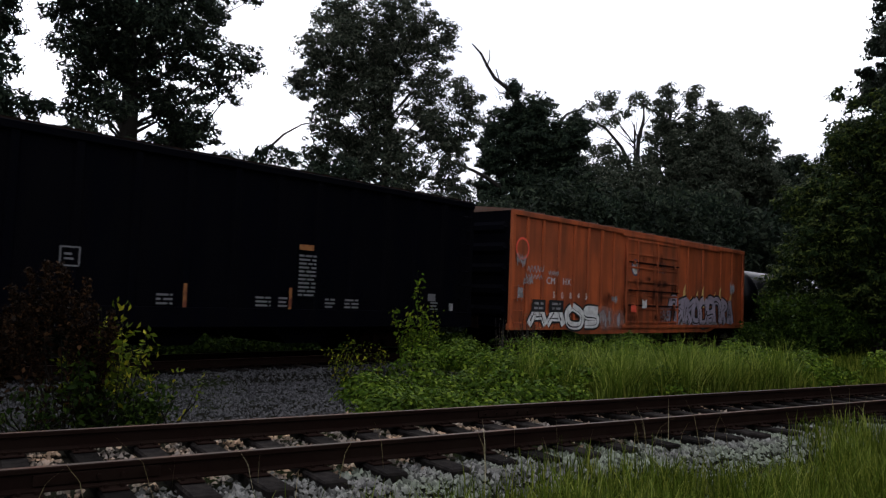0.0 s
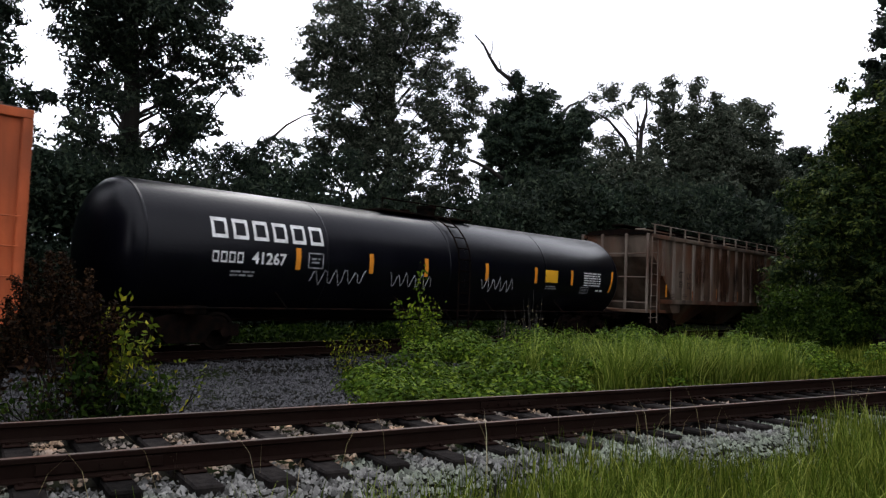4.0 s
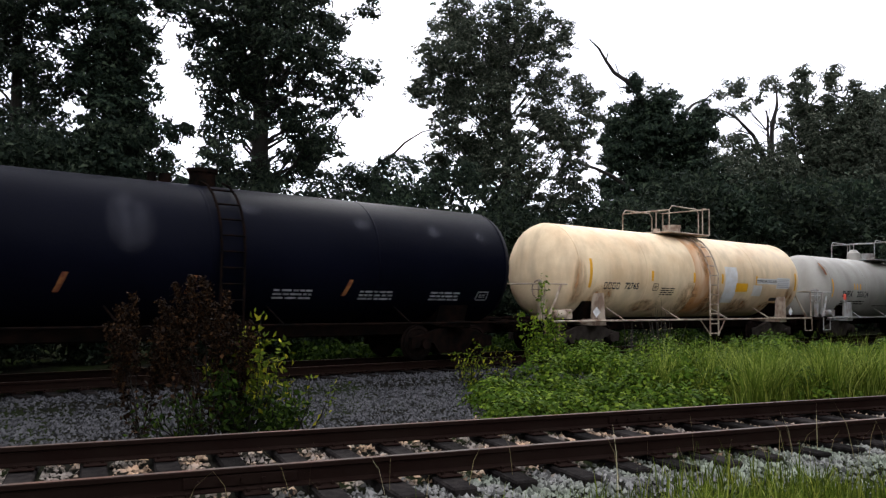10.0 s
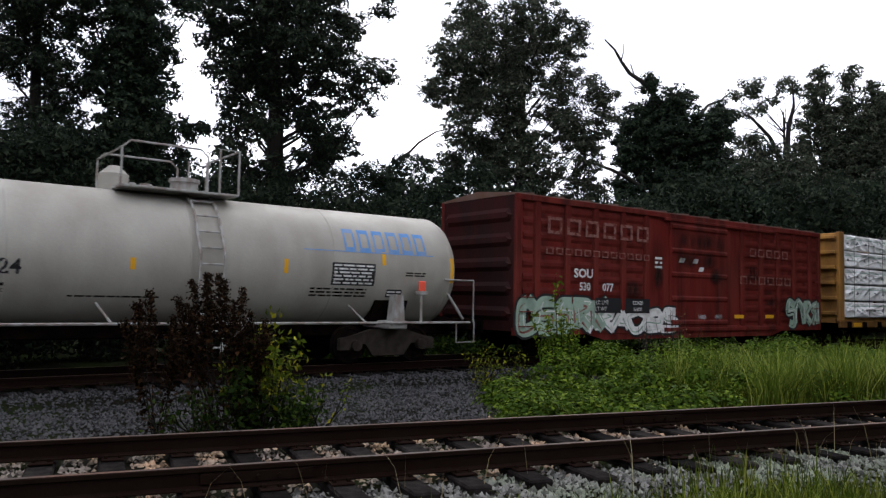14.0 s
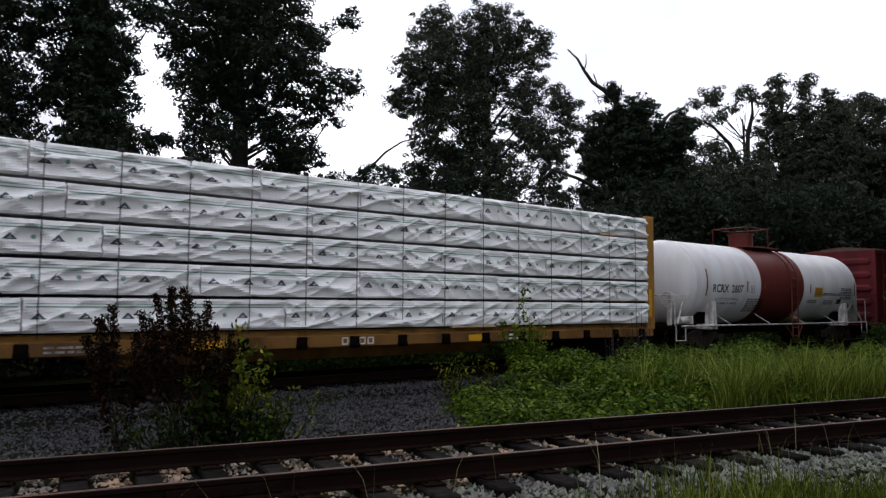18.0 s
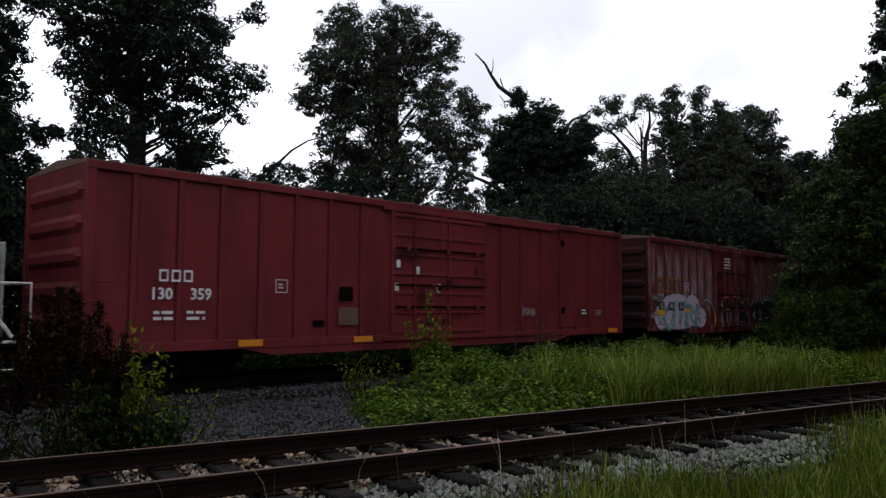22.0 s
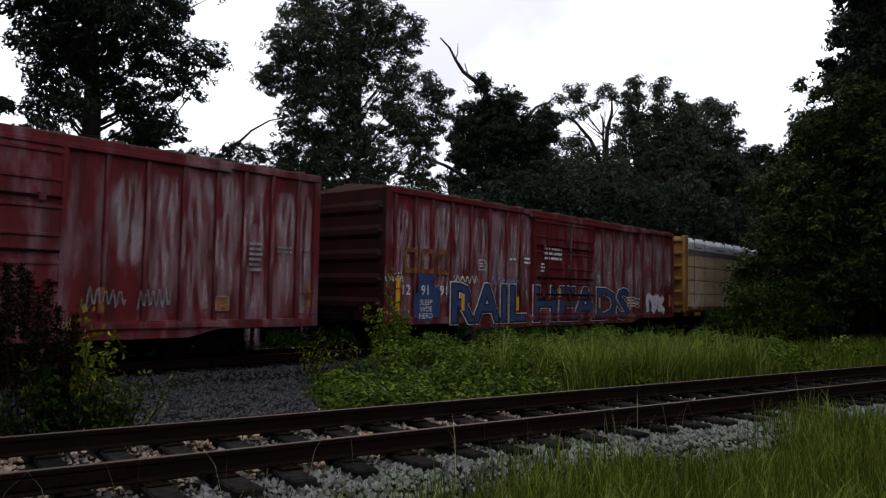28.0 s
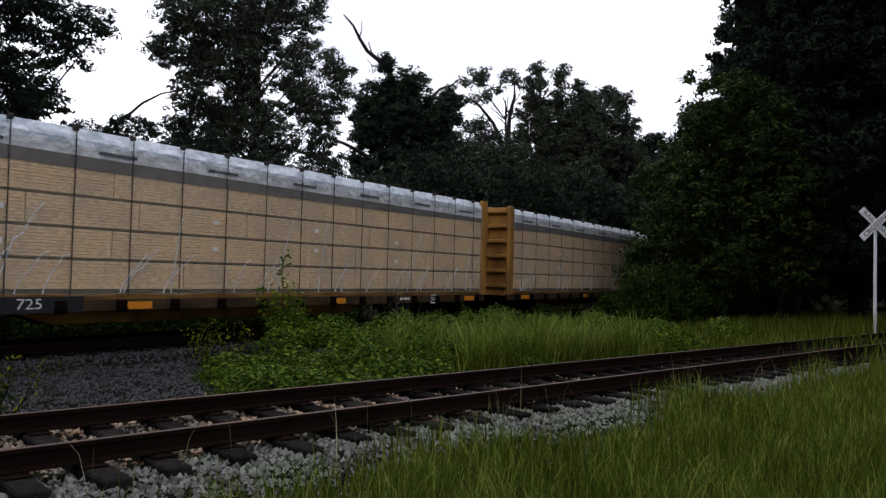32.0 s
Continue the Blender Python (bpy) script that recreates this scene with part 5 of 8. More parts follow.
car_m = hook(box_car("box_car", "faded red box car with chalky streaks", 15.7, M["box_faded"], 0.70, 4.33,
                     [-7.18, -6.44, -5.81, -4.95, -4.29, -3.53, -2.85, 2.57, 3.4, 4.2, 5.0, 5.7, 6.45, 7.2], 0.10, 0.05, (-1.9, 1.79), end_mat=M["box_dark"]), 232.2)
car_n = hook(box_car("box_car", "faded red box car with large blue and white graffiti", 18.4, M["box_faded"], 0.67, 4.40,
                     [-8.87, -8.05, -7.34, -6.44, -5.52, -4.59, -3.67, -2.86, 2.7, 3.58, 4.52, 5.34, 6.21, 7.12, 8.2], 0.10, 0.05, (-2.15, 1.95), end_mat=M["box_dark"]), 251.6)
car_o = hook(centre_beam("centre_beam_flat_car", "yellow centre-beam flat car loaded with film-covered lumber", 22.85, film_load, M["sill_dark"]), 273.5)
car_p = hook(centre_beam("centre_beam_flat_car", "yellow centre-beam flat car loaded with film-covered lumber", 22.85, film_load, M["sill_dark"]), 298.1)

Y = -1.597          # just proud of the side posts


STROKES = (([(0.1, 0), (0.12, 0.95)], [(0.1, 0.95), (0.85, 0.8), (0.25, 0.5)], [(0.35, 0.5), (0.9, 0)]),
           ([(0.1, 0), (0.1, 0.75), (0.5, 1), (0.9, 0.75), (0.9, 0)],),
           ([(0.9, 0.9), (0.25, 0.95), (0.15, 0.5), (0.85, 0.5), (0.8, 0.05), (0.1, 0.1)],),
           ([(0.5, 1), (0.1, 0.65), (0.2, 0.1), (0.8, 0.05), (0.9, 0.65), (0.5, 1)],),
           ([(0.1, 0), (0.45, 1)], [(0.5, 1), (0.9, 0)], [(0.25, 0.4), (0.8, 0.42)]),
           ([(0.12, 1), (0.15, 0)], [(0.2, 0.5), (0.9, 1)], [(0.2, 0.5), (0.9, 0)]))


def curve(pts, n=6):
    """A smooth line through the points."""
    p = [Vector(pts[0]), *[Vector(q) for q in pts], Vector(pts[-1])]
    out = []
    for a, b, c, d in zip(p, p[1:], p[2:], p[3:]):
        for k in range(n):
            t = k / n
            out.append(0.5 * (2 * b + (c - a) * t + (2 * a - 5 * b + 4 * c - d) * t * t + (3 * b - a - 3 * c + d) * t ** 3))
    return out + [p[-1]]


def ribbon(g, pts, width, y, mi, taper=0.0):
    """A flat painted stroke of even width along a line on the side."""
    n = len(pts)
    v = []
    for k, q in enumerate(pts):
        d = (pts[min(n - 1, k + 1)] - pts[max(0, k - 1)]).normalized() if n > 1 else Vector((1, 0))
        w = width / 2 * (1 - taper * k / max(1, n - 1))
        v += [(q.x - d.y * w, y, q.y + d.x * w), (q.x + d.y * w, y, q.y - d.x * w)]
    g.add(v, [(2 * k, 2 * k + 1, 2 * k + 3, 2 * k + 2) for k in range(n - 1)], mi)


def graffiti(parent, x0, x1, z0, z1, n, fill, outline, cut, seed, label, rim=0.13, fat=0.34, tips=0.0):
    """A spray-painted piece: tangled fat strokes with an outline, and thin lines over them."""
    rnd = random.Random(seed)
    w = (x1 - x0) / n
    for k in range(n):
        g = Geo()
        cx, h = x0 + k * w, (z1 - z0)
        lean, grow = rnd.uniform(-0.12, 0.2), rnd.uniform(0.95, 1.2)
        flip = rnd.random() < 0.35
        lines = []
        for st in STROKES[(seed + k * 5 + rnd.randrange(2)) % 6]:
            pts = []
            for u, v in st:
                u = (1 - u if flip else u) + rnd.uniform(-0.12, 0.12)
                v = min(1.0, max(0.0, v + rnd.uniform(-0.1, 0.1)))
                pts.append((cx + (u - 0.5) * w * grow + w / 2 + lean * (v - 0.5) * h, z0 + 0.1 * h + v * 0.8 * h))
            lines.append(curve(pts))
        width = fat * min(w, h * 0.8)
        for i, l in enumerate(lines):
            ribbon(g, l, width + rim, Y - 0.004 - 0.0006 * i - 0.00015 * k, 1)
            ribbon(g, l, width, Y - 0.009 - 0.0006 * i - 0.00015 * k, 0)
            if tips:
                ribbon(g, [q + Vector((width * 0.28, width * 0.2)) for q in l[len(l) // 4: len(l) * 3 // 4]], 0.03, Y - 0.013 - 0.00015 * k, 3)
            ribbon(g, [q + Vector((-width * 0.2, -width * 0.15)) for q in l[len(l) // 3:]], width * 0.22, Y - 0.012 - 0.0003 * i - 0.00015 * k, 2, 0.9)
        part("graffiti_letter", g, [fill, outline, cut, W], parent, label)


def scrawl(parent, x, z, w, h, material, seed, wrap=None, r=0.012):
    """A thin looping spray tag."""
    rnd = random.Random(seed)
    pts, n = [], 26
    ph = rnd.uniform(0, 6)
    for k in range(n):
        u = x - w / 2 + w * k / (n - 1)
        v = z + h / 2 * math.sin(k * 1.35 + ph) * rnd.uniform(0.5, 1.0)
        if wrap:
            R, cz = wrap
            th = math.asin((v - cz) / R)
            pts.append((u, -(R + 0.004) * math.cos(th), cz + (R + 0.004) * math.sin(th)))
        else:
            pts.append((u, Y - 0.004, v))
    return part("tag_scrawl", Geo().path(pts, r, 4), material, parent, "thin looping spray line")


def disc(parent, x, z, r, material, ring=None, name="emblem"):
    g = Geo().add([(x + r * math.cos(i * 0.2618), Y - 0.004, z + r * math.sin(i * 0.2618)) for i in range(24)], [tuple(range(24))])
    if ring:
        g.add([(x + 0.8 * r * math.cos(i * 0.2618), Y - 0.008, z + 0.8 * r * math.sin(i * 0.2618)) for i in range(24)], [tuple(range(24))], 1)
    return part(name, g, [material, ring or material], parent, "round painted emblem")


def hollow(parent, x, z, w, h, material, wrap=None, t=0.03):
    for dx, dz, ww, hh in ((0, h / 2, w, t), (0, -h / 2, w, t), (-w / 2, 0, t, h), (w / 2, 0, t, h)):
        panel(parent, x + dx, z + dz, ww, hh, Y, material, wrap, "stencil_frame")
    bars(parent, x, z, w * 0.6, h * 0.5, 2, Y, material, wrap, 3)


W, B, O_ = M["mark_white"], M["mark_black"], M["mark_orange"]
# black hopper
hollow(car_a, -2.3, 2.05, 0.34, 0.34, M["mark_faint"])
panel(car_a, 3.0, 2.6, 0.42, 0.13, -1.6, M["mark_ochre"], name="reflector")
bars(car_a, 3.05, 1.95, 0.5, 1.0, 11, -1.6, M["mark_faint"], seed=4)
for x, w in ((-0.44, 0.35), (1.88, 0.4), (2.4, 0.25), (3.76, 0.3), (4.44, 0.45), (7.4, 0.3)):
    bars(car_a, x, 1.32, w, 0.26, 3, -1.6, M["mark_faint"], seed=int(x * 10) + 30)
panel(car_a, 8.1, 1.3, 0.16, 0.2, -1.6, M["mark_dim"], name="placard")
panel(car_a, 7.3, 1.55, 0.3, 0.2, -1.6, M["mark_faint"], name="placard")
for x in (0.0, 2.6):
    panel(car_a, x, 1.4, 0.08, 0.5, -1.6, M["mark_ochre"], name="reflector")

# orange box car
disc(car_b, -8.85, 3.2, 0.36, M["mark_redlight"], M["orange"])
for word, x in (("CM", -7.25), ("HX", -6.3)):
    lettering(car_b, word, 0.32, x, 2.24, Y, M["mark_pale"], name="car_mark", wide=1.1)
for k, d in enumerate("50845"):
    lettering(car_b, d, 0.3, -7.05 + k * 0.5, 1.78, Y, W, name="car_number")
graffiti(car_b, -8.45, -4.2, 0.72, 1.5, 4, W, B, B, 4, "white block graffiti with black outline", fat=0.42)
graffiti(car_b, 1.4, 8.0, 0.72, 2.05, 9, M["mark_lilac"], B, B, 6, "lilac bubble graffiti with black outline", fat=0.46, rim=0.16)
for k in range(10):
    x, hh = 2.1 + k * 0.62, 2.2 + 0.28 * math.sin(k * 2.1)
    part("graffiti_flame", Geo().add([(x - 0.24, Y - 0.003, 1.55), (x + 0.24, Y - 0.003, 1.55), (x + 0.12, Y - 0.003, hh - 0.2), (x + 0.16, Y - 0.003, hh + 0.12), (x - 0.04, Y - 0.003, hh - 0.12)], [(0, 1, 2, 3, 4)]), M["flame"], car_b, "pale yellow flame tip")
for x, z, w, h, s in ((-8.9, 2.85, 0.5, 0.5, 1), (-8.1, 2.6, 0.9, 0.3, 2), (-8.2, 2.35, 0.9, 0.2, 3), (-7.1, 2.5, 0.6, 0.2, 4), (-8.9, 1.8, 0.3, 0.6, 5), (-8.5, 2.2, 0.5, 0.3, 6), (-3.1, 1.75, 0.4, 0.35, 7), (7.9, 2.5, 0.5, 0.7, 8)):
    scrawl(car_b, x, z, w, h, M["mark_dim"], s)
for k, (x, z, w, h) in enumerate(((-3.6, 1.75, 0.75, 0.55), (-2.45, 1.6, 0.35, 0.9), (-2.32, 2.9, 0.16, 1.9), (-2.25, 1.2, 0.5, 0.7))):
    panel(car_b, x, z, w, h, Y - 0.001 * k, M["soot"], name="rust_patch")
for k, (x, z, w, h) in enumerate(((-3.7, 1.05, 1.5, 1.0), (-2.7, 1.0, 0.9, 0.8), (-4.6, 0.95, 0.8, 0.6), (1.0, 1.25, 0.9, 0.8), (2.6, 0.85, 2.4, 0.3), (5.4, 0.82, 3.4, 0.3))):
    panel(car_b, x, z, w, h, Y - 0.001 * k - 0.001, M["grey_soft"], name="paint_smear")
panel(car_b, -7.9, 1.42, 0.75, 0.4, Y - 0.009, B, name="stencil_panel")
panel(car_b, -6.9, 1.42, 0.85, 0.4, Y - 0.009, B, name="stencil_panel")
bars(car_b, -7.9, 1.42, 0.5, 0.3, 2, Y - 0.013, M["mark_dim"], seed=8)
bars(car_b, -6.9, 1.42, 0.5, 0.3, 2, Y - 0.013, M["mark_dim"], seed=9)
disc(car_b, -1.55, 3.0, 0.32, M["mark_navy"], W)
panel(car_b, -0.95, 1.62, 0.36, 0.34, -1.69, W, name="placard")
panel(car_b, -1.8, 1.42, 0.4, 0.26, -1.69, M["mark_redlight"], name="placard")
for k in range(6):
    a = 1.0472 / 2 * k
    part("emblem_spoke", Geo().add([(-1.55 + 0.25 * math.cos(a) - 0.012, Y - 0.015, 3.0 + 0.25 * math.sin(a)), (-1.55 + 0.25 * math.cos(a) + 0.012, Y - 0.015, 3.0 + 0.25 * math.sin(a)), (-1.55 - 0.25 * math.cos(a) + 0.012, Y - 0.015, 3.0 - 0.25 * math.sin(a)), (-1.55 - 0.25 * math.cos(a) - 0.012, Y - 0.015, 3.0 - 0.25 * math.sin(a))], [(0, 1, 2, 3)]), M["mark_dim"], car_b)
for x, z, w, h in ((0.5, 3.1, 0.7, 0.5), (1.3, 1.9, 0.3, 0.2), (0.9, 1.2, 0.8, 0.7)):
    bars(car_b, x, z, w, h, 4, -1.63, M["mark_faded"], seed=int(x * 9) + 2)
rnd = random.Random(8)
for k, (x, z, w, h) in enumerate(((0.35, 1.85, 0.6, 1.1), (-0.15, 2.0, 0.45, 0.6), (-1.0, 3.35, 0.5, 0.3), (-1.5, 2.45, 1.1, 0.3), (0.3, 2.45, 1.9, 0.35), (1.6, 2.3, 0.8, 0.4), (-1.9, 1.05, 1.0, 0.4), (0.2, 1.1, 1.6, 0.3), (1.5, 1.3, 0.7, 0.6), (0.35, 3.4, 0.4, 0.7), (-0.7, 2.6, 0.5, 0.25))):
    panel(car_b, x, z, w, h, -1.69 - 0.001 * k, M["soot"], name="rust_patch")
for x in (-1.3, 0.2, 1.8):
    panel(car_b, x, 2.5, 0.05, 3.0, -1.64, M["soot"], name="rust_run")

# long black tank car
wc = (1.5, 2.15)
marks(car_c, -6.1, 2.68, 3.1, 0.44, 6, 0, W, wc)
lettering(car_c, "41267", 0.36, -6.15, 2.06, 0, W, wc, "car_number", bold=0.008)
marks(car_c, -7.2, 2.06, 0.8, 0.24, 4, 0, W, wc)
for x in (-5.36, -3.09, -1.07, 1.54, 4.04, 6.14):
    panel(car_c, x, 2.12, 0.14, 0.5, 0, O_, wc, "reflector")
panel(car_c, 8.76, 2.05, 0.13, 0.75, 0, O_, wc, "reflector", lean=0.25)
panel(car_c, 4.92, 2.12, 0.72, 0.4, 0, M["mark_yellow"], wc, "placard")
bars(car_c, 7.45, 2.1, 1.1, 0.5, 6, 0, W, wc, 5)
bars(car_c, -6.8, 1.72, 0.6, 0.16, 2, 0, M["mark_dim"], wc, 6)
bars(car_c, 4.95, 1.75, 0.6, 0.14, 2, 0, M["mark_dim"], wc, 7)
hollow(car_c, -4.85, 2.1, 0.42, 0.34, M["mark_dim"], wc)
hollow(car_c, 7.0, 1.72, 0.5, 0.2, M["mark_dim"], wc)
bars(car_c, 8.0, 1.72, 0.5, 0.12, 1, 0, W, wc, 8)
for x, w, s in ((-4.1, 1.7, 2), (-1.6, 1.6, 3), (2.1, 1.6, 4)):
    scrawl(car_c, x, 1.75, w, 0.5, M["mark_dim"], s, wc)
part("tank_ring", Geo().lathe([(-0.1, 1.5), (-0.08, 1.515), (0.55, 1.515), (0.57, 1.5)], 0, 2.15, 48), M["tank_black"], car_c, smooth=True)
part("top_walk", Geo().cham(-1.9, 1.9, -0.5, 0.5, 3.66, 3.72, 0.01), M["under"], car_c)
part("walk_railing", Geo().path([(-1.9, -0.5, 3.72), (-1.9, -0.5, 4.0), (1.9, -0.5, 4.0), (1.9, -0.5, 3.72)], 0.02, 6), M["under"], car_c)

# tan hopper
M["stencil_brown"] = mat("worn_dark_brown_stencil", (0.032, 0.02, 0.014), 0.7, bump=0)
for word, x, z in (("ST", -6.0, 2.55), ("LX", -5.25, 2.5), ("53", -6.0, 2.14), ("52", -5.25, 2.1)):
    lettering(car_d, word, 0.36, x, z, -1.587, M["stencil_brown"], name="car_mark", bold=0.01)
for x, z, m in ((-7.33, 1.85, O_), (-4.85, 1.66, M["mark_ochre"]), (-2.35, 1.8, M["mark_ochre"]), (0.1, 1.74, M["mark_ochre"]), (5.05, 1.7, M["mark_ochre"]), (7.1, 1.75, O_)):
    panel(car_d, x, z, 0.12, 0.5, -1.588, m, name="reflector")
hollow(car_d, 5.45, 1.76, 0.42, 0.34, W, None, 0.03)
hollow(car_d, -3.75, 2.5, 0.26, 0.26, M["stencil_brown"], None, 0.02)
for x, s_ in ((-6.8, 1), (-5.6, 4), (-3.5, 2), (-0.3, 3)):
    bars(car_d, x, 1.66, 0.45, 0.2, 3, -1.588, M["stencil_brown"], seed=s_)
rnd = random.Random(3)
for k in range(34):
    x, w = rnd.uniform(-4.6, 6.6), rnd.uniform(0.5, 1.0)
    h = rnd.uniform(1.0, 2.3)
    panel(car_d, x, 3.9 - h / 2 - rnd.uniform(0, 0.5), w, h, -1.5895 - 0.0006 * k, M["bay_rust"] if k % 4 else M["soot"], name="rust_streak")

# blue-black tank car
we = (1.48, 2.39)
marks(car_e, -6.05, 2.1, 0.95, 0.27, 4, 0, W, we)
lettering(car_e, "200355", 0.36, -4.9, 2.1, 0, W, we, "car_number", bold=0.008)
hollow(car_e, -3.9, 2.12, 0.24, 0.22, W, we, 0.025)
bars(car_e, -5.5, 1.7, 1.9, 0.22, 2, 0, M["mark_dim"], we, 12)
panel(car_e, -1.45, 3.0, 1.0, 1.5, 0, M["dust"], we, "faded_patch")
for x, z in ((0.95, 3.35), (3.6, 3.2), (5.6, 3.15), (7.1, 3.1)):
    panel(car_e, x, z, 0.5, 0.4, 0, M["dust"], we, "faded_patch")
for x in (1.9, 4.0, 6.0):
    bars(car_e, x, 1.6, 0.9, 0.24, 3, 0, M["mark_dim"], we, int(x * 7))
hollow(car_e, 7.2, 1.62, 0.35, 0.2, M["mark_dim"], we)
for x in (-7.6, -2.6, -0.3, 3.2):
    panel(car_e, x, 1.75, 0.1, 0.4, 0, M["mark_ochre"], we, "reflector", lean=0.3)
bars(car_e, -8.0, 2.75, 0.5, 0.22, 2, 0, M["mark_dim"], we, 31)

# cream tank car
wf = (1.42, 2.40)
marks(car_f, -4.55, 1.98, 0.75, 0.2, 4, 0, B, wf)
lettering(car_f, "72765", 0.27, -3.62, 1.98, 0, B, wf, "car_number", bold=0.008)
for x, h in ((-5.53, 0.85), (-2.67, 0.32), (-0.45, 0.32), (1.2, 0.32), (3.38, 0.3), (6.15, 0.65)):
    panel(car_f, x, 2.32, 0.11, h, 0, M["mark_yellow"], wf, "reflector")
panel(car_f, 4.08, 2.3, 1.35, 0.2, 0, M["patch_white"], (1.423, 2.40), "word_panel")
lettering(car_f, "HYDROCHLORIC ACID", 0.135, 4.08, 2.3, 0, B, (1.427, 2.40), "cargo_word", bold=0.004)
panel(car_f, 5.25, 2.25, 0.95, 0.4, 0, M["patch_white"], wf, "placard")
bars(car_f, 5.25, 2.25, 0.8, 0.34, 5, 0, M["mark_dim"], wf, 14)
panel(car_f, 1.75, 2.1, 0.75, 1.3, 0, M["patch_white"], wf, "paint_patch")
panel(car_f, 3.5, 1.95, 0.6, 0.4, 0, M["patch_white"], wf, "paint_patch")
panel(car_f, 2.45, 2.05, 0.75, 0.3, 0, M["mark_yellow"], wf, "placard")
panel(car_f, 4.8, 1.66, 0.5, 0.14, 0, B, wf, "placard")
for k, (x, z, w, h) in enumerate(((-0.6, 1.5, 1.0, 1.6), (0.9, 1.4, 1.2, 1.5), (2.6, 1.35, 1.6, 0.9), (-4.9, 1.5, 1.2, 1.2), (4.6, 1.35, 1.4, 0.7), (5.8, 1.6, 0.7, 1.3), (-2.6, 1.35, 1.6, 0.7), (0.2, 3.0, 0.5, 1.4), (-6.0, 2.0, 0.6, 1.6))):
    panel(car_f, x, max(1.25, z), w, h, 0, M["rust_soft"], (1.4245 + 0.0012 * k, 2.40), "rust_bloom")
part("rust_band", Geo().lathe([(-0.4, 1.42), (-0.38, 1.427), (0.72, 1.427), (0.74, 1.42)], 0, 2.4, 48), M["rust_band"], car_f, "rust-streaked middle band", True)
hollow(car_f, -2.45, 1.98, 0.24, 0.2, M["under"], wf, 0.02)
bars(car_f, -1.8, 1.85, 0.7, 0.26, 4, 0, M["under"], wf, 15)
for x, s in ((-5.4, 1), (5.6, 2)):
    part("placard", Geo().add([(x, -1.5, 1.05), (x + 0.16, -1.5, 1.21), (x, -1.5, 1.37), (x - 0.16, -1.5, 1.21)], [(0, 1, 2, 3)]), W, car_f, "diamond placard")

# grey tank car
wg = (1.34, 2.20)
lettering(car_g, "SHPX", 0.36, -4.72, 1.92, 0, B, wg, "car_mark", bold=0.01, wide=1.1)
lettering(car_g, "203124", 0.36, -3.3, 1.92, 0, B, wg, "car_number", bold=0.008)
bars(car_g, -4.1, 1.58, 2.2, 0.2, 2, 0, M["under"], wg, 16)
marks(car_g, 4.6, 2.78, 2.3, 0.5, 6, 0, M["mark_blue"], wg)
panel(car_g, 4.2, 2.52, 3.4, 0.02, 0, M["mark_blue"], wg, "painted_line")
for x, z, h in ((-6.05, 2.16, 0.75), (-4.1, 2.25, 0.25), (-3.85, 2.25, 0.25), (-3.55, 2.25, 0.25), (-0.96, 2.06, 0.22), (2.09, 2.14, 0.3), (4.5, 2.4, 0.3), (6.45, 2.2, 0.6)):
    panel(car_g, x, z, 0.1, h, 0, M["mark_yellow"], wg, "reflector")
panel(car_g, 3.72, 2.02, 1.1, 0.5, 0, B, wg, "placard")
bars(car_g, 3.72, 2.02, 1.0, 0.46, 6, 0, W, (1.344, 2.2), 17)
bars(car_g, 3.4, 1.62, 1.4, 0.22, 3, 0, M["under"], wg, 18)
panel(car_g, 4.85, 1.62, 0.42, 0.2, 0, B, wg, "placard")
bars(car_g, 4.85, 1.62, 0.36, 0.14, 2, 0, W, (1.344, 2.2), 19)
bars(car_g, 5.4, 2.07, 0.6, 0.12, 2, 0, M["under"], wg, 20)
bars(car_g, -1.2, 1.45, 1.6, 0.06, 1, 0, M["under"], wg, 21)
for x in (-5.45, 5.44):
    part("marker_flag", Geo().cham(x - 0.1, x + 0.1, -1.55, -1.5, 1.68, 1.92, 0.02), M["mark_redlight"], car_g, "red marker flag")
    part("marker_stand", Geo().rod((x, -1.5, 0.98), (x, -1.5, 1.7), 0.035, 8).cham(x - 0.14, x + 0.14, -1.56, -1.44, 1.6, 1.69, 0.01), M["galv"], car_g)
part("bell_housing", Geo().rod((-1.05, 0, 3.5), (-1.05, 0, 3.85), 0.3, 18, 0.28).rod((-1.05, 0, 3.85), (-1.05, 0, 4.02), 0.28, 18, 0.1), M["tank_grey"], car_g, "rounded valve housing", True)
panel(car_g, -6.45, 2.95, 0.18, 0.6, 0, M["mark_ochre"], wg, "rust_streak")

# oxide red box car
lettering(car_h, "SOU", 0.34, -5.3, 2.28, Y, W, name="car_mark", bold=0.01, wide=1.15)
lettering(car_h, "530", 0.3, -5.25, 1.92, Y, W, name="car_number", bold=0.008)
lettering(car_h, "077", 0.3, -4.3, 1.92, Y, W, name="car_number", bold=0.008)
marks(car_h, -4.6, 3.53, 4.4, 0.45, 6, Y, M["mark_faded"])
marks(car_h, -4.6, 2.85, 4.4, 0.18, 12, Y, M["mark_faded"])
marks(car_h, 4.2, 3.3, 2.6, 0.28, 5, Y, M["mark_faded"])
marks(car_h, 4.0, 2.35, 3.4, 0.28, 6, Y, M["mark_faded"])
bars(car_h, -2.02, 2.73, 0.34, 0.4, 3, Y, W, seed=22)
panel(car_h, -2.0, 2.3, 0.5, 0.9, Y, M["soot"], name="dark_patch")
graffiti(car_h, -7.75, -4.3, 0.68, 1.65, 5, M["mark_mint"], B, M["mark_faded"], 9, "pale green and white graffiti", fat=0.5, tips=1.0)
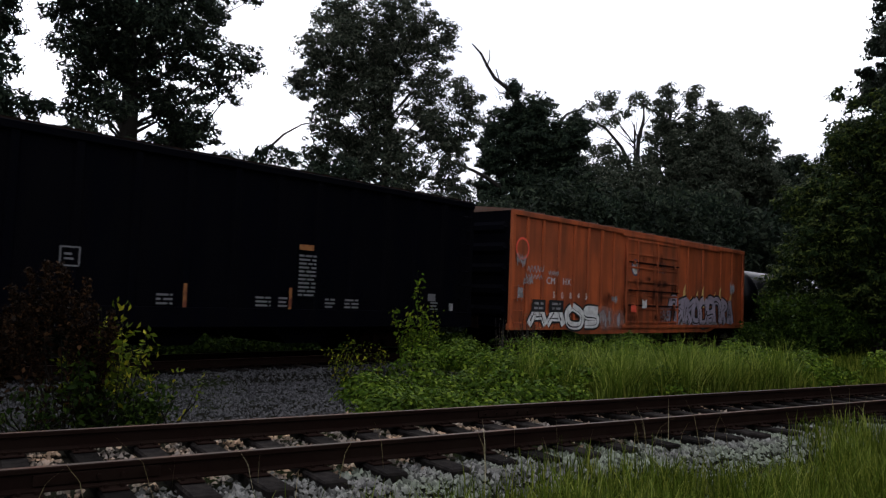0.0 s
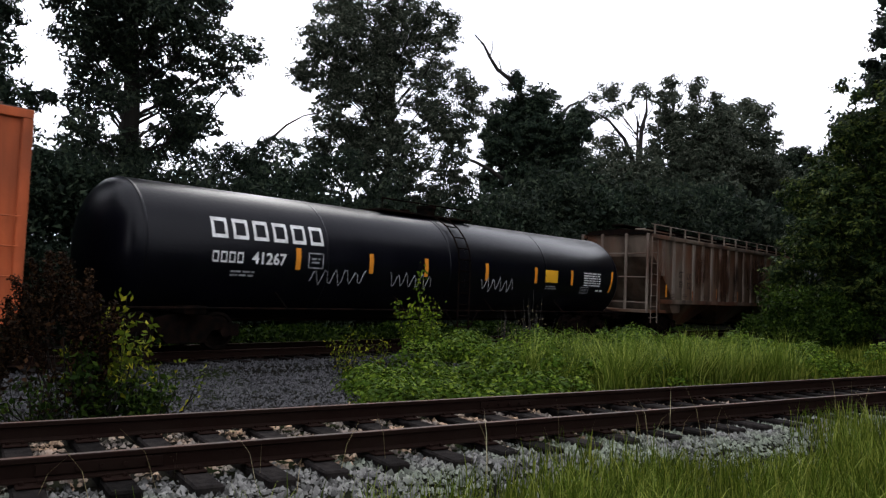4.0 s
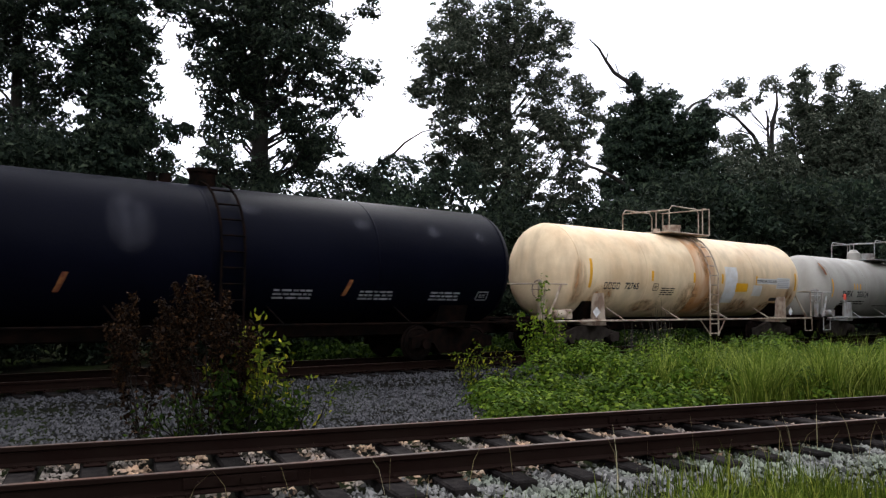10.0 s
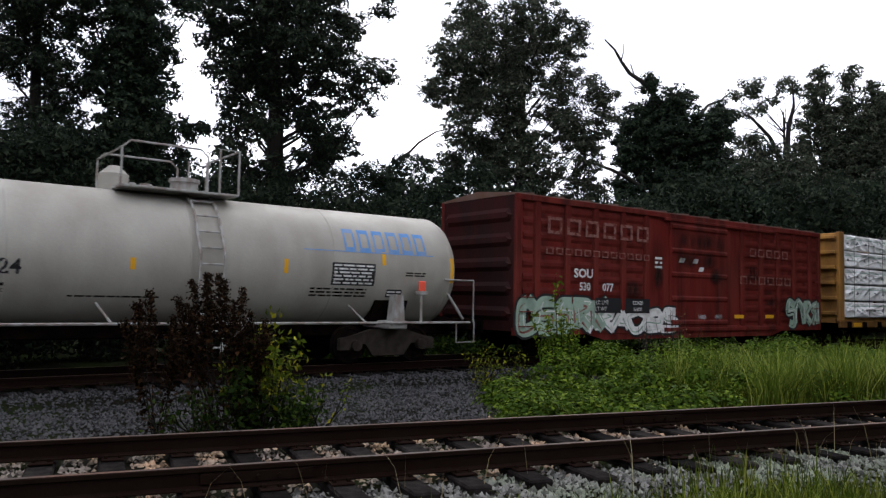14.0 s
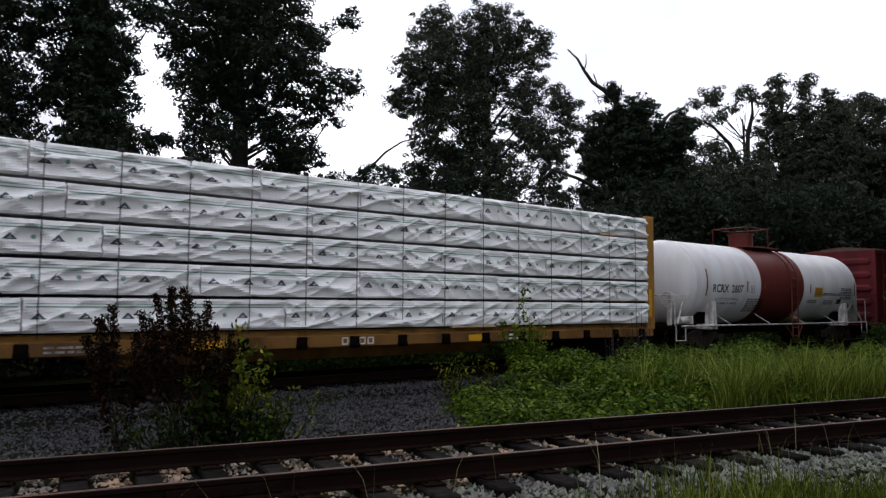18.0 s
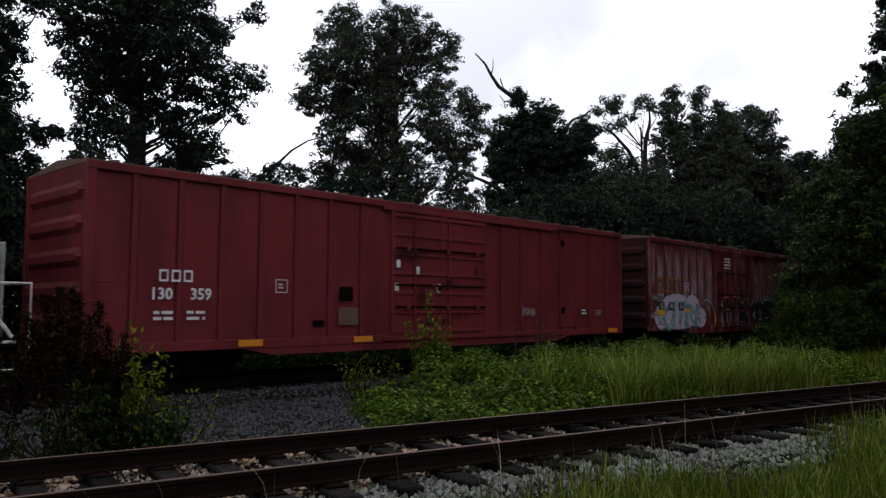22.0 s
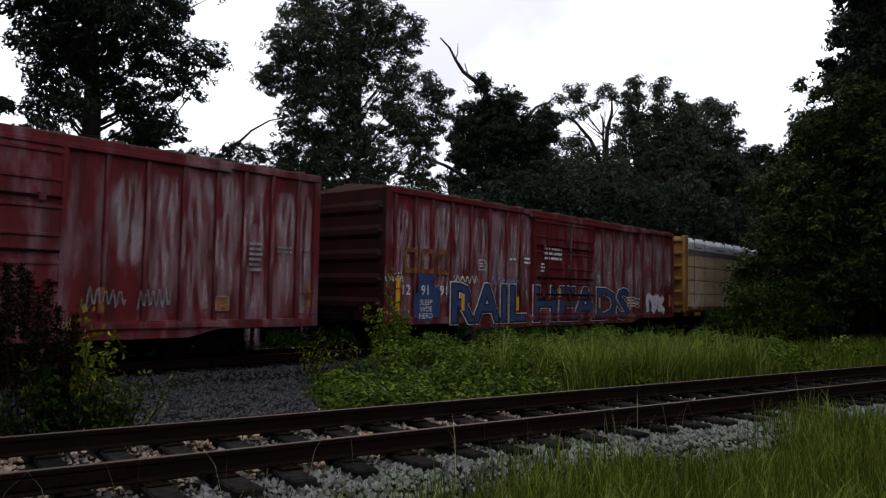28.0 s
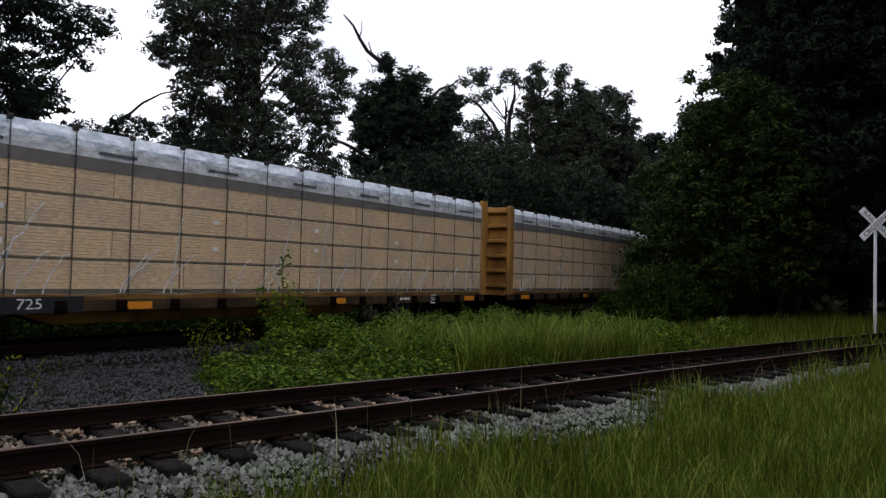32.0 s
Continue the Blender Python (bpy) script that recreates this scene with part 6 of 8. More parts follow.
graffiti(car_h, -5.6, -1.1, 0.66, 1.35, 6, W, B, M["mark_mint"], 12, "white graffiti with black outline", fat=0.44)
graffiti(car_h, 5.4, 7.6, 0.75, 1.75, 4, M["mark_mint"], B, B, 14, "pale green bubble graffiti", fat=0.5, tips=1.0)
panel(car_h, -4.3, 1.42, 1.1, 0.42, Y - 0.014, B, name="stencil_panel")
for word, x, z in (("LD LMT", -4.55, 1.5), ("LT WT", -4.6, 1.32), ("153400", -3.0, 1.5), ("66600", -3.0, 1.32)):
    lettering(car_h, word, 0.16, x, z, Y - 0.018, W, name="word")
panel(car_h, -3.0, 1.42, 1.1, 0.42, Y - 0.014, B, name="stencil_panel")
for x in (2.3, 4.2):
    panel(car_h, x, 1.12, 0.55, 0.12, Y, M["mark_yellow"], name="reflector")
for x, z in ((-0.9, 2.85), (-0.2, 2.85), (0.1, 2.6)):
    panel(car_h, x, z, 0.25, 0.14, -1.638, W, name="torn_paper", lean=0.5)
for k, (x, z, w) in enumerate(((-0.6, 3.5, 0.9), (0.3, 3.5, 1.0), (1.1, 3.45, 0.7), (-0.6, 2.9, 1.1), (0.9, 2.4, 0.8), (0.5, 2.9, 1.0), (-3.2, 1.9, 0.9), (4.6, 1.6, 1.3), (3.1, 2.6, 0.8))):
    panel(car_h, x, z, w, 0.6, -1.64 - 0.001 * k, M["soot"], name="dark_stain")
for x, s in ((0.2, 3), (1.1, 4)):
    scrawl(car_h, x, 1.1, 0.4, 0.2, M["mark_dim"], s)

# wrapped lumber car
for x in (-9.8, -3.4, 3.74):
    panel(car_i, x, 0.8, 0.7, 0.16, -1.562, M["mark_yellow"], name="reflector")
marks(car_i, 0.1, 0.81, 0.9, 0.16, 4, -1.562, W)
panel(car_i, 5.0, 0.8, 0.5, 0.26, -1.562, B, name="placard")
bars(car_i, 5.0, 0.8, 0.4, 0.2, 2, -1.568, W, seed=24)
bars(car_i, -5.8, 0.8, 0.9, 0.16, 2, -1.562, M["mark_dim"], seed=25)
panel(car_i, 11.02, 1.7, 0.14, 0.9, -1.58, M["mark_yellow"], name="reflector")

# white tank car
wj = (1.5, 2.47)
lettering(car_j, "RCRX", 0.4, -4.85, 2.24, 0, B, wj, "car_mark", bold=0.008)
lettering(car_j, "2607", 0.4, -3.72, 2.24, 0, B, wj, "car_number", bold=0.008)
lettering(car_j, "LD LMT 217600 LB 98700 KG", 0.13, -4.3, 1.88, 0, B, wj, "word", wide=0.95)
lettering(car_j, "LT WT 88400 LB 31000 KG", 0.13, -4.3, 1.73, 0, B, wj, "word")
for x, z, h in ((-5.74, 2.45, 0.95), (-3.03, 2.36, 0.4), (-1.75, 2.36, 0.4), (1.98, 2.36, 0.36), (6.2, 2.4, 0.6)):
    panel(car_j, x, z, 0.09, h, 0, M["mark_ochre"], wj, "reflector")
hollow(car_j, -2.65, 2.26, 0.24, 0.24, B, wj, 0.018)
bars(car_j, -2.3, 1.68, 1.2, 0.5, 7, 0, M["under"], wj, 26)
panel(car_j, 2.72, 2.23, 0.7, 0.4, 0, M["mark_yellow"], wj, "placard")
bars(car_j, 2.72, 2.25, 0.6, 0.3, 4, 0, B, (1.504, 2.47), 27)
lettering(car_j, "HYDROCHLORIC ACID", 0.16, 3.95, 2.15, 0, B, wj, "cargo_word", bold=0.006)
bars(car_j, 5.35, 2.2, 1.1, 0.5, 7, 0, M["under"], wj, 28)
part("head_shield", Geo().cham(7.1, 7.17, -1.2, 1.2, 0.98, 2.7, 0.02), M["galv"], car_j, "flat grey end shield")
panel(car_j, 4.8, 1.86, 0.42, 0.22, 0, B, wj, "placard")
bars(car_j, 2.3, 1.85, 0.9, 0.14, 2, 0, M["under"], wj, 29)
bars(car_j, 3.8, 1.82, 0.9, 0.2, 3, 0, M["under"], wj, 30)
part("placard", Geo().add([(5.6, -1.4, 1.5), (5.78, -1.4, 1.68), (5.6, -1.4, 1.86), (5.42, -1.4, 1.68)], [(0, 1, 2, 3)]), B, car_j, "diamond placard")

# maroon box car
marks(car_k, -7.75, 2.19, 0.78, 0.24, 3, Y, W)
lettering(car_k, "130", 0.32, -8.05, 1.82, Y, W, name="car_number", bold=0.008)
lettering(car_k, "359", 0.32, -7.2, 1.82, Y, W, name="car_number", bold=0.008)
bars(car_k, -8.0, 1.4, 0.4, 0.24, 2, Y, W, seed=31)
bars(car_k, -7.3, 1.4, 0.4, 0.24, 2, Y, W, seed=32)
hollow(car_k, -5.24, 2.04, 0.3, 0.28, W, None, 0.02)
panel(car_k, -3.38, 1.9, 0.42, 0.34, Y, M["under"], name="dark_plate")
panel(car_k, -3.3, 1.36, 0.62, 0.42, Y, M["roof"], name="dark_plate")
panel(car_k, -4.2, 1.2, 0.34, 0.14, Y, M["under"], name="vent_slot")
panel(car_k, 7.0, 1.45, 0.4, 0.26, Y, B, name="placard")
bars(car_k, 7.0, 1.45, 0.32, 0.2, 2, Y - 0.005, W, seed=33)
bars(car_k, 7.9, 1.42, 0.4, 0.2, 3, Y, M["mark_dim"], seed=34)
for x in (-6.0, -2.82, 8.85):
    panel(car_k, x, 0.8, 0.6, 0.14, Y, M["mark_orange"], name="reflector")
disc(car_k, -0.12, 2.1, 0.12, W, M["mark_black"])
for x, z in ((-1.7, 2.7), (-1.75, 2.1), (-1.0, 2.55)):
    panel(car_k, x, z, 0.14, 0.2, -1.64, W, name="torn_paper")
for x, z, w, h in ((-0.9, 1.75, 0.3, 0.7), (-1.4, 2.95, 0.9, 0.06), (0.6, 1.35, 0.8, 0.07), (0.2, 2.25, 0.5, 0.1), (-0.3, 1.2, 1.1, 0.05), (1.3, 2.6, 0.1, 0.5)):
    panel(car_k, x, z, w * 1.5, max(0.3, h), -1.69, M["soot"], name="rust_patch")
scrawl(car_k, 3.9, 1.45, 0.7, 0.35, M["mark_dim"], 5)
part("side_hatch", Geo().cham(5.62, 6.5, -1.59, -1.545, 0.95, 3.75, 0.02), M["box_maroon"], car_k, "flush side panel with latches")
for z in (3.7, 1.5):
    part("latch", Geo().cham(5.65, 5.85, -1.63, -1.585, z - 0.1, z + 0.1, 0.02), M["under"], car_k)

# faded red box cars
def close_stencil(car, x, z):
    bars(car, x, z, 0.7, 0.55, 4, -1.638, W, seed=35)
    disc(car, x + 0.7, z - 1.15, 0.09, W, M["mark_black"])


def chalked(car, posts, zt, seed):
    """Paint gone chalky in long patches beside the posts, most of all high up."""
    rnd = random.Random(seed)
    k = 0
    for a, b in zip(posts, posts[1:]):
        if b - a > 1.5:
            continue
        for i in range(3):
            h = rnd.uniform(1.0, 2.4)
            w = (b - a - 0.13) * (rnd.uniform(0.75, 1.0) if i else 0.98)
            x = a + 0.065 + w / 2 + rnd.choice((0.0, 1.0)) * (b - a - 0.13 - w)
            panel(car, x, zt - h / 2 - rnd.uniform(0.0, 0.5) - (1.2 if i > 1 else 0), w, h, -1.543 - 0.0012 * (k % 3), M["chalk"], name="faded_patch")
            k += 1
        panel(car, a, zt - 1.2 - rnd.uniform(0, 0.6), 0.09, rnd.uniform(1.2, 2.4), -1.592, M["chalk"], name="faded_patch")


SHORT_POSTS = [-7.6, -7.18, -6.44, -5.81, -4.95, -4.29, -3.53, -2.85, -2.0, 2.57, 3.4, 4.2, 5.0, 5.7, 6.45, 7.2, 7.7]
chalked(car_l, SHORT_POSTS, 4.15, 2)
chalked(car_m, SHORT_POSTS, 4.15, 3)
chalked(car_n, [-9.1, -8.05, -7.34, -6.44, -5.52, -4.59, -3.67, -2.86, -2.2, 2.0, 2.7, 3.58, 4.52, 5.34, 6.21, 7.12, 8.2, 9.1], 4.25, 4)
marks(car_l, -6.2, 2.5, 2.2, 0.62, 3, Y - 0.02, M["mark_ochre"])
for k, (x, z, w, h) in enumerate(((-6.9, 1.25, 1.2, 1.05), (-5.6, 1.75, 2.6, 0.9), (-4.2, 1.5, 1.6, 1.4), (-3.4, 1.2, 1.1, 0.9), (-5.4, 1.2, 3.6, 1.0))):
    panel(car_l, x, z, w, h, Y - 0.001 * k, M["mark_halo"], name="spray_cloud")
graffiti(car_l, -7.2, -3.4, 0.7, 1.9, 6, M["mark_teal"], B, M["mark_lilac"], 21, "teal graffiti with dark outline on a lilac cloud", fat=0.36, tips=1.0)
for k, d in enumerate(("15", "40", "15")):
    panel(car_l, -6.9 + k * 0.85, 1.66, 0.5, 0.34, Y - 0.013, B, name="stencil_panel")
    lettering(car_l, d, 0.3, -6.9 + k * 0.85, 1.66, Y - 0.016, W, name="car_number")
loop = Geo()
ribbon(loop, curve([(-3.4, 1.6), (-2.9, 1.95), (-2.35, 1.8), (-2.0, 1.3), (-2.05, 0.75)]), 0.06, Y - 0.016, 0)
part("spray_line", loop, M["mark_dim"], car_l, "looping pale spray line")
graffiti(car_l, -1.0, 5.4, 0.62, 2.05, 7, M["mark_black"], M["mark_pale"], B, 25, "black letters with pale outline", rim=0.1, fat=0.52)
for x, z, w, h in ((-6.93, 1.42, 0.6, 0.2), (-4.64, 1.48, 0.5, 0.16), (-2.0, 1.17, 0.1, 0.45), (6.7, 1.15, 0.3, 0.22)):
    panel(car_l, x, z, w, h, Y - 0.017, M["mark_yellow"], name="reflector")
close_stencil(car_l, -0.67, 3.61)
hollow(car_l, -4.62, 2.46, 0.3, 0.3, W, None, 0.02)
bars(car_l, 5.9, 2.2, 0.3, 0.9, 8, Y, M["mark_dim"], seed=36)
for x, z, s in ((-7.4, 2.0, 1), (-7.5, 1.3, 2), (-6.9, 2.15, 3)):
    scrawl(car_l, x, z, 0.5, 0.3, M["mark_dim"], s)
marks(car_m, -6.1, 2.36, 2.1, 0.66, 3, Y, M["mark_ochre"])
close_stencil(car_m, -0.69, 3.57)
for x, z, w, h in ((-0.4, 1.45, 0.1, 0.4), (2.52, 1.3, 0.12, 0.5), (5.17, 1.23, 0.3, 0.3), (7.55, 1.45, 0.12, 0.6), (-6.9, 1.5, 0.12, 0.5)):
    panel(car_m, x, z, w, h, Y, M["mark_ochre"], name="reflector")
bars(car_m, 6.0, 2.3, 0.35, 0.7, 6, Y, M["mark_dim"], seed=37)
bars(car_m, 6.8, 2.5, 0.4, 0.2, 2, Y, M["mark_dim"], seed=38)
hollow(car_m, 5.17, 1.25, 0.32, 0.3, M["mark_dim"], None, 0.02)
hollow(car_m, -4.6, 2.4, 0.3, 0.3, W, None, 0.02)
panel(car_m, -0.2, 1.9, 0.22, 0.3, -1.637, W, name="torn_paper")
for x, w, s in ((-1.0, 1.0, 4), (2.6, 0.8, 5), (3.6, 0.7, 6)):
    scrawl(car_m, x, 1.35, w, 0.5, M["mark_dim"], s)

marks(car_n, -7.55, 2.45, 2.1, 0.7, 3, Y, M["mark_ochre"])
for x, z, w, h in ((-7.62, 1.42, 0.62, 1.3), (-7.95, 1.2, 0.3, 0.7), (-7.2, 1.3, 0.4, 0.85)):
    panel(car_n, x, z, w, h, Y, M["mark_navy"], name="spray_patch", label="blue sprayed patch")
for k, d in enumerate(("12", "91", "91")):
    lettering(car_n, d, 0.4, -8.45 + k * 0.82, 1.62, Y, W, name="car_number", lift=0.008)
for word, x, wd in (("RAIL", -4.6, 1.22), ("HEADS", 1.3, 1.42)):
    lettering(car_n, word, 1.6, x - 0.02, 1.2, Y, W, name="graffiti", wide=wd, bold=0.10, lift=0.004, label="white outline of painted letters")
    lettering(car_n, word, 1.6, x - 0.005, 1.195, Y, B, name="graffiti", wide=wd, bold=0.078, lift=0.007, label="black inner outline of painted letters")
    lettering(car_n, word, 1.6, x - 0.02, 1.2, Y, M["mark_navy"], name="graffiti", wide=wd, bold=0.02, lift=0.011, label="blue painted letters")
for k, word in enumerate(("SLEEP", "WOE", "HERO")):
    lettering(car_n, word, 0.22, -7.6, 1.28 - 0.19 * k, Y, W, name="graffiti", lift=0.012)
bars(car_n, 5.0, 1.35, 0.7, 0.45, 4, Y - 0.014, W, seed=41)
graffiti(car_n, 6.5, 8.2, 0.85, 1.65, 3, W, M["mark_lilac"], M["mark_lilac"], 31, "white spray tag")
for x, z, w, h in ((-8.77, 1.5, 0.16, 0.9), (-5.95, 1.3, 0.14, 0.5), (-3.1, 1.26, 0.14, 0.45), (-0.5, 1.6, 0.12, 0.4), (2.36, 1.3, 0.12, 0.4), (4.93, 1.22, 0.12, 0.4), (8.7, 1.4, 0.12, 0.5)):
    panel(car_n, x, z, w, h, Y - 0.014, M["mark_yellow"], name="reflector")
bars(car_n, -2.55, 2.69, 0.35, 0.25, 2, Y, W, seed=42)
bars(car_n, -3.38, 2.7, 0.35, 0.12, 1, Y, W, seed=43)
bars(car_n, -1.0, 3.0, 1.1, 0.5, 3, -1.638, W, seed=44)
bars(car_n, -1.65, 2.5, 0.25, 0.35, 3, -1.638, W, seed=45)
disc(car_n, 0.2, 2.55, 0.1, W, B)
hollow(car_n, -5.03, 2.45, 0.3, 0.3, W, None, 0.02)
hollow(car_n, 5.6, 1.3, 0.4, 0.34, W, None, 0.025)
for x, z, w, s in ((-5.8, 2.0, 1.2, 7), (-3.7, 1.95, 1.4, 8), (-8.9, 1.95, 0.7, 9)):
    scrawl(car_n, x, z, w, 0.3, M["mark_blue"] if s == 8 else W, s)

# film-covered lumber cars
panel(car_o, -6.95, 0.84, 4.2, 0.32, -1.563, B, name="stencil_panel")
for word, x in (("TTZX", -8.35), ("864", -7.0), ("725", -5.95)):
    lettering(car_o, word, 0.29, x, 0.85, -1.57, W, name="car_mark", wide=1.2)
for cr in (car_o, car_p):
    for x in (-9.9, -3.6, 2.9, 10.2):
        panel(cr, x, 0.8, 0.7, 0.16, -1.562, M["mark_orange"], name="reflector")
    hollow(cr, 7.8, 0.8, 0.34, 0.26, W, None, 0.03)
    bars(cr, 6.2, 0.82, 0.6, 0.16, 1, -1.563, W, seed=46)
    for k, (x, z) in enumerate(((-6.6, 2.7), (-6.6, 2.05), (-6.6, 1.45), (-1.6, 2.72), (-1.6, 2.1), (1.9, 2.75), (1.9, 2.2), (5.6, 2.6), (5.6, 2.0))):
        panel(cr, x, z, 0.16, 0.1, -1.599, M["patch_white"], name="pack_tag")

# ---------------------------------------------------------------- trees and plants
def leaf_mesh(name, pos, size, material, up=0.3, slim=0.5, facing=None, tri=False):
    """Leaves at the given places: bent diamonds turned at random, or lying roughly across the given facings."""
    n = len(pos)
    u = RNG.normal(size=(n, 3))
    if facing is None:
        u[:, 2] -= up * 0.6
        u /= np.linalg.norm(u, axis=1)[:, None]
        w = np.cross(u, RNG.normal(size=(n, 3)))
    else:
        f = facing + RNG.normal(size=(n, 3)) * 0.42
        w = np.cross(f, u)
        w /= np.linalg.norm(w, axis=1)[:, None]
        u = np.cross(w, f)
        u /= np.linalg.norm(u, axis=1)[:, None]
    w /= np.linalg.norm(w, axis=1)[:, None]
    s = (size * RNG.uniform(0.6, 1.35, n))[:, None]
    if tri:
        v = np.stack([pos - u * s - w * s * slim * 0.9, pos - u * s * 0.6 + w * s * slim * 1.1, pos + u * s * 1.15], 1).reshape(-1, 3)
        return raw_mesh(name, v, np.arange(3 * n).reshape(-1, 3), material, 3)
    nrm = np.cross(u, w) * s * 0.25
    v = np.stack([pos - u * s, pos + w * s * slim + nrm, pos + u * s, pos - w * s * slim + nrm], 1).reshape(-1, 3)
    return raw_mesh(name, v, np.arange(4 * n).reshape(-1, 4), material)


def clump_points(centres, radii, each):
    """Leaf places along twigs that spread from the clump centres."""
    out = []
    for c, r in zip(centres, radii):
        r *= 1.05
        n = max(6, int(each * (r ** 2)))
        k = max(3, int(5 + 5 * r))
        d = RNG.normal(size=(k, 3)) + np.array([0, 0, 0.15])
        d *= (RNG.uniform(0.45, 1.05, k) * r / np.linalg.norm(d, axis=1))[:, None] * np.array([1, 1, 0.72])
        i = RNG.integers(0, k, n)
        f = RNG.uniform(0.1, 1.0, n) ** 0.75
        out.append(c + d[i] * f[:, None] + RNG.normal(size=(n, 3)) * (0.15 * r))
    return np.concatenate(out)


def tree(name, label, base, top, crown, rx, n, leaf="leaf_oak", r=0.3, clump=(0.8, 1.5), size=0.17, each=240, lean=0.0, column=False, boughs=14, category="tree", full=0.55, fill=0.5):
    """A tapered trunk, boughs that reach to the crown's edge, and clumps of leaves along them. crown: lowest and highest leaf; rx: half width."""
    x, y = base
    z0 = float(height(np.array(x), np.array(y))) - 0.1
    t = thing(name, label, category, at=pose(x, y, z0))
    lo, hi = crown[0] - z0, crown[1] - z0
    th = top - z0
    g = Geo()
    steps = 5
    pts = [Vector((0, 0, 0))] + [Vector((lean * k / steps + RNG.uniform(-0.15, 0.15), RNG.uniform(-0.15, 0.15), th * k / steps)) for k in range(1, steps + 1)]
    for k in range(steps):
        g.rod(pts[k], pts[k + 1], r * (1 - 0.8 * k / steps), 10, r * (1 - 0.8 * (k + 1) / steps))
    cs, rr = [], []
    for k in range(boughs):
        f = (k + 0.5) / boughs
        z = lo + (hi - lo) * (0.04 + 0.92 * f)
        wide = rx * (RNG.uniform(0.75, 1.1) if column else max(0.3, math.sin(math.pi * (0.14 + 0.76 * f)) ** full) * RNG.uniform(0.6, 1.1))
        a = 2.39996 * k + RNG.uniform(-0.4, 0.4)
        end = Vector((lean * f + wide * math.cos(a), wide * math.sin(a), z))
        q = min(0.93, max(0.12, (z - 0.35 * wide) / max(th, 0.1)))
        i = min(steps - 1, int(q * steps))
        p = pts[i].lerp(pts[i + 1], q * steps - i)
        m = p.lerp(end, 0.5) + Vector((0, 0, RNG.uniform(-0.1, 0.12) * wide))
        b = r * 0.34 * (1 - 0.55 * f)
        g.rod(p, m, b, 6, b * 0.6).rod(m, end, b * 0.6, 5, b * 0.15)
        for j in range(max(2, n // boughs)):
            u = RNG.uniform(0.22, 1.05) if not column else RNG.uniform(0.1, 1.05)
            c = (p.lerp(m, u * 2) if u < 0.5 else m.lerp(end, u * 2 - 1)) + Vector(RNG.normal(size=3)) * (0.11 * wide)
            cs.append(tuple(c))
            rr.append(RNG.uniform(*clump) * (1.15 - 0.4 * u))
            if j % 2:
                g.rod(m.lerp(end, max(0, u * 2 - 1)), c, b * 0.25, 4, b * 0.06)
    q = RNG.uniform(0, 6.28318, 4)
    for j in range(int(n * fill)):
        f, a = RNG.uniform(0.03, 0.97), RNG.uniform(0, 6.28318)
        wide = rx * (1.0 if column else max(0.3, math.sin(math.pi * (0.14 + 0.76 * f)) ** full))
        wide *= 0.84 + 0.16 * math.sin(2 * a + 7 * f + q[0]) + 0.12 * math.sin(3 * a - 13 * f + q[1])
        w = wide * math.sqrt(RNG.uniform(0.08, 1.0))
        cs.append((lean * f + w * math.cos(a), w * math.sin(a), lo + (hi - lo) * f))
        rr.append(RNG.uniform(*clump))
    part("trunk", g, M["bark"], t, "rough dark trunk with limbs", True)
    part("crown", leaf_mesh("crown", clump_points(np.array(cs), np.array(rr), each), size * 0.97, M[leaf], slim=0.55, tri=True), M[leaf], t, "uneven leafy crown")
    return t


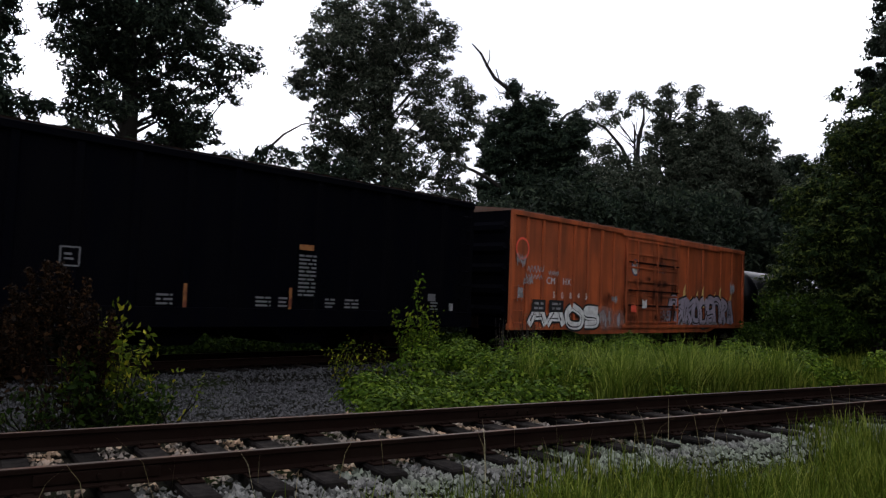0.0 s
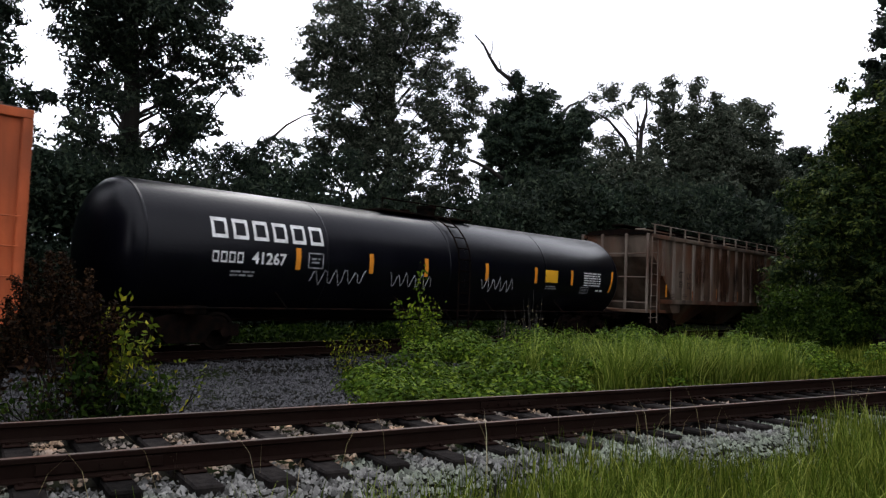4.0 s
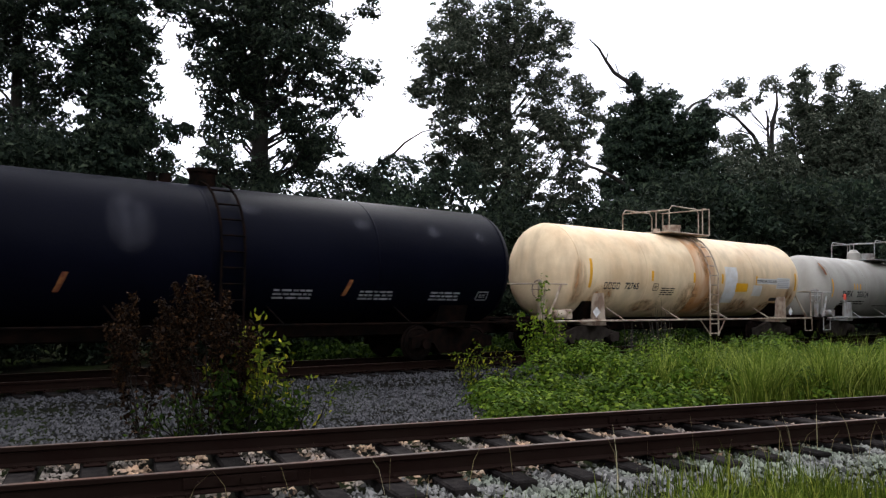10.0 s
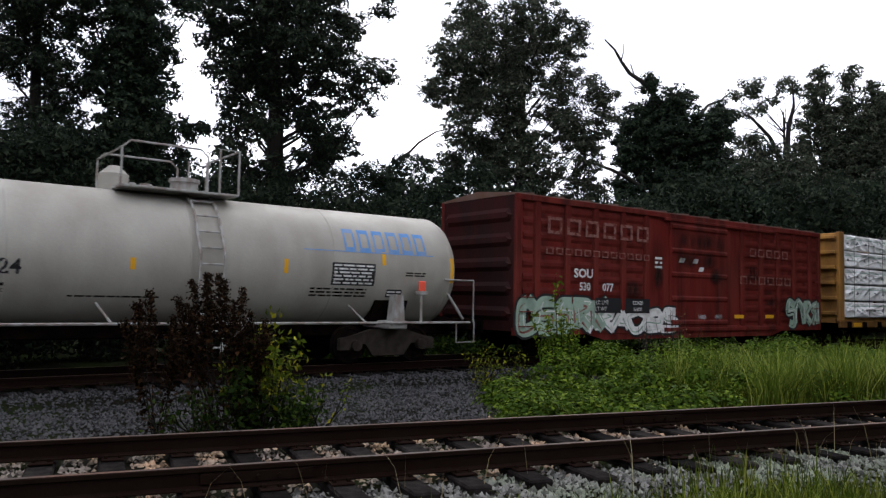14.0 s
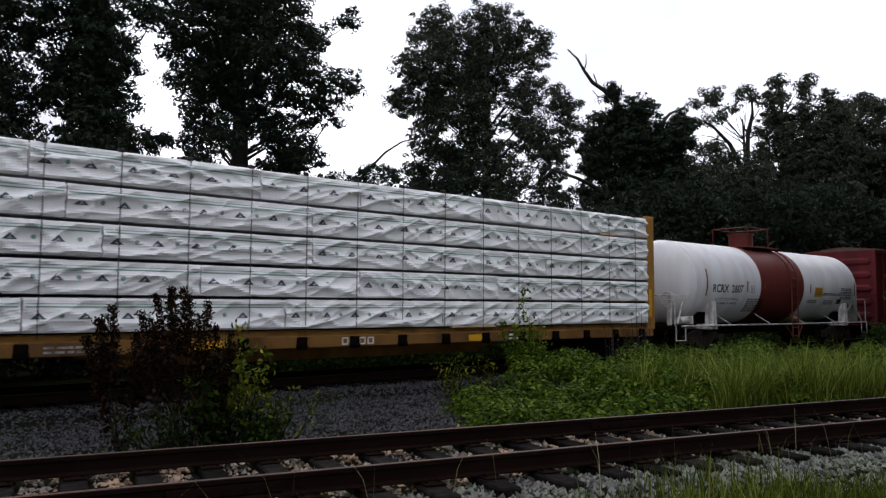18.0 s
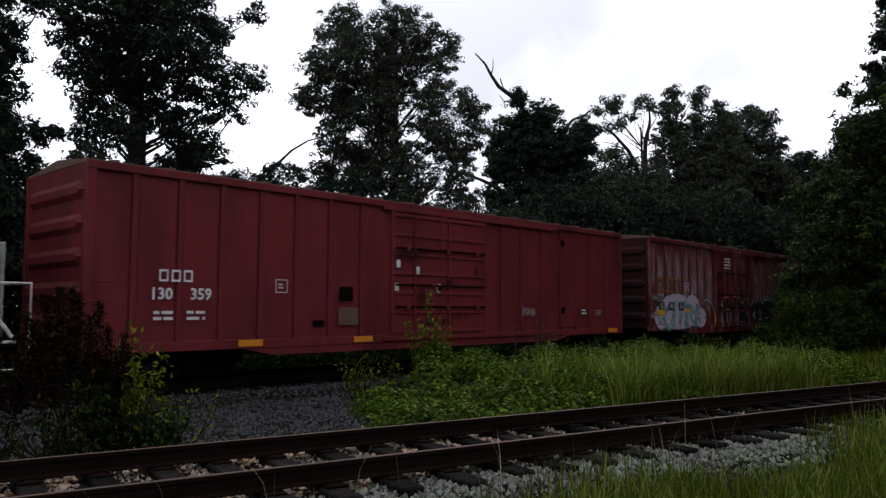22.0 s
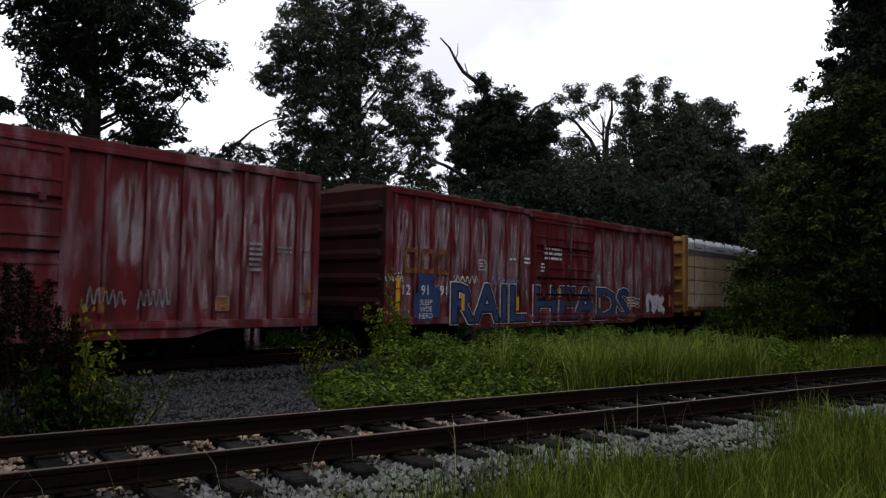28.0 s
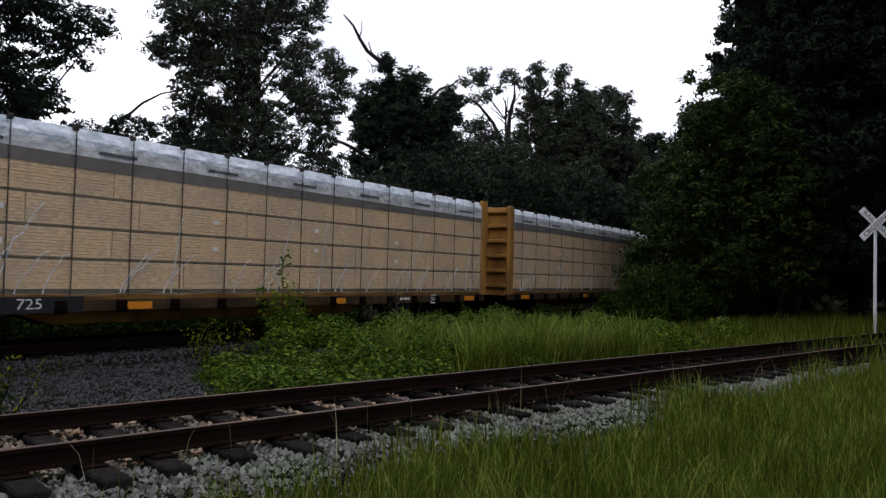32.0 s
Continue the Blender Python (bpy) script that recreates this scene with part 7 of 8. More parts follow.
def lobed_tree(name, label, base, top, lobes, leaf="leaf_oak", r=0.35, size=0.085, tuft=0.3, each=30, thick=24.0, lean=0.0, deep=0.65, inner=420):
    """A tree whose crown is a set of leafy masses: (across, height, radius), as seen from the tracks. Each mass hangs on its own bough and
    is made of many small leaf tufts, so that light falls between them."""
    x, y = base
    z0 = float(height(np.array(x), np.array(y))) - 0.1
    t = thing(name, label, "tree", at=pose(x, y, z0, 0, 0, math.degrees(math.atan2(y, x)) - 90))
    th, steps = top - z0, 6
    pts = [Vector((0, 0, 0))] + [Vector((lean * (k / steps) ** 1.5 + RNG.uniform(-0.12, 0.12), RNG.uniform(-0.12, 0.12), th * k / steps)) for k in range(1, steps + 1)]
    g = Geo()
    for k in range(steps):
        g.rod(pts[k], pts[k + 1], r * (1 - 0.82 * k / steps), 10, r * (1 - 0.82 * (k + 1) / steps))
    wide = max(abs(s) + q for s, h, q in lobes)
    pos, nrm = [], []
    for s, h, q in lobes:
        room = math.sqrt(max(0.1, wide * wide - s * s))
        for turn in ((RNG.choice((-1, 1)),) if q < 0.7 else (-1, 1)):
            c = Vector((s + RNG.uniform(-0.12, 0.12) * q, turn * RNG.uniform(0.1, deep) * room, h - z0 + RNG.uniform(-0.1, 0.1) * q))
            f = min(0.9, max(0.18, (c.z - RNG.uniform(0.6, 1.2) * abs(s) - 0.8 * q) / th))
            i = min(steps - 1, int(f * steps))
            p = pts[i].lerp(pts[i + 1], f * steps - i)
            m = p.lerp(c, 0.55) + Vector((RNG.uniform(-0.35, 0.35), RNG.uniform(-0.35, 0.35), RNG.uniform(-0.5, 0.2)))
            b = r * (0.09 + 0.08 * min(1.5, q))
            g.rod(p, m, b, 6, b * 0.55).rod(m, c, b * 0.55, 5, b * 0.2)
            k = max(5, int(thick * q * q))
            d = RNG.normal(size=(k, 3))
            d /= np.linalg.norm(d, axis=1)[:, None]
            e = np.array(c) + d * (q * RNG.uniform(0.1, 1.4, k) ** 0.45)[:, None] * np.array([1.05, 1.05, 0.92])
            for w in e[: 4 + k // 6]:
                g.rod(c, Vector(w), b * 0.2, 4, b * 0.06)
            w = RNG.uniform(0.6, 1.25, k) * tuft
            n = each
            u = RNG.normal(size=(k, n, 3))
            u /= np.linalg.norm(u, axis=2)[:, :, None]
            pos.append((e[:, None, :] + u * (w[:, None] * RNG.uniform(0.25, 1.0, (k, n)) ** 0.6)[:, :, None] * np.array([1.15, 1.15, 0.7])).reshape(-1, 3))
            nrm.append((u + 0.5 * d[:, None, :] + np.array([0, 0, 0.7])).reshape(-1, 3))
            # loose leaves along the inner twigs
            k = int(inner * q * q)
            u = RNG.normal(size=(k, 3))
            u /= np.linalg.norm(u, axis=1)[:, None]
            pos.append(np.array(c) + u * (0.88 * q * RNG.uniform(0, 1, k) ** 0.4)[:, None])
            nrm.append(u + np.array([0, 0, 0.5]))
    part("trunk", g, M["bark"], t, "rough dark trunk with limbs", True)
    part("crown", leaf_mesh("crown", np.concatenate(pos), size, M[leaf], slim=0.5, facing=np.concatenate(nrm), tri=True), M[leaf], t, "uneven leafy crown of many tufts")
    return t


lobed_tree("tree", "tall dark leafy tree behind the train", (3.9, 26), 15,
           [(-0.5, 9.8, 0.9), (0.4, 10.2, 0.7), (-0.8, 8.4, 0.8), (0.3, 8.4, 0.8), (-0.4, 7, 0.6), (0.8, 7.2, 0.7), (-0, 5.8, 0.8), (0.8, 5.2, 0.8), (-0.9, 11.2, 1.2), (0.5, 11.7, 1.1), (-0.7, 13, 1.2), (1.2, 9.6, 0.4), (1.4, 8, 0.4), (-0.7, 4.6, 0.9), (1, 4, 1.1)],
           "leaf_dark", 0.28, 0.078, 0.27, 42, 36, inner=450)
lobed_tree("tree", "tall tree wrapped in climbing vines", (6.3, 24), 15,
           [(-0.3, 10.1, 1), (0, 9, 0.9), (-0.6, 7.9, 0.9), (0.3, 7.7, 0.8), (-0.2, 6.6, 0.8), (0.5, 6.4, 0.7), (-0.3, 5.3, 0.8), (0.4, 5, 0.9), (0.1, 4, 0.9), (1.1, 3.9, 0.8), (-0, 2.9, 1), (1, 10.3, 0.5), (1.6, 10.5, 0.4), (-1.9, 9.3, 0.5), (-1.3, 8.6, 0.5), (-1.4, 9.7, 0.4), (0.9, 9, 0.4), (1.5, 6.5, 0.4), (2, 6.6, 0.2), (-0.9, 6.1, 0.4), (1.4, 5.7, 0.4), (1.3, 4.8, 0.5), (-0.4, 11.3, 1), (-0.3, 12.8, 1.1), (1.7, 4.5, 0.4), (1.9, 2.8, 0.5)],
           "leaf_ivy", 0.4, 0.078, 0.26, 42, 52, inner=700)
lobed_tree("tree", "large spreading tree with a thick leaning trunk", (11.6, 25), 15.5,
           [(-2.3, 10.5, 0.8), (-1.5, 9.7, 0.9), (-2, 8.9, 0.7), (-0.7, 10.8, 1.2), (-0.7, 9, 1), (0.7, 11.4, 1.1), (0.5, 9.7, 1.1), (1.7, 9.6, 0.9), (2.8, 9.4, 0.7), (3.6, 9.3, 0.5), (3, 8.7, 0.6), (2.2, 8.7, 0.5), (1.9, 11.3, 0.8), (2.7, 12, 0.6), (3.8, 12.2, 0.5), (-0.6, 13.1, 1.6), (-2.1, 12.7, 1.2), (1.2, 13.3, 1.2), (-0.8, 15.2, 1.8), (-1.2, 7.8, 0.8), (-2, 7.3, 0.6), (-1.7, 6.5, 0.6), (-0.6, 6.9, 0.6), (0.8, 7.7, 0.8), (1.6, 7, 0.8), (2.4, 6.9, 0.5), (1.2, 6.2, 0.8), (0, 5.5, 0.8), (-1.3, 5.7, 0.8), (2, 5.8, 0.6), (-0.9, 4.3, 1.1), (-1.9, 5, 0.8)],
           "leaf_dark", 0.46, 0.078, 0.27, 42, 38, -0.9, inner=420)
lobed_tree("tree", "low leaning tree overgrown with vines", (17.6, 27), 6.6,
           [(0.3, 6.9, 0.4), (0.0, 6.3, 0.7), (1.1, 6.7, 0.5), (1.5, 6.4, 0.5), (-0.6, 6.0, 0.6), (0.8, 5.7, 0.9), (-1.1, 6.1, 0.5), (-1.6, 6.0, 0.4), (2.3, 6.2, 0.8), (1.9, 5.5, 0.8), (-0.4, 5.2, 0.9), (3.5, 6.4, 0.8), (-1.7, 5.3, 0.7)],
           "leaf_ivy", 0.2, 0.07, 0.22, 42, 46, inner=600)
lobed_tree("tree", "tall oak with an uneven open crown", (25.1, 27), 14.2,
           [(-2.6, 15.1, 1), (-3.8, 15.4, 0.5), (0, 14.8, 1), (-1.2, 14.1, 1.2), (1.1, 13.9, 1.1), (-3.7, 12.9, 0.8), (-4.3, 11.6, 0.7), (-2.3, 12.7, 1.3), (-0.1, 12.5, 1.2), (2.6, 13.6, 0.6), (3.5, 12.5, 0.5), (2.2, 12.4, 0.7), (-2.9, 11, 1.1), (-0.8, 10.7, 1.2), (1.7, 11.1, 1), (3.7, 11.1, 0.7), (4.3, 10.4, 0.5), (-2.6, 9.2, 1), (-0.1, 9, 1.2), (2.1, 9.4, 0.9), (3.5, 9.3, 0.7), (-3.4, 8, 0.7), (-1.4, 7.5, 1.1), (0.8, 7.2, 1.2), (3.1, 7.5, 0.7), (-0, 5.6, 1.2), (2.3, 6, 0.9), (3.6, 6.4, 0.7), (-1.4, 8.7, 0.8), (2.7, 8.3, 0.6), (3.7, 5, 0.8), (1.3, 4.5, 1.4)],
           "leaf_oak", 0.36, 0.082, 0.29, 44, 40, inner=400)
lobed_tree("tree", "broken tree covered in climbing vines", (41.3, 30), 14.6,
           [(-1.5, 14.8, 0.6), (-1.4, 15.5, 0.4), (-0, 13.8, 1), (0.9, 14.5, 0.5), (-2.2, 12.9, 1.3), (-0, 11.9, 1.8), (2.1, 11.8, 1.4), (-2.7, 10.7, 1.1), (-0.4, 9.7, 1.8), (2.1, 9.6, 1.7), (-3.4, 12.1, 0.6), (-3, 8.8, 0.8), (2.7, 13.2, 0.7), (3.4, 12.9, 0.6), (-1.1, 13.6, 0.9), (-1.8, 7.1, 1.7), (1, 7.1, 2), (3.4, 7.4, 1.8), (-3.2, 6.8, 1.1)],
           "leaf_ivy", 0.5, 0.12, 0.36, 40, 34, -1.4, inner=400)
lobed_tree("tree", "airy oak with thin upper limbs", (58.8, 32), 17,
           [(-2.4, 19, 0.8), (-2.9, 17.8, 0.6), (-3.7, 18.2, 0.5), (-1.8, 17.9, 0.5), (-0.1, 18.3, 0.6), (0.9, 19.3, 0.6), (0.5, 20.2, 0.4), (-0.6, 17.5, 0.4), (-1.6, 16.6, 0.4), (-2.4, 14.8, 0.7), (-3.5, 14.9, 0.6), (-2, 13.3, 1.2), (-3.8, 12.8, 1.3), (0.3, 11.9, 1.8), (-0.7, 13.6, 0.6), (-1.8, 11.1, 1.9), (-3.8, 10.2, 2.1), (0.5, 9.1, 2)],
           "leaf_oak", 0.34, 0.14, 0.55, 30, 20, inner=130)
lobed_tree("tree", "tall oak with several leafy heads", (67.5, 33), 21,
           [(-0.3, 21.6, 0.9), (1.9, 21.1, 0.8), (2.3, 21.9, 0.4), (-0.8, 19.7, 1.1), (-0.1, 17.9, 1.3), (1.9, 19, 1.2), (3.7, 20, 0.8), (0.5, 16, 1.7), (-1.8, 16.8, 0.8), (3.2, 16.8, 1.5), (4.5, 18.4, 1.2), (-1.5, 15.1, 1), (1.8, 13.9, 2.1), (4.4, 14.7, 2), (-0.9, 12.5, 2), (1.3, 10.9, 2.5), (3.9, 11.3, 2.2)],
           "leaf_oak", 0.44, 0.155, 0.45, 28, 20, inner=170)
lobed_tree("tree", "far oak with a rounded crown", (86.5, 34), 21.5,
           [(0.8, 23.5, 1.2), (2.5, 22.2, 1), (-1.3, 22.1, 1.4), (0.1, 20.1, 1.9), (2.8, 19.3, 1.4), (-3.1, 21.2, 1.2), (-2.9, 18.4, 2.3), (1.5, 16.6, 2.6), (-1.9, 15.3, 2.7), (3.4, 15.9, 1.7), (-4.9, 16.7, 2.1)],
           "leaf_oak", 0.46, 0.19, 0.52, 28, 16, inner=140)
lobed_tree("tree", "far leafy tree beyond the track", (103, 34), 18,
           [(-0.5, 19.4, 1.3), (1.4, 20.5, 1.2), (3.3, 18.9, 1.6), (0.2, 16.6, 2.4), (3.2, 15.8, 2.7)],
           "leaf_dark", 0.5, 0.28, 0.7, 26, 12, inner=90)
tree("tree", "far leafy tree beyond the track", (122.0, 33), 18, (2.0, 19.0), 10.0, 100, "leaf_dark", 0.5, (2.2, 3.4), 0.42, 24, boughs=18)
lobed_tree("tree", "bushy tree with yellowish leaf tips beside the track", (36.5, 8.2), 9.2,
           [(-1.5, 10.6, 0.3), (-1, 10.2, 0.4), (-0.7, 9, 1.1), (0.6, 9.8, 0.9), (1.9, 8.9, 1), (-1.6, 8.3, 0.7), (-2.4, 7.7, 0.4), (-0, 7.4, 1.3), (1.8, 7.1, 1.4), (-1.9, 6.7, 1.1), (-3.2, 6, 0.8), (3.1, 7.7, 0.6), (-0.7, 5.2, 1.8), (-2.4, 3.9, 1.3), (1.8, 4.6, 1.9), (-3.7, 2.7, 0.8), (0.6, 2.6, 1.7), (3, 5.6, 1.1), (-1.4, 2, 1.5), (2.7, 2.3, 1.4)],
           "leaf_front", 0.3, 0.1, 0.32, 36, 36, inner=400)
lobed_tree("tree", "tall dark tree beside the track", (40.5, 6.0), 19,
           [(-3.4, 14.5, 0.5), (-3.6, 13.5, 0.5), (-2.6, 15.6, 0.8), (-2.3, 13.8, 0.9), (-3.1, 12.4, 0.6), (-1.4, 12.4, 1.1), (-0.7, 14.3, 1.4), (-1.5, 16.2, 1.1), (0.8, 12.4, 1.7), (0.3, 15.3, 1.7), (1.2, 10.1, 1.7), (2.5, 12.8, 1.9), (2.3, 15.6, 1.9), (-0.2, 18, 2), (-2, 18, 1.4), (2.1, 18.2, 2.2), (0.4, 20.8, 2.3), (4, 14.3, 1.6), (3.7, 11, 1.6), (0.2, 6.6, 1.9), (2.7, 7.3, 2.2), (2.1, 4, 2.2), (0.2, 3.5, 1.7), (-1.2, 20.3, 1.7)],
           "leaf_dark", 0.5, 0.125, 0.4, 38, 28, inner=300)
tree("tree", "tall dark tree beside the track", (47.0, 3.6), 18, (1.0, 19.5), 5.5, 230, "leaf_dark", 0.5, (1.3, 2.1), 0.14, 110, boughs=30)
# two trees added behind the front ones, to keep light off the far cars
tree("tree", "dense dark tree added to shade the far cars", (45.0, 8.8), 13, (0.5, 15.0), 3.2, 200, "leaf_dark", 0.4, (0.9, 1.5), 0.16, 90, boughs=26)
tree("tree", "dense dark tree added to shade the far cars", (52.5, 9.3), 15, (0.5, 17.0), 3.5, 200, "leaf_dark", 0.4, (1.0, 1.7), 0.2, 60, boughs=26)
tree("tree", "far leafy tree beyond the track", (78.0, 37.0), 11, (0.5, 14.0), 7.0, 150, "leaf_dark", 0.4, (1.6, 2.6), 0.26, 44, boughs=20)
tree("tree", "far leafy tree beyond the track", (96.0, 36.0), 14, (0.5, 17.0), 8.0, 170, "leaf_dark", 0.5, (1.8, 2.9), 0.3, 40, boughs=20)
tree("tree", "tall dark tree beside the track", (58.0, 8.0), 20, (1.0, 22.0), 6.0, 190, "leaf_dark", 0.5, (1.5, 2.4), 0.24, 40, boughs=30)
tree("tree", "tall dark tree beyond the crossing", (62.0, -2.5), 20, (0.2, 22.0), 7.0, 200, "leaf_dark", 0.5, (1.6, 2.8), 0.26, 36, boughs=26)
tree("tree", "tall dark tree beyond the crossing", (80.0, 3.0), 22, (0.2, 24.0), 9.0, 150, "leaf_dark", 0.5, (2.2, 3.4), 0.4, 22, boughs=24)
tree("tree", "tall dark tree beyond the crossing", (84.0, -9.0), 22, (0.2, 24.0), 9.0, 150, "leaf_dark", 0.5, (2.2, 3.4), 0.4, 22, boughs=24)
# unseen trees added behind and on both sides of the standpoint to block sky light
for k in range(7):
    tree("tree", "unseen tall leafy tree added to shade the tracks", (-34.0 + 14.0 * k, -24.0 - 4.0 * (k % 2)), 11, (0.5, 13.0), 5.0, 60, "leaf_dark", 0.4, (1.5, 2.3), 0.6, 22, boughs=20)
for x, y, hi, w in ((27, -9.5, 20, 6.0), (32, -7.4, 25, 6.4), (38, -8.0, 27, 6.8), (47, -8.5, 27, 6.8), (-12, 0.5, 17, 5.5), (-15, 24, 18, 6.0), (-7, 27, 18, 4.5)):
    tree("tree", "unseen tall leafy tree added to shade the tracks", (x, y), hi - 2, (1.5, hi), w, 110, "leaf_dark", 0.4, (1.5, 2.3), 0.6, 26, boughs=26, full=0.3)

# undergrowth behind the train
for k in range(24):
    x = 0.5 + 2.0 * k + 0.11 * k * k
    hi = (5.8 if x < 14.5 else 5.9 if x < 33 else 8.0 + 0.055 * (x - 33)) + RNG.uniform(-1.0, 0.8)
    s = 1.0 + x / 60
    tree("shrub", "dense dark undergrowth behind the train", (x, 22.5 + 0.06 * x + RNG.uniform(-0.8, 0.8)), 0.6 * hi, (-0.4, hi), 2.2 * s, 56, "leaf_dark" if k % 3 else "leaf_ivy", 0.09, (0.8 * s, 1.3 * s), (0.08 if x < 34 else 0.105) * s * (1 if x < 58 else 1.35), (300 if x < 34 else 190 if x < 58 else 100) / s ** 2, boughs=14, category="shrub")
for k in range(7):
    x = 33.0 + 5.5 * k
    tree("shrub", "low leafy shrub beside the track", (x, 9.8 - 0.05 * k + RNG.uniform(-0.8, 0.8)), 1.5, (-0.3, 1.7 + 0.2 * k), 2.8, 44, "leaf_shrub", 0.06, (0.7, 1.1), 0.085, 300, boughs=12, category="shrub")
# bare branches
for pts, r, twigs in (([(15.6, 27, 0.2), (16.2, 27, 3.6), (16.7, 27, 5.2), (17.5, 27, 6.5), (18.1, 27, 7.2), (19.0, 27, 8.1), (19.9, 27, 8.7), (21.3, 27, 9.2)], 0.12, ()),
                      ([(39.9, 30, 13.6), (39.3, 30, 14.5), (38.1, 30, 15.1), (36.9, 30, 15.4), (36.1, 30, 16.0), (35.5, 30, 16.6), (34.6, 30, 17.0)], 0.2, (((36.1, 30, 16.0), (36.3, 30, 16.5), (36.3, 30, 17.1)), ((38.4, 30, 14.7), (37.4, 30, 14.6), (36.9, 30, 14.9)), ((37.4, 30, 15.3), (37.0, 30, 16.0)))),
                      ([(43.3, 30, 12.4), (43.7, 30, 13.2), (44.4, 30, 14.1), (45.2, 30, 14.8), (46.7, 30, 15.4), (47.9, 30, 16.2)], 0.2, (((46.7, 30, 15.4), (47.6, 30, 15.5)),)),
                      ([(38.4, 30, 8.3), (36.7, 30, 8.9), (35.2, 30, 9.2), (33.4, 30, 9.4), (31.3, 30, 9.4)], 0.17, ()),
                      ([(59.0, 32, 11.6), (57.8, 32, 13.4), (56.6, 32, 14.6), (54.0, 32, 15.7), (52.6, 32, 15.9)], 0.26, (((56.6, 32, 14.6), (54.0, 32, 14.8), (52.3, 32, 14.7)),)),
                      ([(59.2, 32, 12.0), (59.5, 32, 15.7), (60.4, 32, 17.7), (60.2, 32, 19.6)], 0.24, (((59.5, 32, 15.7), (58.2, 32, 17.2)), ((60.0, 32, 16.8), (61.6, 32, 18.4))))):
    o = Vector(pts[0])
    t = thing("bare_branch", "broken leafless grey branch", "branch", at=pose(*pts[0]))
    n = len(pts) - 1
    g = Geo().tube([Vector(q) - o for q in pts], [r * (1 - 0.8 * i / n) for i in range(n + 1)], 7)
    bare = M["dead" if r < 0.21 else "bark"]
    part("limb", g, bare, t, smooth=True)
    for way in twigs:
        part("twig", Geo().tube([Vector(w) - o for w in way], [r * 0.24 * (1 - 0.3 * i) for i in range(len(way))], 5), bare, t)


def plant(name, label, base, height_m, spread, stems, leaf, leaves, size, stem_mat="bark", category="bush", low=0.12, width=0.06, toward=None):
    """A young shrub: thin stems from one root, leaves along them."""
    x, y = base
    z0 = float(height(np.array(x), np.array(y)))
    t = thing(name, label, category, at=pose(x, y, z0))
    lp = []
    for k in range(stems):
        a = RNG.uniform(0, 6.28318) if toward is None else toward + RNG.uniform(-0.25, 0.25)
        q = spread * RNG.uniform(0.1, 1.0)
        hh = height_m * RNG.uniform(0.6, 1.0) * (1.12 - 0.3 * q / spread)
        p0 = Vector((RNG.uniform(-0.1, 0.1), RNG.uniform(-0.1, 0.1), 0))
        p1 = Vector((q * 0.7 * math.cos(a), q * 0.7 * math.sin(a), hh * 0.5))
        p2 = Vector((q * math.cos(a), q * math.sin(a), hh))
        part("stem", Geo().tube([p0, p1, p2], [0.012, 0.008, 0.003], 5), M[stem_mat], t)
        for i in range(leaves):
            f = RNG.uniform(low, 1.0)
            p = p0.lerp(p1, f * 2) if f < 0.5 else p1.lerp(p2, f * 2 - 1)
            lp.append(np.array(p) + RNG.normal(size=3) * width)
    part("foliage", leaf_mesh("foliage", np.array(lp), size, M[leaf]), M[leaf], t)
    return t


def spiked_weed(base, stems, spread):
    """A dead weed: upright stems that end in long narrow seed spikes, with a few withered leaves below."""
    x, y = base
    t = thing("weed", "dead brown weed with tall upright seed spikes", "weed", at=pose(x, y, float(height(np.array(x), np.array(y)))))
    right = Vector((0.94, -0.34, 0))
    low = []
    for k in range(stems):
        s = spread * (2 * (k + RNG.uniform(0.1, 0.9)) / stems - 1)
        foot = right * (0.25 * s) + Vector((RNG.uniform(-0.12, 0.12), RNG.uniform(-0.12, 0.12), 0))
        top = right * (s - 0.15) + Vector((0, RNG.uniform(-0.3, 0.3), RNG.uniform(1.75, 2.3) * (1 - 0.28 * abs(s / spread + 0.1) ** 2)))
        mid = foot.lerp(top, 0.45) + right * (0.12 * s)
        stem = part("stem", Geo().tube([foot, mid, top], [0.010, 0.008, 0.003], 5), M["bark"], t)
        long = RNG.uniform(0.6, 1.1)
        n = int(620 * long)
        f = RNG.uniform(0, 1, n)
        c = np.array(top)[None] - np.outer(f * long, np.array((top - mid).normalized()))
        pos = c + RNG.normal(size=(n, 3)) * (0.016 + 0.026 * np.sin(math.pi * (0.15 + 0.8 * f)))[:, None] * np.array([1, 1, 0.6])
        part("seed_head", leaf_mesh("seed_head", pos, 0.026, M["leaf_brown"]), M["leaf_brown"], stem, "brown seed spike")
        for i in range(40):
            f = RNG.uniform(0.15, 0.95)
            low.append(np.array(mid.lerp(top, f * 0.6) if i % 2 else foot.lerp(mid, f)) + RNG.normal(size=3) * 0.09)
    part("foliage", leaf_mesh("foliage", np.array(low), 0.045, M["leaf_brown"]), M["leaf_brown"], t, "withered brown leaves")


spiked_weed((3.95, 10.0), 15, 0.72)
spiked_weed((3.15, 10.4), 6, 0.42)
plant("bush", "young bush with yellow-green upper leaves beside the rail", (4.42, 9.85), 1.75, 0.62, 15, "leaf_yellow", 34, 0.05, low=0.42, width=0.07)
plant("bush", "dark green leafy bush beside the rail", (4.3, 9.9), 1.25, 0.5, 16, "leaf_shrub", 46, 0.055, low=0.1, width=0.09)
plant("weed", "low green leafy weed beside the rail", (4.72, 9.62), 0.72, 0.5, 18, "leaf_shrub", 42, 0.05, category="weed", low=0.05, width=0.08)
plant("weed", "low dark green weed beside the rail", (3.55, 9.95), 0.7, 0.6, 16, "leaf_shrub", 22, 0.045, category="weed", low=0.05, width=0.1)
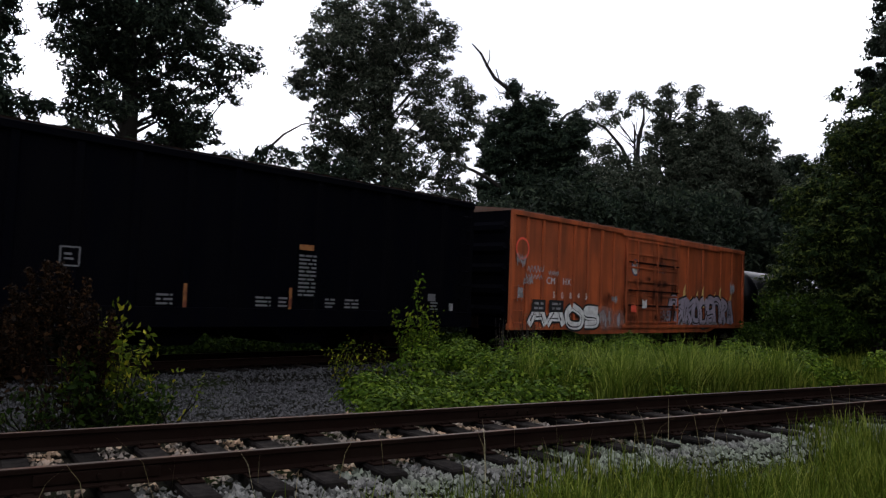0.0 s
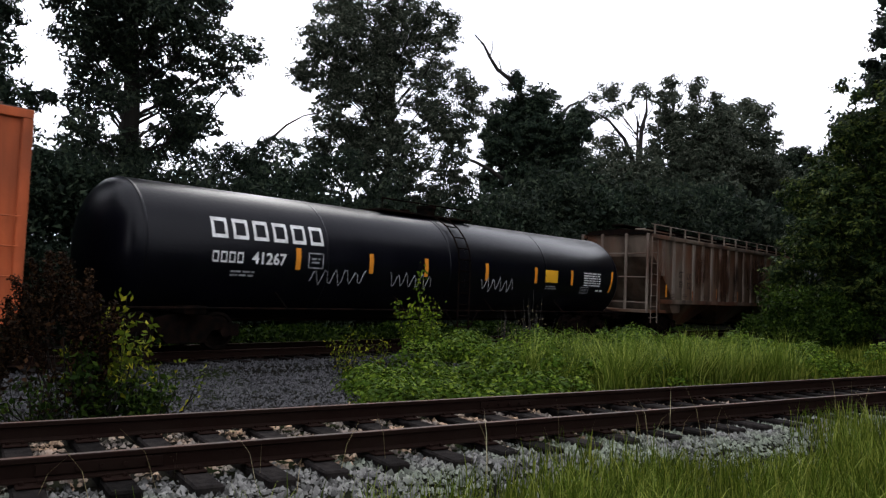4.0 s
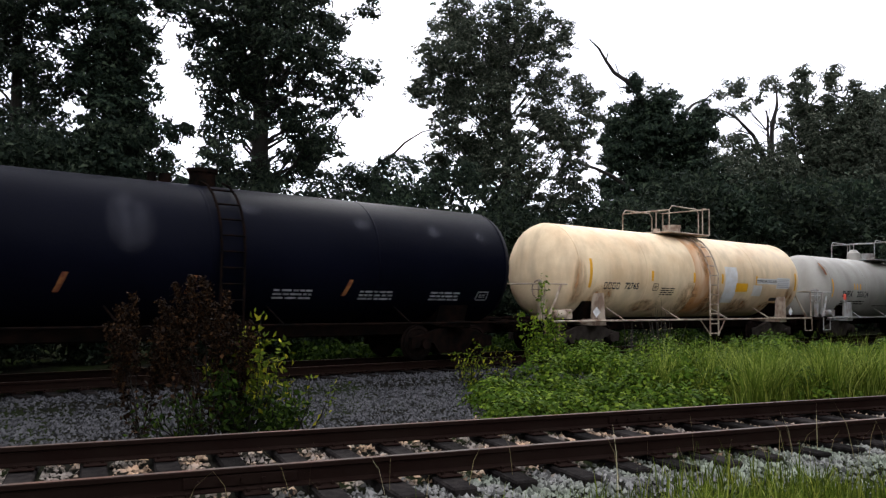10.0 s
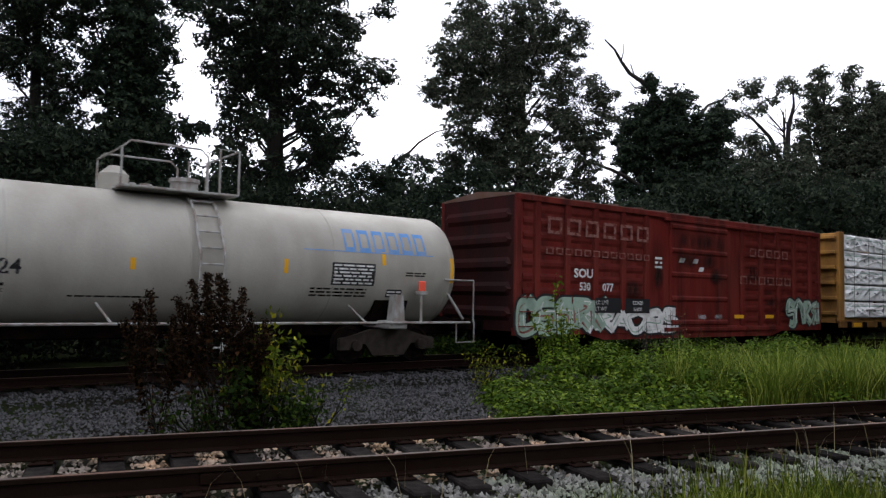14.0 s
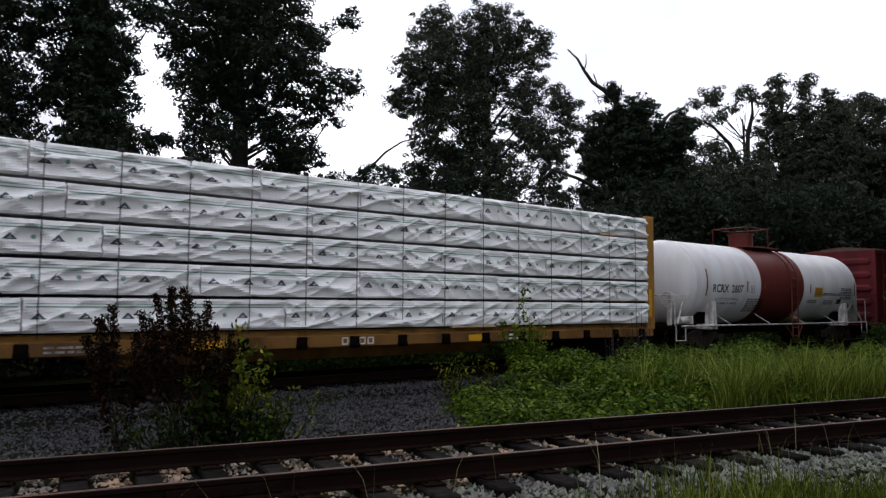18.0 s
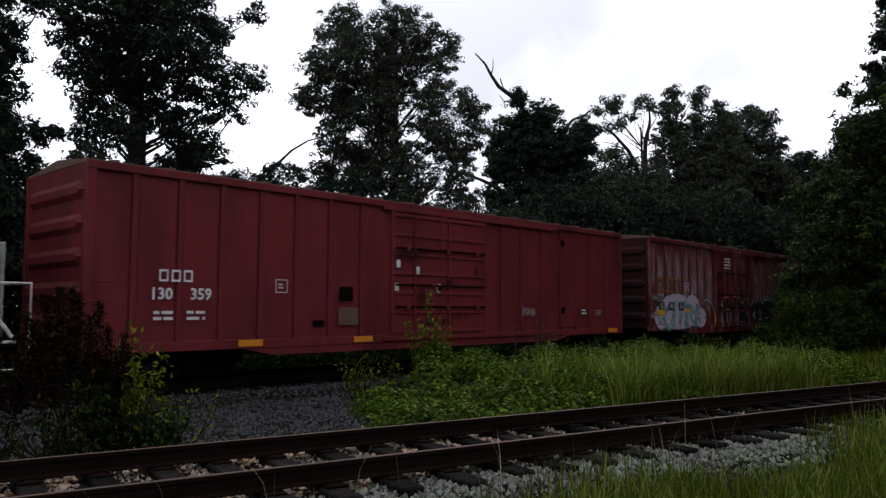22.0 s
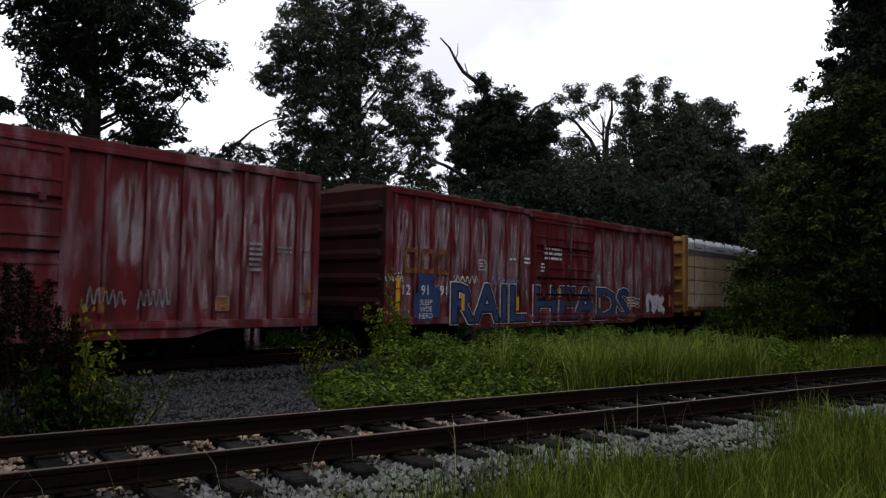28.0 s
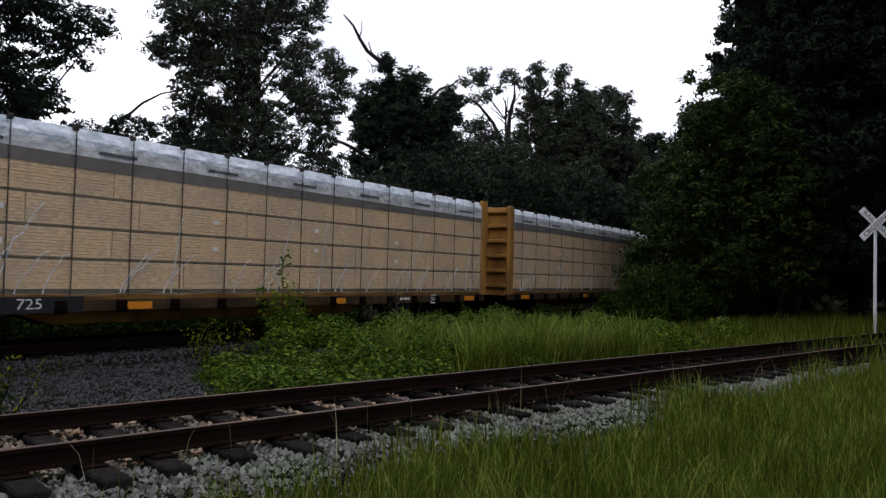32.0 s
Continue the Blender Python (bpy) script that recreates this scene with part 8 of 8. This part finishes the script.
plant("weed", "sparse yellowish weed beside the ballast", (5.2, 9.75), 0.95, 0.5, 7, "leaf_yellow", 11, 0.045, category="weed", low=0.3, width=0.06)
plant("sapling", "slender bright green sapling among groundcover", (13.1, 12.6), 2.15, 0.5, 9, "leaf_sapling", 58, 0.052, category="sapling", low=0.15, width=0.08)
plant("sapling", "long arching shoot of a bright green sapling", (13.05, 12.6), 2.95, 1.3, 2, "leaf_sapling", 70, 0.05, category="sapling", low=0.3, width=0.06, toward=3.3)
plant("sapling", "small yellowish sapling beside the ballast", (10.7, 12.6), 1.05, 0.5, 12, "leaf_yellow", 24, 0.042, category="sapling", width=0.08)
plant("sapling", "small yellowish sapling beside the ballast", (11.9, 12.9), 0.85, 0.35, 8, "leaf_yellow", 20, 0.04, category="sapling")
plant("dry_weed", "dry leafless grey weed stalks", (17.2, 12.4), 1.9, 0.7, 26, "grass_dry", 5, 0.025, "dead", category="weed")
plant("dry_weed", "dry leafless grey weed stalks", (15.6, 12.2), 1.5, 0.5, 14, "grass_dry", 4, 0.022, "dead", category="weed")

# groundcover mound between the tracks
def mound(x, y):
    a, b = across(x, y)
    w = smooth(1.3, 2.0, a) * (1 - smooth(11.9, 13.0, y)) * smooth(3.7, 5.2, b - 0.45 * np.maximum(0, a - 1.2))
    return w


def scatter(n, x0, x1, y0, y1, keep):
    p = np.stack([RNG.uniform(x0, x1, n), RNG.uniform(y0, y1, n)], 1)
    return p[RNG.uniform(0, 1, n) < keep(p[:, 0], p[:, 1])]


def lump(x, y):
    return 0.5 + 0.28 * np.sin(1.7 * x + 0.6) * np.sin(1.9 * y + 0.4 * x) + 0.22 * np.sin(4.1 * x - 1.3 * y) * np.sin(3.7 * y + 1.1 * x + 1.0)


def bulge(x, y):
    """Height of the groundcover's heaps."""
    a, b = across(x, y)
    return 0.02 + (0.16 + 0.80 * smooth(7.4, 9.4, b)) * (0.5 + 0.5 * lump(x, y)) * smooth(1.4, 2.8, a)


def heaps(n, x0, x1, y0, y1, keep, each, size):
    """Leaves lying over overlapping domes of several sizes, with shade between them."""
    c = scatter(n, x0, x1, y0, y1, keep)
    pos, nrm = [], []
    for x, y in c:
        q = RNG.uniform(0.25, 0.75)
        z = float(height(x, y) + bulge(x, y)) - 0.72 * q + RNG.uniform(-0.12, 0.2)
        k = int(each * q * q) + 8
        d = RNG.normal(size=(k, 3))
        d[:, 2] = np.abs(d[:, 2]) + 0.1
        d /= np.linalg.norm(d, axis=1)[:, None]
        rough = 1 + 0.13 * np.sin(5 * d[:, 0] + 9 * x) * np.sin(5 * d[:, 1] + 7 * y)
        pos.append(np.array([x, y, z]) + d * q * rough[:, None] * RNG.uniform(0.84, 1.1, (k, 1)))
        nrm.append(d + np.array([0, 0, 0.45]))
    return leaf_mesh("groundcover", np.concatenate(pos), size, M["leaf_green"], facing=np.concatenate(nrm), slim=0.62)


first = lambda x, y: mound(x, y) * (1 - 0.95 * smooth(9.3, 11.2, across(x, y)[1] - 0.15 * across(x, y)[0]))
second = lambda x, y: mound(x, y) * smooth(13.0, 14.2, across(x, y)[1]) * (1 - smooth(16.0, 18.5, across(x, y)[1]))
tagged(new("groundcover", heaps(370, 5, 24, 4, 13.2, first, 2000, 0.043)), "dense bright green leafy groundcover between the tracks", "groundcover", kind="stuff")
tagged(new("groundcover", heaps(230, 10, 24, 2, 13.2, second, 1700, 0.045)), "low leafy groundcover beside the tall grass", "groundcover", kind="stuff")


def blades(name, label, p, hmin, hmax, width, material, bend=0.35, category="grass"):
    """Grass: narrow tapered blades in two bent pieces."""
    n = len(p)
    z = height(p[:, 0], p[:, 1]) - 0.02
    base = np.column_stack([p, z])
    hh = RNG.uniform(hmin, hmax, n)
    a = RNG.uniform(0, 6.28318, n)
    side = np.stack([np.cos(a), np.sin(a), np.zeros(n)], 1) * (width * RNG.uniform(0.6, 1.3, n))[:, None]
    c = RNG.uniform(0, 6.28318, n)
    lean = np.stack([np.cos(c), np.sin(c), np.zeros(n)], 1) * (bend * hh * RNG.uniform(0.2, 1.0, n))[:, None]
    up = np.column_stack([np.zeros(n), np.zeros(n), hh])
    m, t = base + up * 0.6 + lean * 0.35, base + up * 0.97 + lean
    v = np.stack([base - side, base + side, m + side * 0.8, m - side * 0.8, t + side * 0.15, t - side * 0.15], 1).reshape(-1, 3)
    i = np.arange(n)[:, None] * 6
    q = np.concatenate([i + np.array([[0, 1, 2, 3]]), i + np.array([[3, 2, 4, 5]])], 0)
    return tagged(new(name, raw_mesh(name, v, q, M[material])), label, category, kind="stuff")


def tufts(name, label, p, blades_each, lo, hi, width, material):
    """Arching tufts: long blades that rise from one root and bend over, in four pieces each."""
    out = []
    for x, y in p:
        n = blades_each
        a = RNG.uniform(0, 6.28318, n)
        L = RNG.uniform(lo, hi, n)
        reach = L * RNG.uniform(0.15, 0.75, n)
        base = np.array([x, y, float(height(x, y)) - 0.02]) + np.column_stack([RNG.normal(size=(n, 2)) * 0.10, np.zeros(n)])
        dirn = np.stack([np.cos(a), np.sin(a), np.zeros(n)], 1)
        side = np.stack([-np.sin(a), np.cos(a), np.zeros(n)], 1) * width
        rows = []
        for f in (0, 0.3, 0.6, 0.85, 1.0):
            c = base + dirn * (reach * f ** 2)[:, None] + np.array([0, 0, 1]) * (L * (f - 0.42 * f ** 3 * (reach / L)))[:, None]
            rows += [c - side * (1.05 - f), c + side * (1.05 - f)]
        out.append(np.stack(rows, 1))
    v = np.concatenate(out)
    i = np.arange(len(v))[:, None] * 10
    q = np.concatenate([i + np.array([[2 * k, 2 * k + 1, 2 * k + 3, 2 * k + 2]]) for k in range(4)], 0)
    return tagged(new(name, raw_mesh(name, v.reshape(-1, 3), q, M[material])), label, "grass", kind="stuff")


near = lambda x, y: smooth(-1.55, -2.5, across(x, y)[0] + 0.5 * np.sin(1.3 * x) * np.sin(0.9 * y + 2) - 0.015 * (across(x, y)[1] - 6))
blades("grass", "ankle-high green grass in front of the spur", scatter(128000, -2, 20, -4, 6, lambda x, y: near(x, y) * smooth(-2, 1.5, x) * smooth(-4, -2.2, y)), 0.16, 0.40, 0.006, "grass")
blades("tall_grass", "tall arching green grass beside the spur", scatter(26000, 9.5, 20, 5, 11.5, lambda x, y: mound(x, y) * smooth(8.4, 10.0, across(x, y)[1]) * (1 - smooth(14.0, 16.5, across(x, y)[1])) * (1 - smooth(3.5, 6.5, across(x, y)[0]))), 0.35, 0.8, 0.009, "grass", 0.75)
tall = lambda x, y: mound(x, y) * smooth(8.6, 10.0, across(x, y)[1]) * (1 - smooth(13.2, 15.0, across(x, y)[1])) * (1 - smooth(3.5, 5.5, across(x, y)[0]))
tufts("tall_grass", "arching tufts of long bright grass beside the spur", scatter(420, 9.5, 20, 4, 11.5, tall), 60, 0.85, 1.5, 0.011, "grass_bright")
tufts("tall_grass", "low tufts of grass in front of the spur", scatter(500, 1.5, 18, -1.5, 6, near), 46, 0.25, 0.55, 0.007, "grass_bright")
blades("meadow_grass", "uneven rough grass beyond the spur", scatter(52000, 10, 55, -2, 13, lambda x, y: smooth(1.4, 2.2, across(x, y)[0]) * smooth(9.5, 12, across(x, y)[1]) * (1 - smooth(12.0, 13.0, y))), 0.2, 0.5, 0.014, "grass")
blades("tall_grass", "waist-high dull grass round the crossing sign", scatter(9000, 24, 42, -6, 8, lambda x, y: smooth(0.95, 1.4, across(x, y)[0]) * (1 - smooth(5.5, 7.5, across(x, y)[0])) * smooth(24, 28, x)), 0.4, 0.95, 0.014, "grass")
blades("verge_grass", "rough grass growing over the far spur", scatter(14000, 15, 55, -12, 6, lambda x, y: smooth(-1.2, 0.6, across(x, y)[1] - 15.5 - 2.5 * smooth(-2.2, -1.4, across(x, y)[0])) * (1 - smooth(1.2, 2.0, across(x, y)[0]))), 0.2, 0.55, 0.012, "grass")
blades("verge_grass", "short rough grass round the standpoint", scatter(32000, -16, 24, -14, 6.5, lambda x, y: smooth(-1.5, -3.0, across(x, y)[0]) * (1 - smooth(-0.2, 0.6, x) * smooth(-4.0, -2.0, y)) * (0.35 + 0.65 * lump(x, y))), 0.12, 0.34, 0.010, "grass")
blades("verge_grass", "short rough grass between the tracks", scatter(16000, -16, 5, 8, 13, lambda x, y: smooth(1.8, 2.8, across(x, y)[0]) * (1 - smooth(11.6, 12.6, y)) * (1 - smooth(-3.0, 0.5, x))), 0.12, 0.34, 0.010, "grass")
blades("seed_grass", "thin dry seeding grass stems along the spur", scatter(520, 2, 16, 1, 8, lambda x, y: smooth(-2.0, -1.2, across(x, y)[0]) * (1 - smooth(-1.1, -0.9, across(x, y)[0]))), 0.25, 0.6, 0.0028, "grass_dry", 0.8)
p = scatter(26000, 9, 40, 18.2, 21.5, lambda x, y: smooth(10.0, 10.9, x))
z = height(p[:, 0], p[:, 1]) + RNG.uniform(0.0, 0.75, len(p)) * (0.4 + 0.6 * lump(p[:, 0], p[:, 1]))
tagged(new("weeds", leaf_mesh("weeds", np.column_stack([p, z]), 0.08, M["leaf_shrub"], -0.3, 0.6)), "leafy green weeds behind the main track", "weeds", kind="stuff")

# ---------------------------------------------------------------- railroad crossing sign
sign = thing("crossing_sign", "white railroad crossbuck sign on a white post", "road sign", at=pose(28.9, 1.64, -0.55, 0, 0, -62))
M["sign_white"] = mat("white_sign_paint", (0.70, 0.70, 0.70), 0.5, var=0.05, bump=0.05)
part("post", Geo().cham(-0.04, 0.04, -0.04, 0.04, 0, 4.1, 0.01), M["sign_white"], sign)
for k, (ang, words) in enumerate(((-45, "RAILROAD"), (45, "CROSSING"))):
    bl = part("blade", Geo().cham(-0.68, 0.68, -0.012, 0.012, -0.12, 0.12, 0.008), M["sign_white"], sign, at=pose(0, -0.07 - 0.03 * k, 3.99, 0, -ang, 0))
    lettering(bl, words, 0.215, 0.0, 0.0, -0.012, M["mark_black"], name="word", wide=1.1)

# ---------------------------------------------------------------- ballast stones
def stones(name, label, p, z, size, material):
    n = len(p)
    base = np.array([(1, 0, -0.35), (-1, 0, -0.35), (0, 1, -0.35), (0, -1, -0.35), (0, 0, 0.8)], float)
    tri = np.array([(0, 2, 4), (2, 1, 4), (1, 3, 4), (3, 0, 4)])
    s = (size * RNG.uniform(0.5, 1.4, n))[:, None, None]
    v = base[None] * RNG.uniform(0.6, 1.25, (n, 5, 1)) * s
    v += RNG.normal(size=(n, 5, 3)) * 0.2 * s
    a = RNG.uniform(0, 6.28318, n)
    b = RNG.uniform(-0.55, 0.55, n)
    ca, sa, cb, sb = np.cos(a), np.sin(a), np.cos(b), np.sin(b)
    R1 = np.stack([np.stack([ca, -sa, 0 * a], 1), np.stack([sa, ca, 0 * a], 1), np.stack([0 * a, 0 * a, 1 + 0 * a], 1)], 1)
    R2 = np.stack([np.stack([cb, 0 * a, sb], 1), np.stack([0 * a, 1 + 0 * a, 0 * a], 1), np.stack([-sb, 0 * a, cb], 1)], 1)
    v = np.einsum("nij,nkj->nki", R1 @ R2, v)
    v += np.column_stack([p, z])[:, None, :]
    me = raw_mesh(name, v.reshape(-1, 3), (np.arange(n)[:, None, None] * 5 + tri[None]).reshape(-1, 3), material, 3)
    return tagged(new(name, me), label, "ballast", kind="stuff")


def off_ties(x, y):
    """1 between the spur's ties, 0 on them."""
    a, b = across(x, y)
    k = np.abs((b + 7.0 + 0.29) % 0.58 - 0.29)
    return np.where(np.abs(a) < 1.34, k > 0.125 + 0.03 * np.sin(9 * b), 1.0)


p = scatter(64000, -1, 24, 0, 9.5, lambda x, y: (1 - smooth(1.3, 2.1, np.abs(across(x, y)[0])) * 0.9) * off_ties(x, y))
inner = across(p[:, 0], p[:, 1])[0] + RNG.normal(size=len(p)) * 0.12 > -0.75
for name, words, q, m in (("spur_ballast", "tan and grey ballast stones between the spur rails", p[inner], "stone_pale"), ("shoulder_ballast", "pale grey ballast stones along the spur", p[~inner], "stone_blue")):
    stones(name, words, q, height(q[:, 0], q[:, 1]) + 0.012, 0.029, M[m])
p = scatter(95000, -1, 22, -1, 8.5, lambda x, y: smooth(-2.5, -1.7, across(x, y)[0] + 0.3 * np.sin(1.7 * x)) * (1 - smooth(-1.0, -0.85, across(x, y)[0])) * (1 - smooth(15.0, 17.0, across(x, y)[1])))
stones("shoulder_ballast", "small pale grey stones along the spur", p, height(p[:, 0], p[:, 1]) + 0.012, 0.030, M["stone_blue"])
p = scatter(60000, -2, 26, 8.2, 15.2, lambda x, y: smooth(1.1, 2.3, across(x, y)[0]) * (1 - 0.92 * mound(x, y)))
stones("main_ballast", "clean blue-grey ballast stones of the main track", p, height(p[:, 0], p[:, 1]) + 0.012, 0.030, M["stone_grey"])

p = scatter(30000, -16, -1, 3, 15, lambda x, y: (1 - smooth(1.4, 2.2, np.abs(across(x, y)[0]))) * off_ties(x, y))
stones("spur_ballast", "tan and grey ballast stones of the spur", p, height(p[:, 0], p[:, 1]) + 0.012, 0.032, M["stone_pale"])
p = scatter(30000, -16, -2, 12.6, 19.2, lambda x, y: np.where(np.abs(y - TRAIN_Y) < 1.4, 0.2, 1.0))
stones("main_ballast", "grey ballast stones of the main track", p, height(p[:, 0], p[:, 1]) + 0.012, 0.034, M["stone_grey"])

# ---------------------------------------------------------------- what moves
# seconds, and metres the train has run
RUN = [(0, 0.0), (2, 16.28), (4, 32.73), (6, 49.43), (8, 65.91), (10, 82.19), (12, 98.67), (14, 115.11), (16, 131.36), (18, 147.46), (20, 163.57),
       (22, 179.73), (24, 195.79), (26, 211.8), (28, 227.89), (30, 243.55), (32, 259.6)]


def motions():
    for car, s in CARS:
        walk(car, [(t, pose(s - run, TRAIN_Y, TRAIN_Z)) for t, run in RUN])
    ts = [k / 15 for k in range(481)]
    turn = [math.degrees(float(np.interp(t, [r[0] for r in RUN], [r[1] for r in RUN])) / 0.445) for t in ts]
    for ob, e in SPIN:
        walk(ob, [(t, pose(e, 0, 0.445, 0, -(a % 360), 0)) for t, a in zip(ts, turn)])


motions()
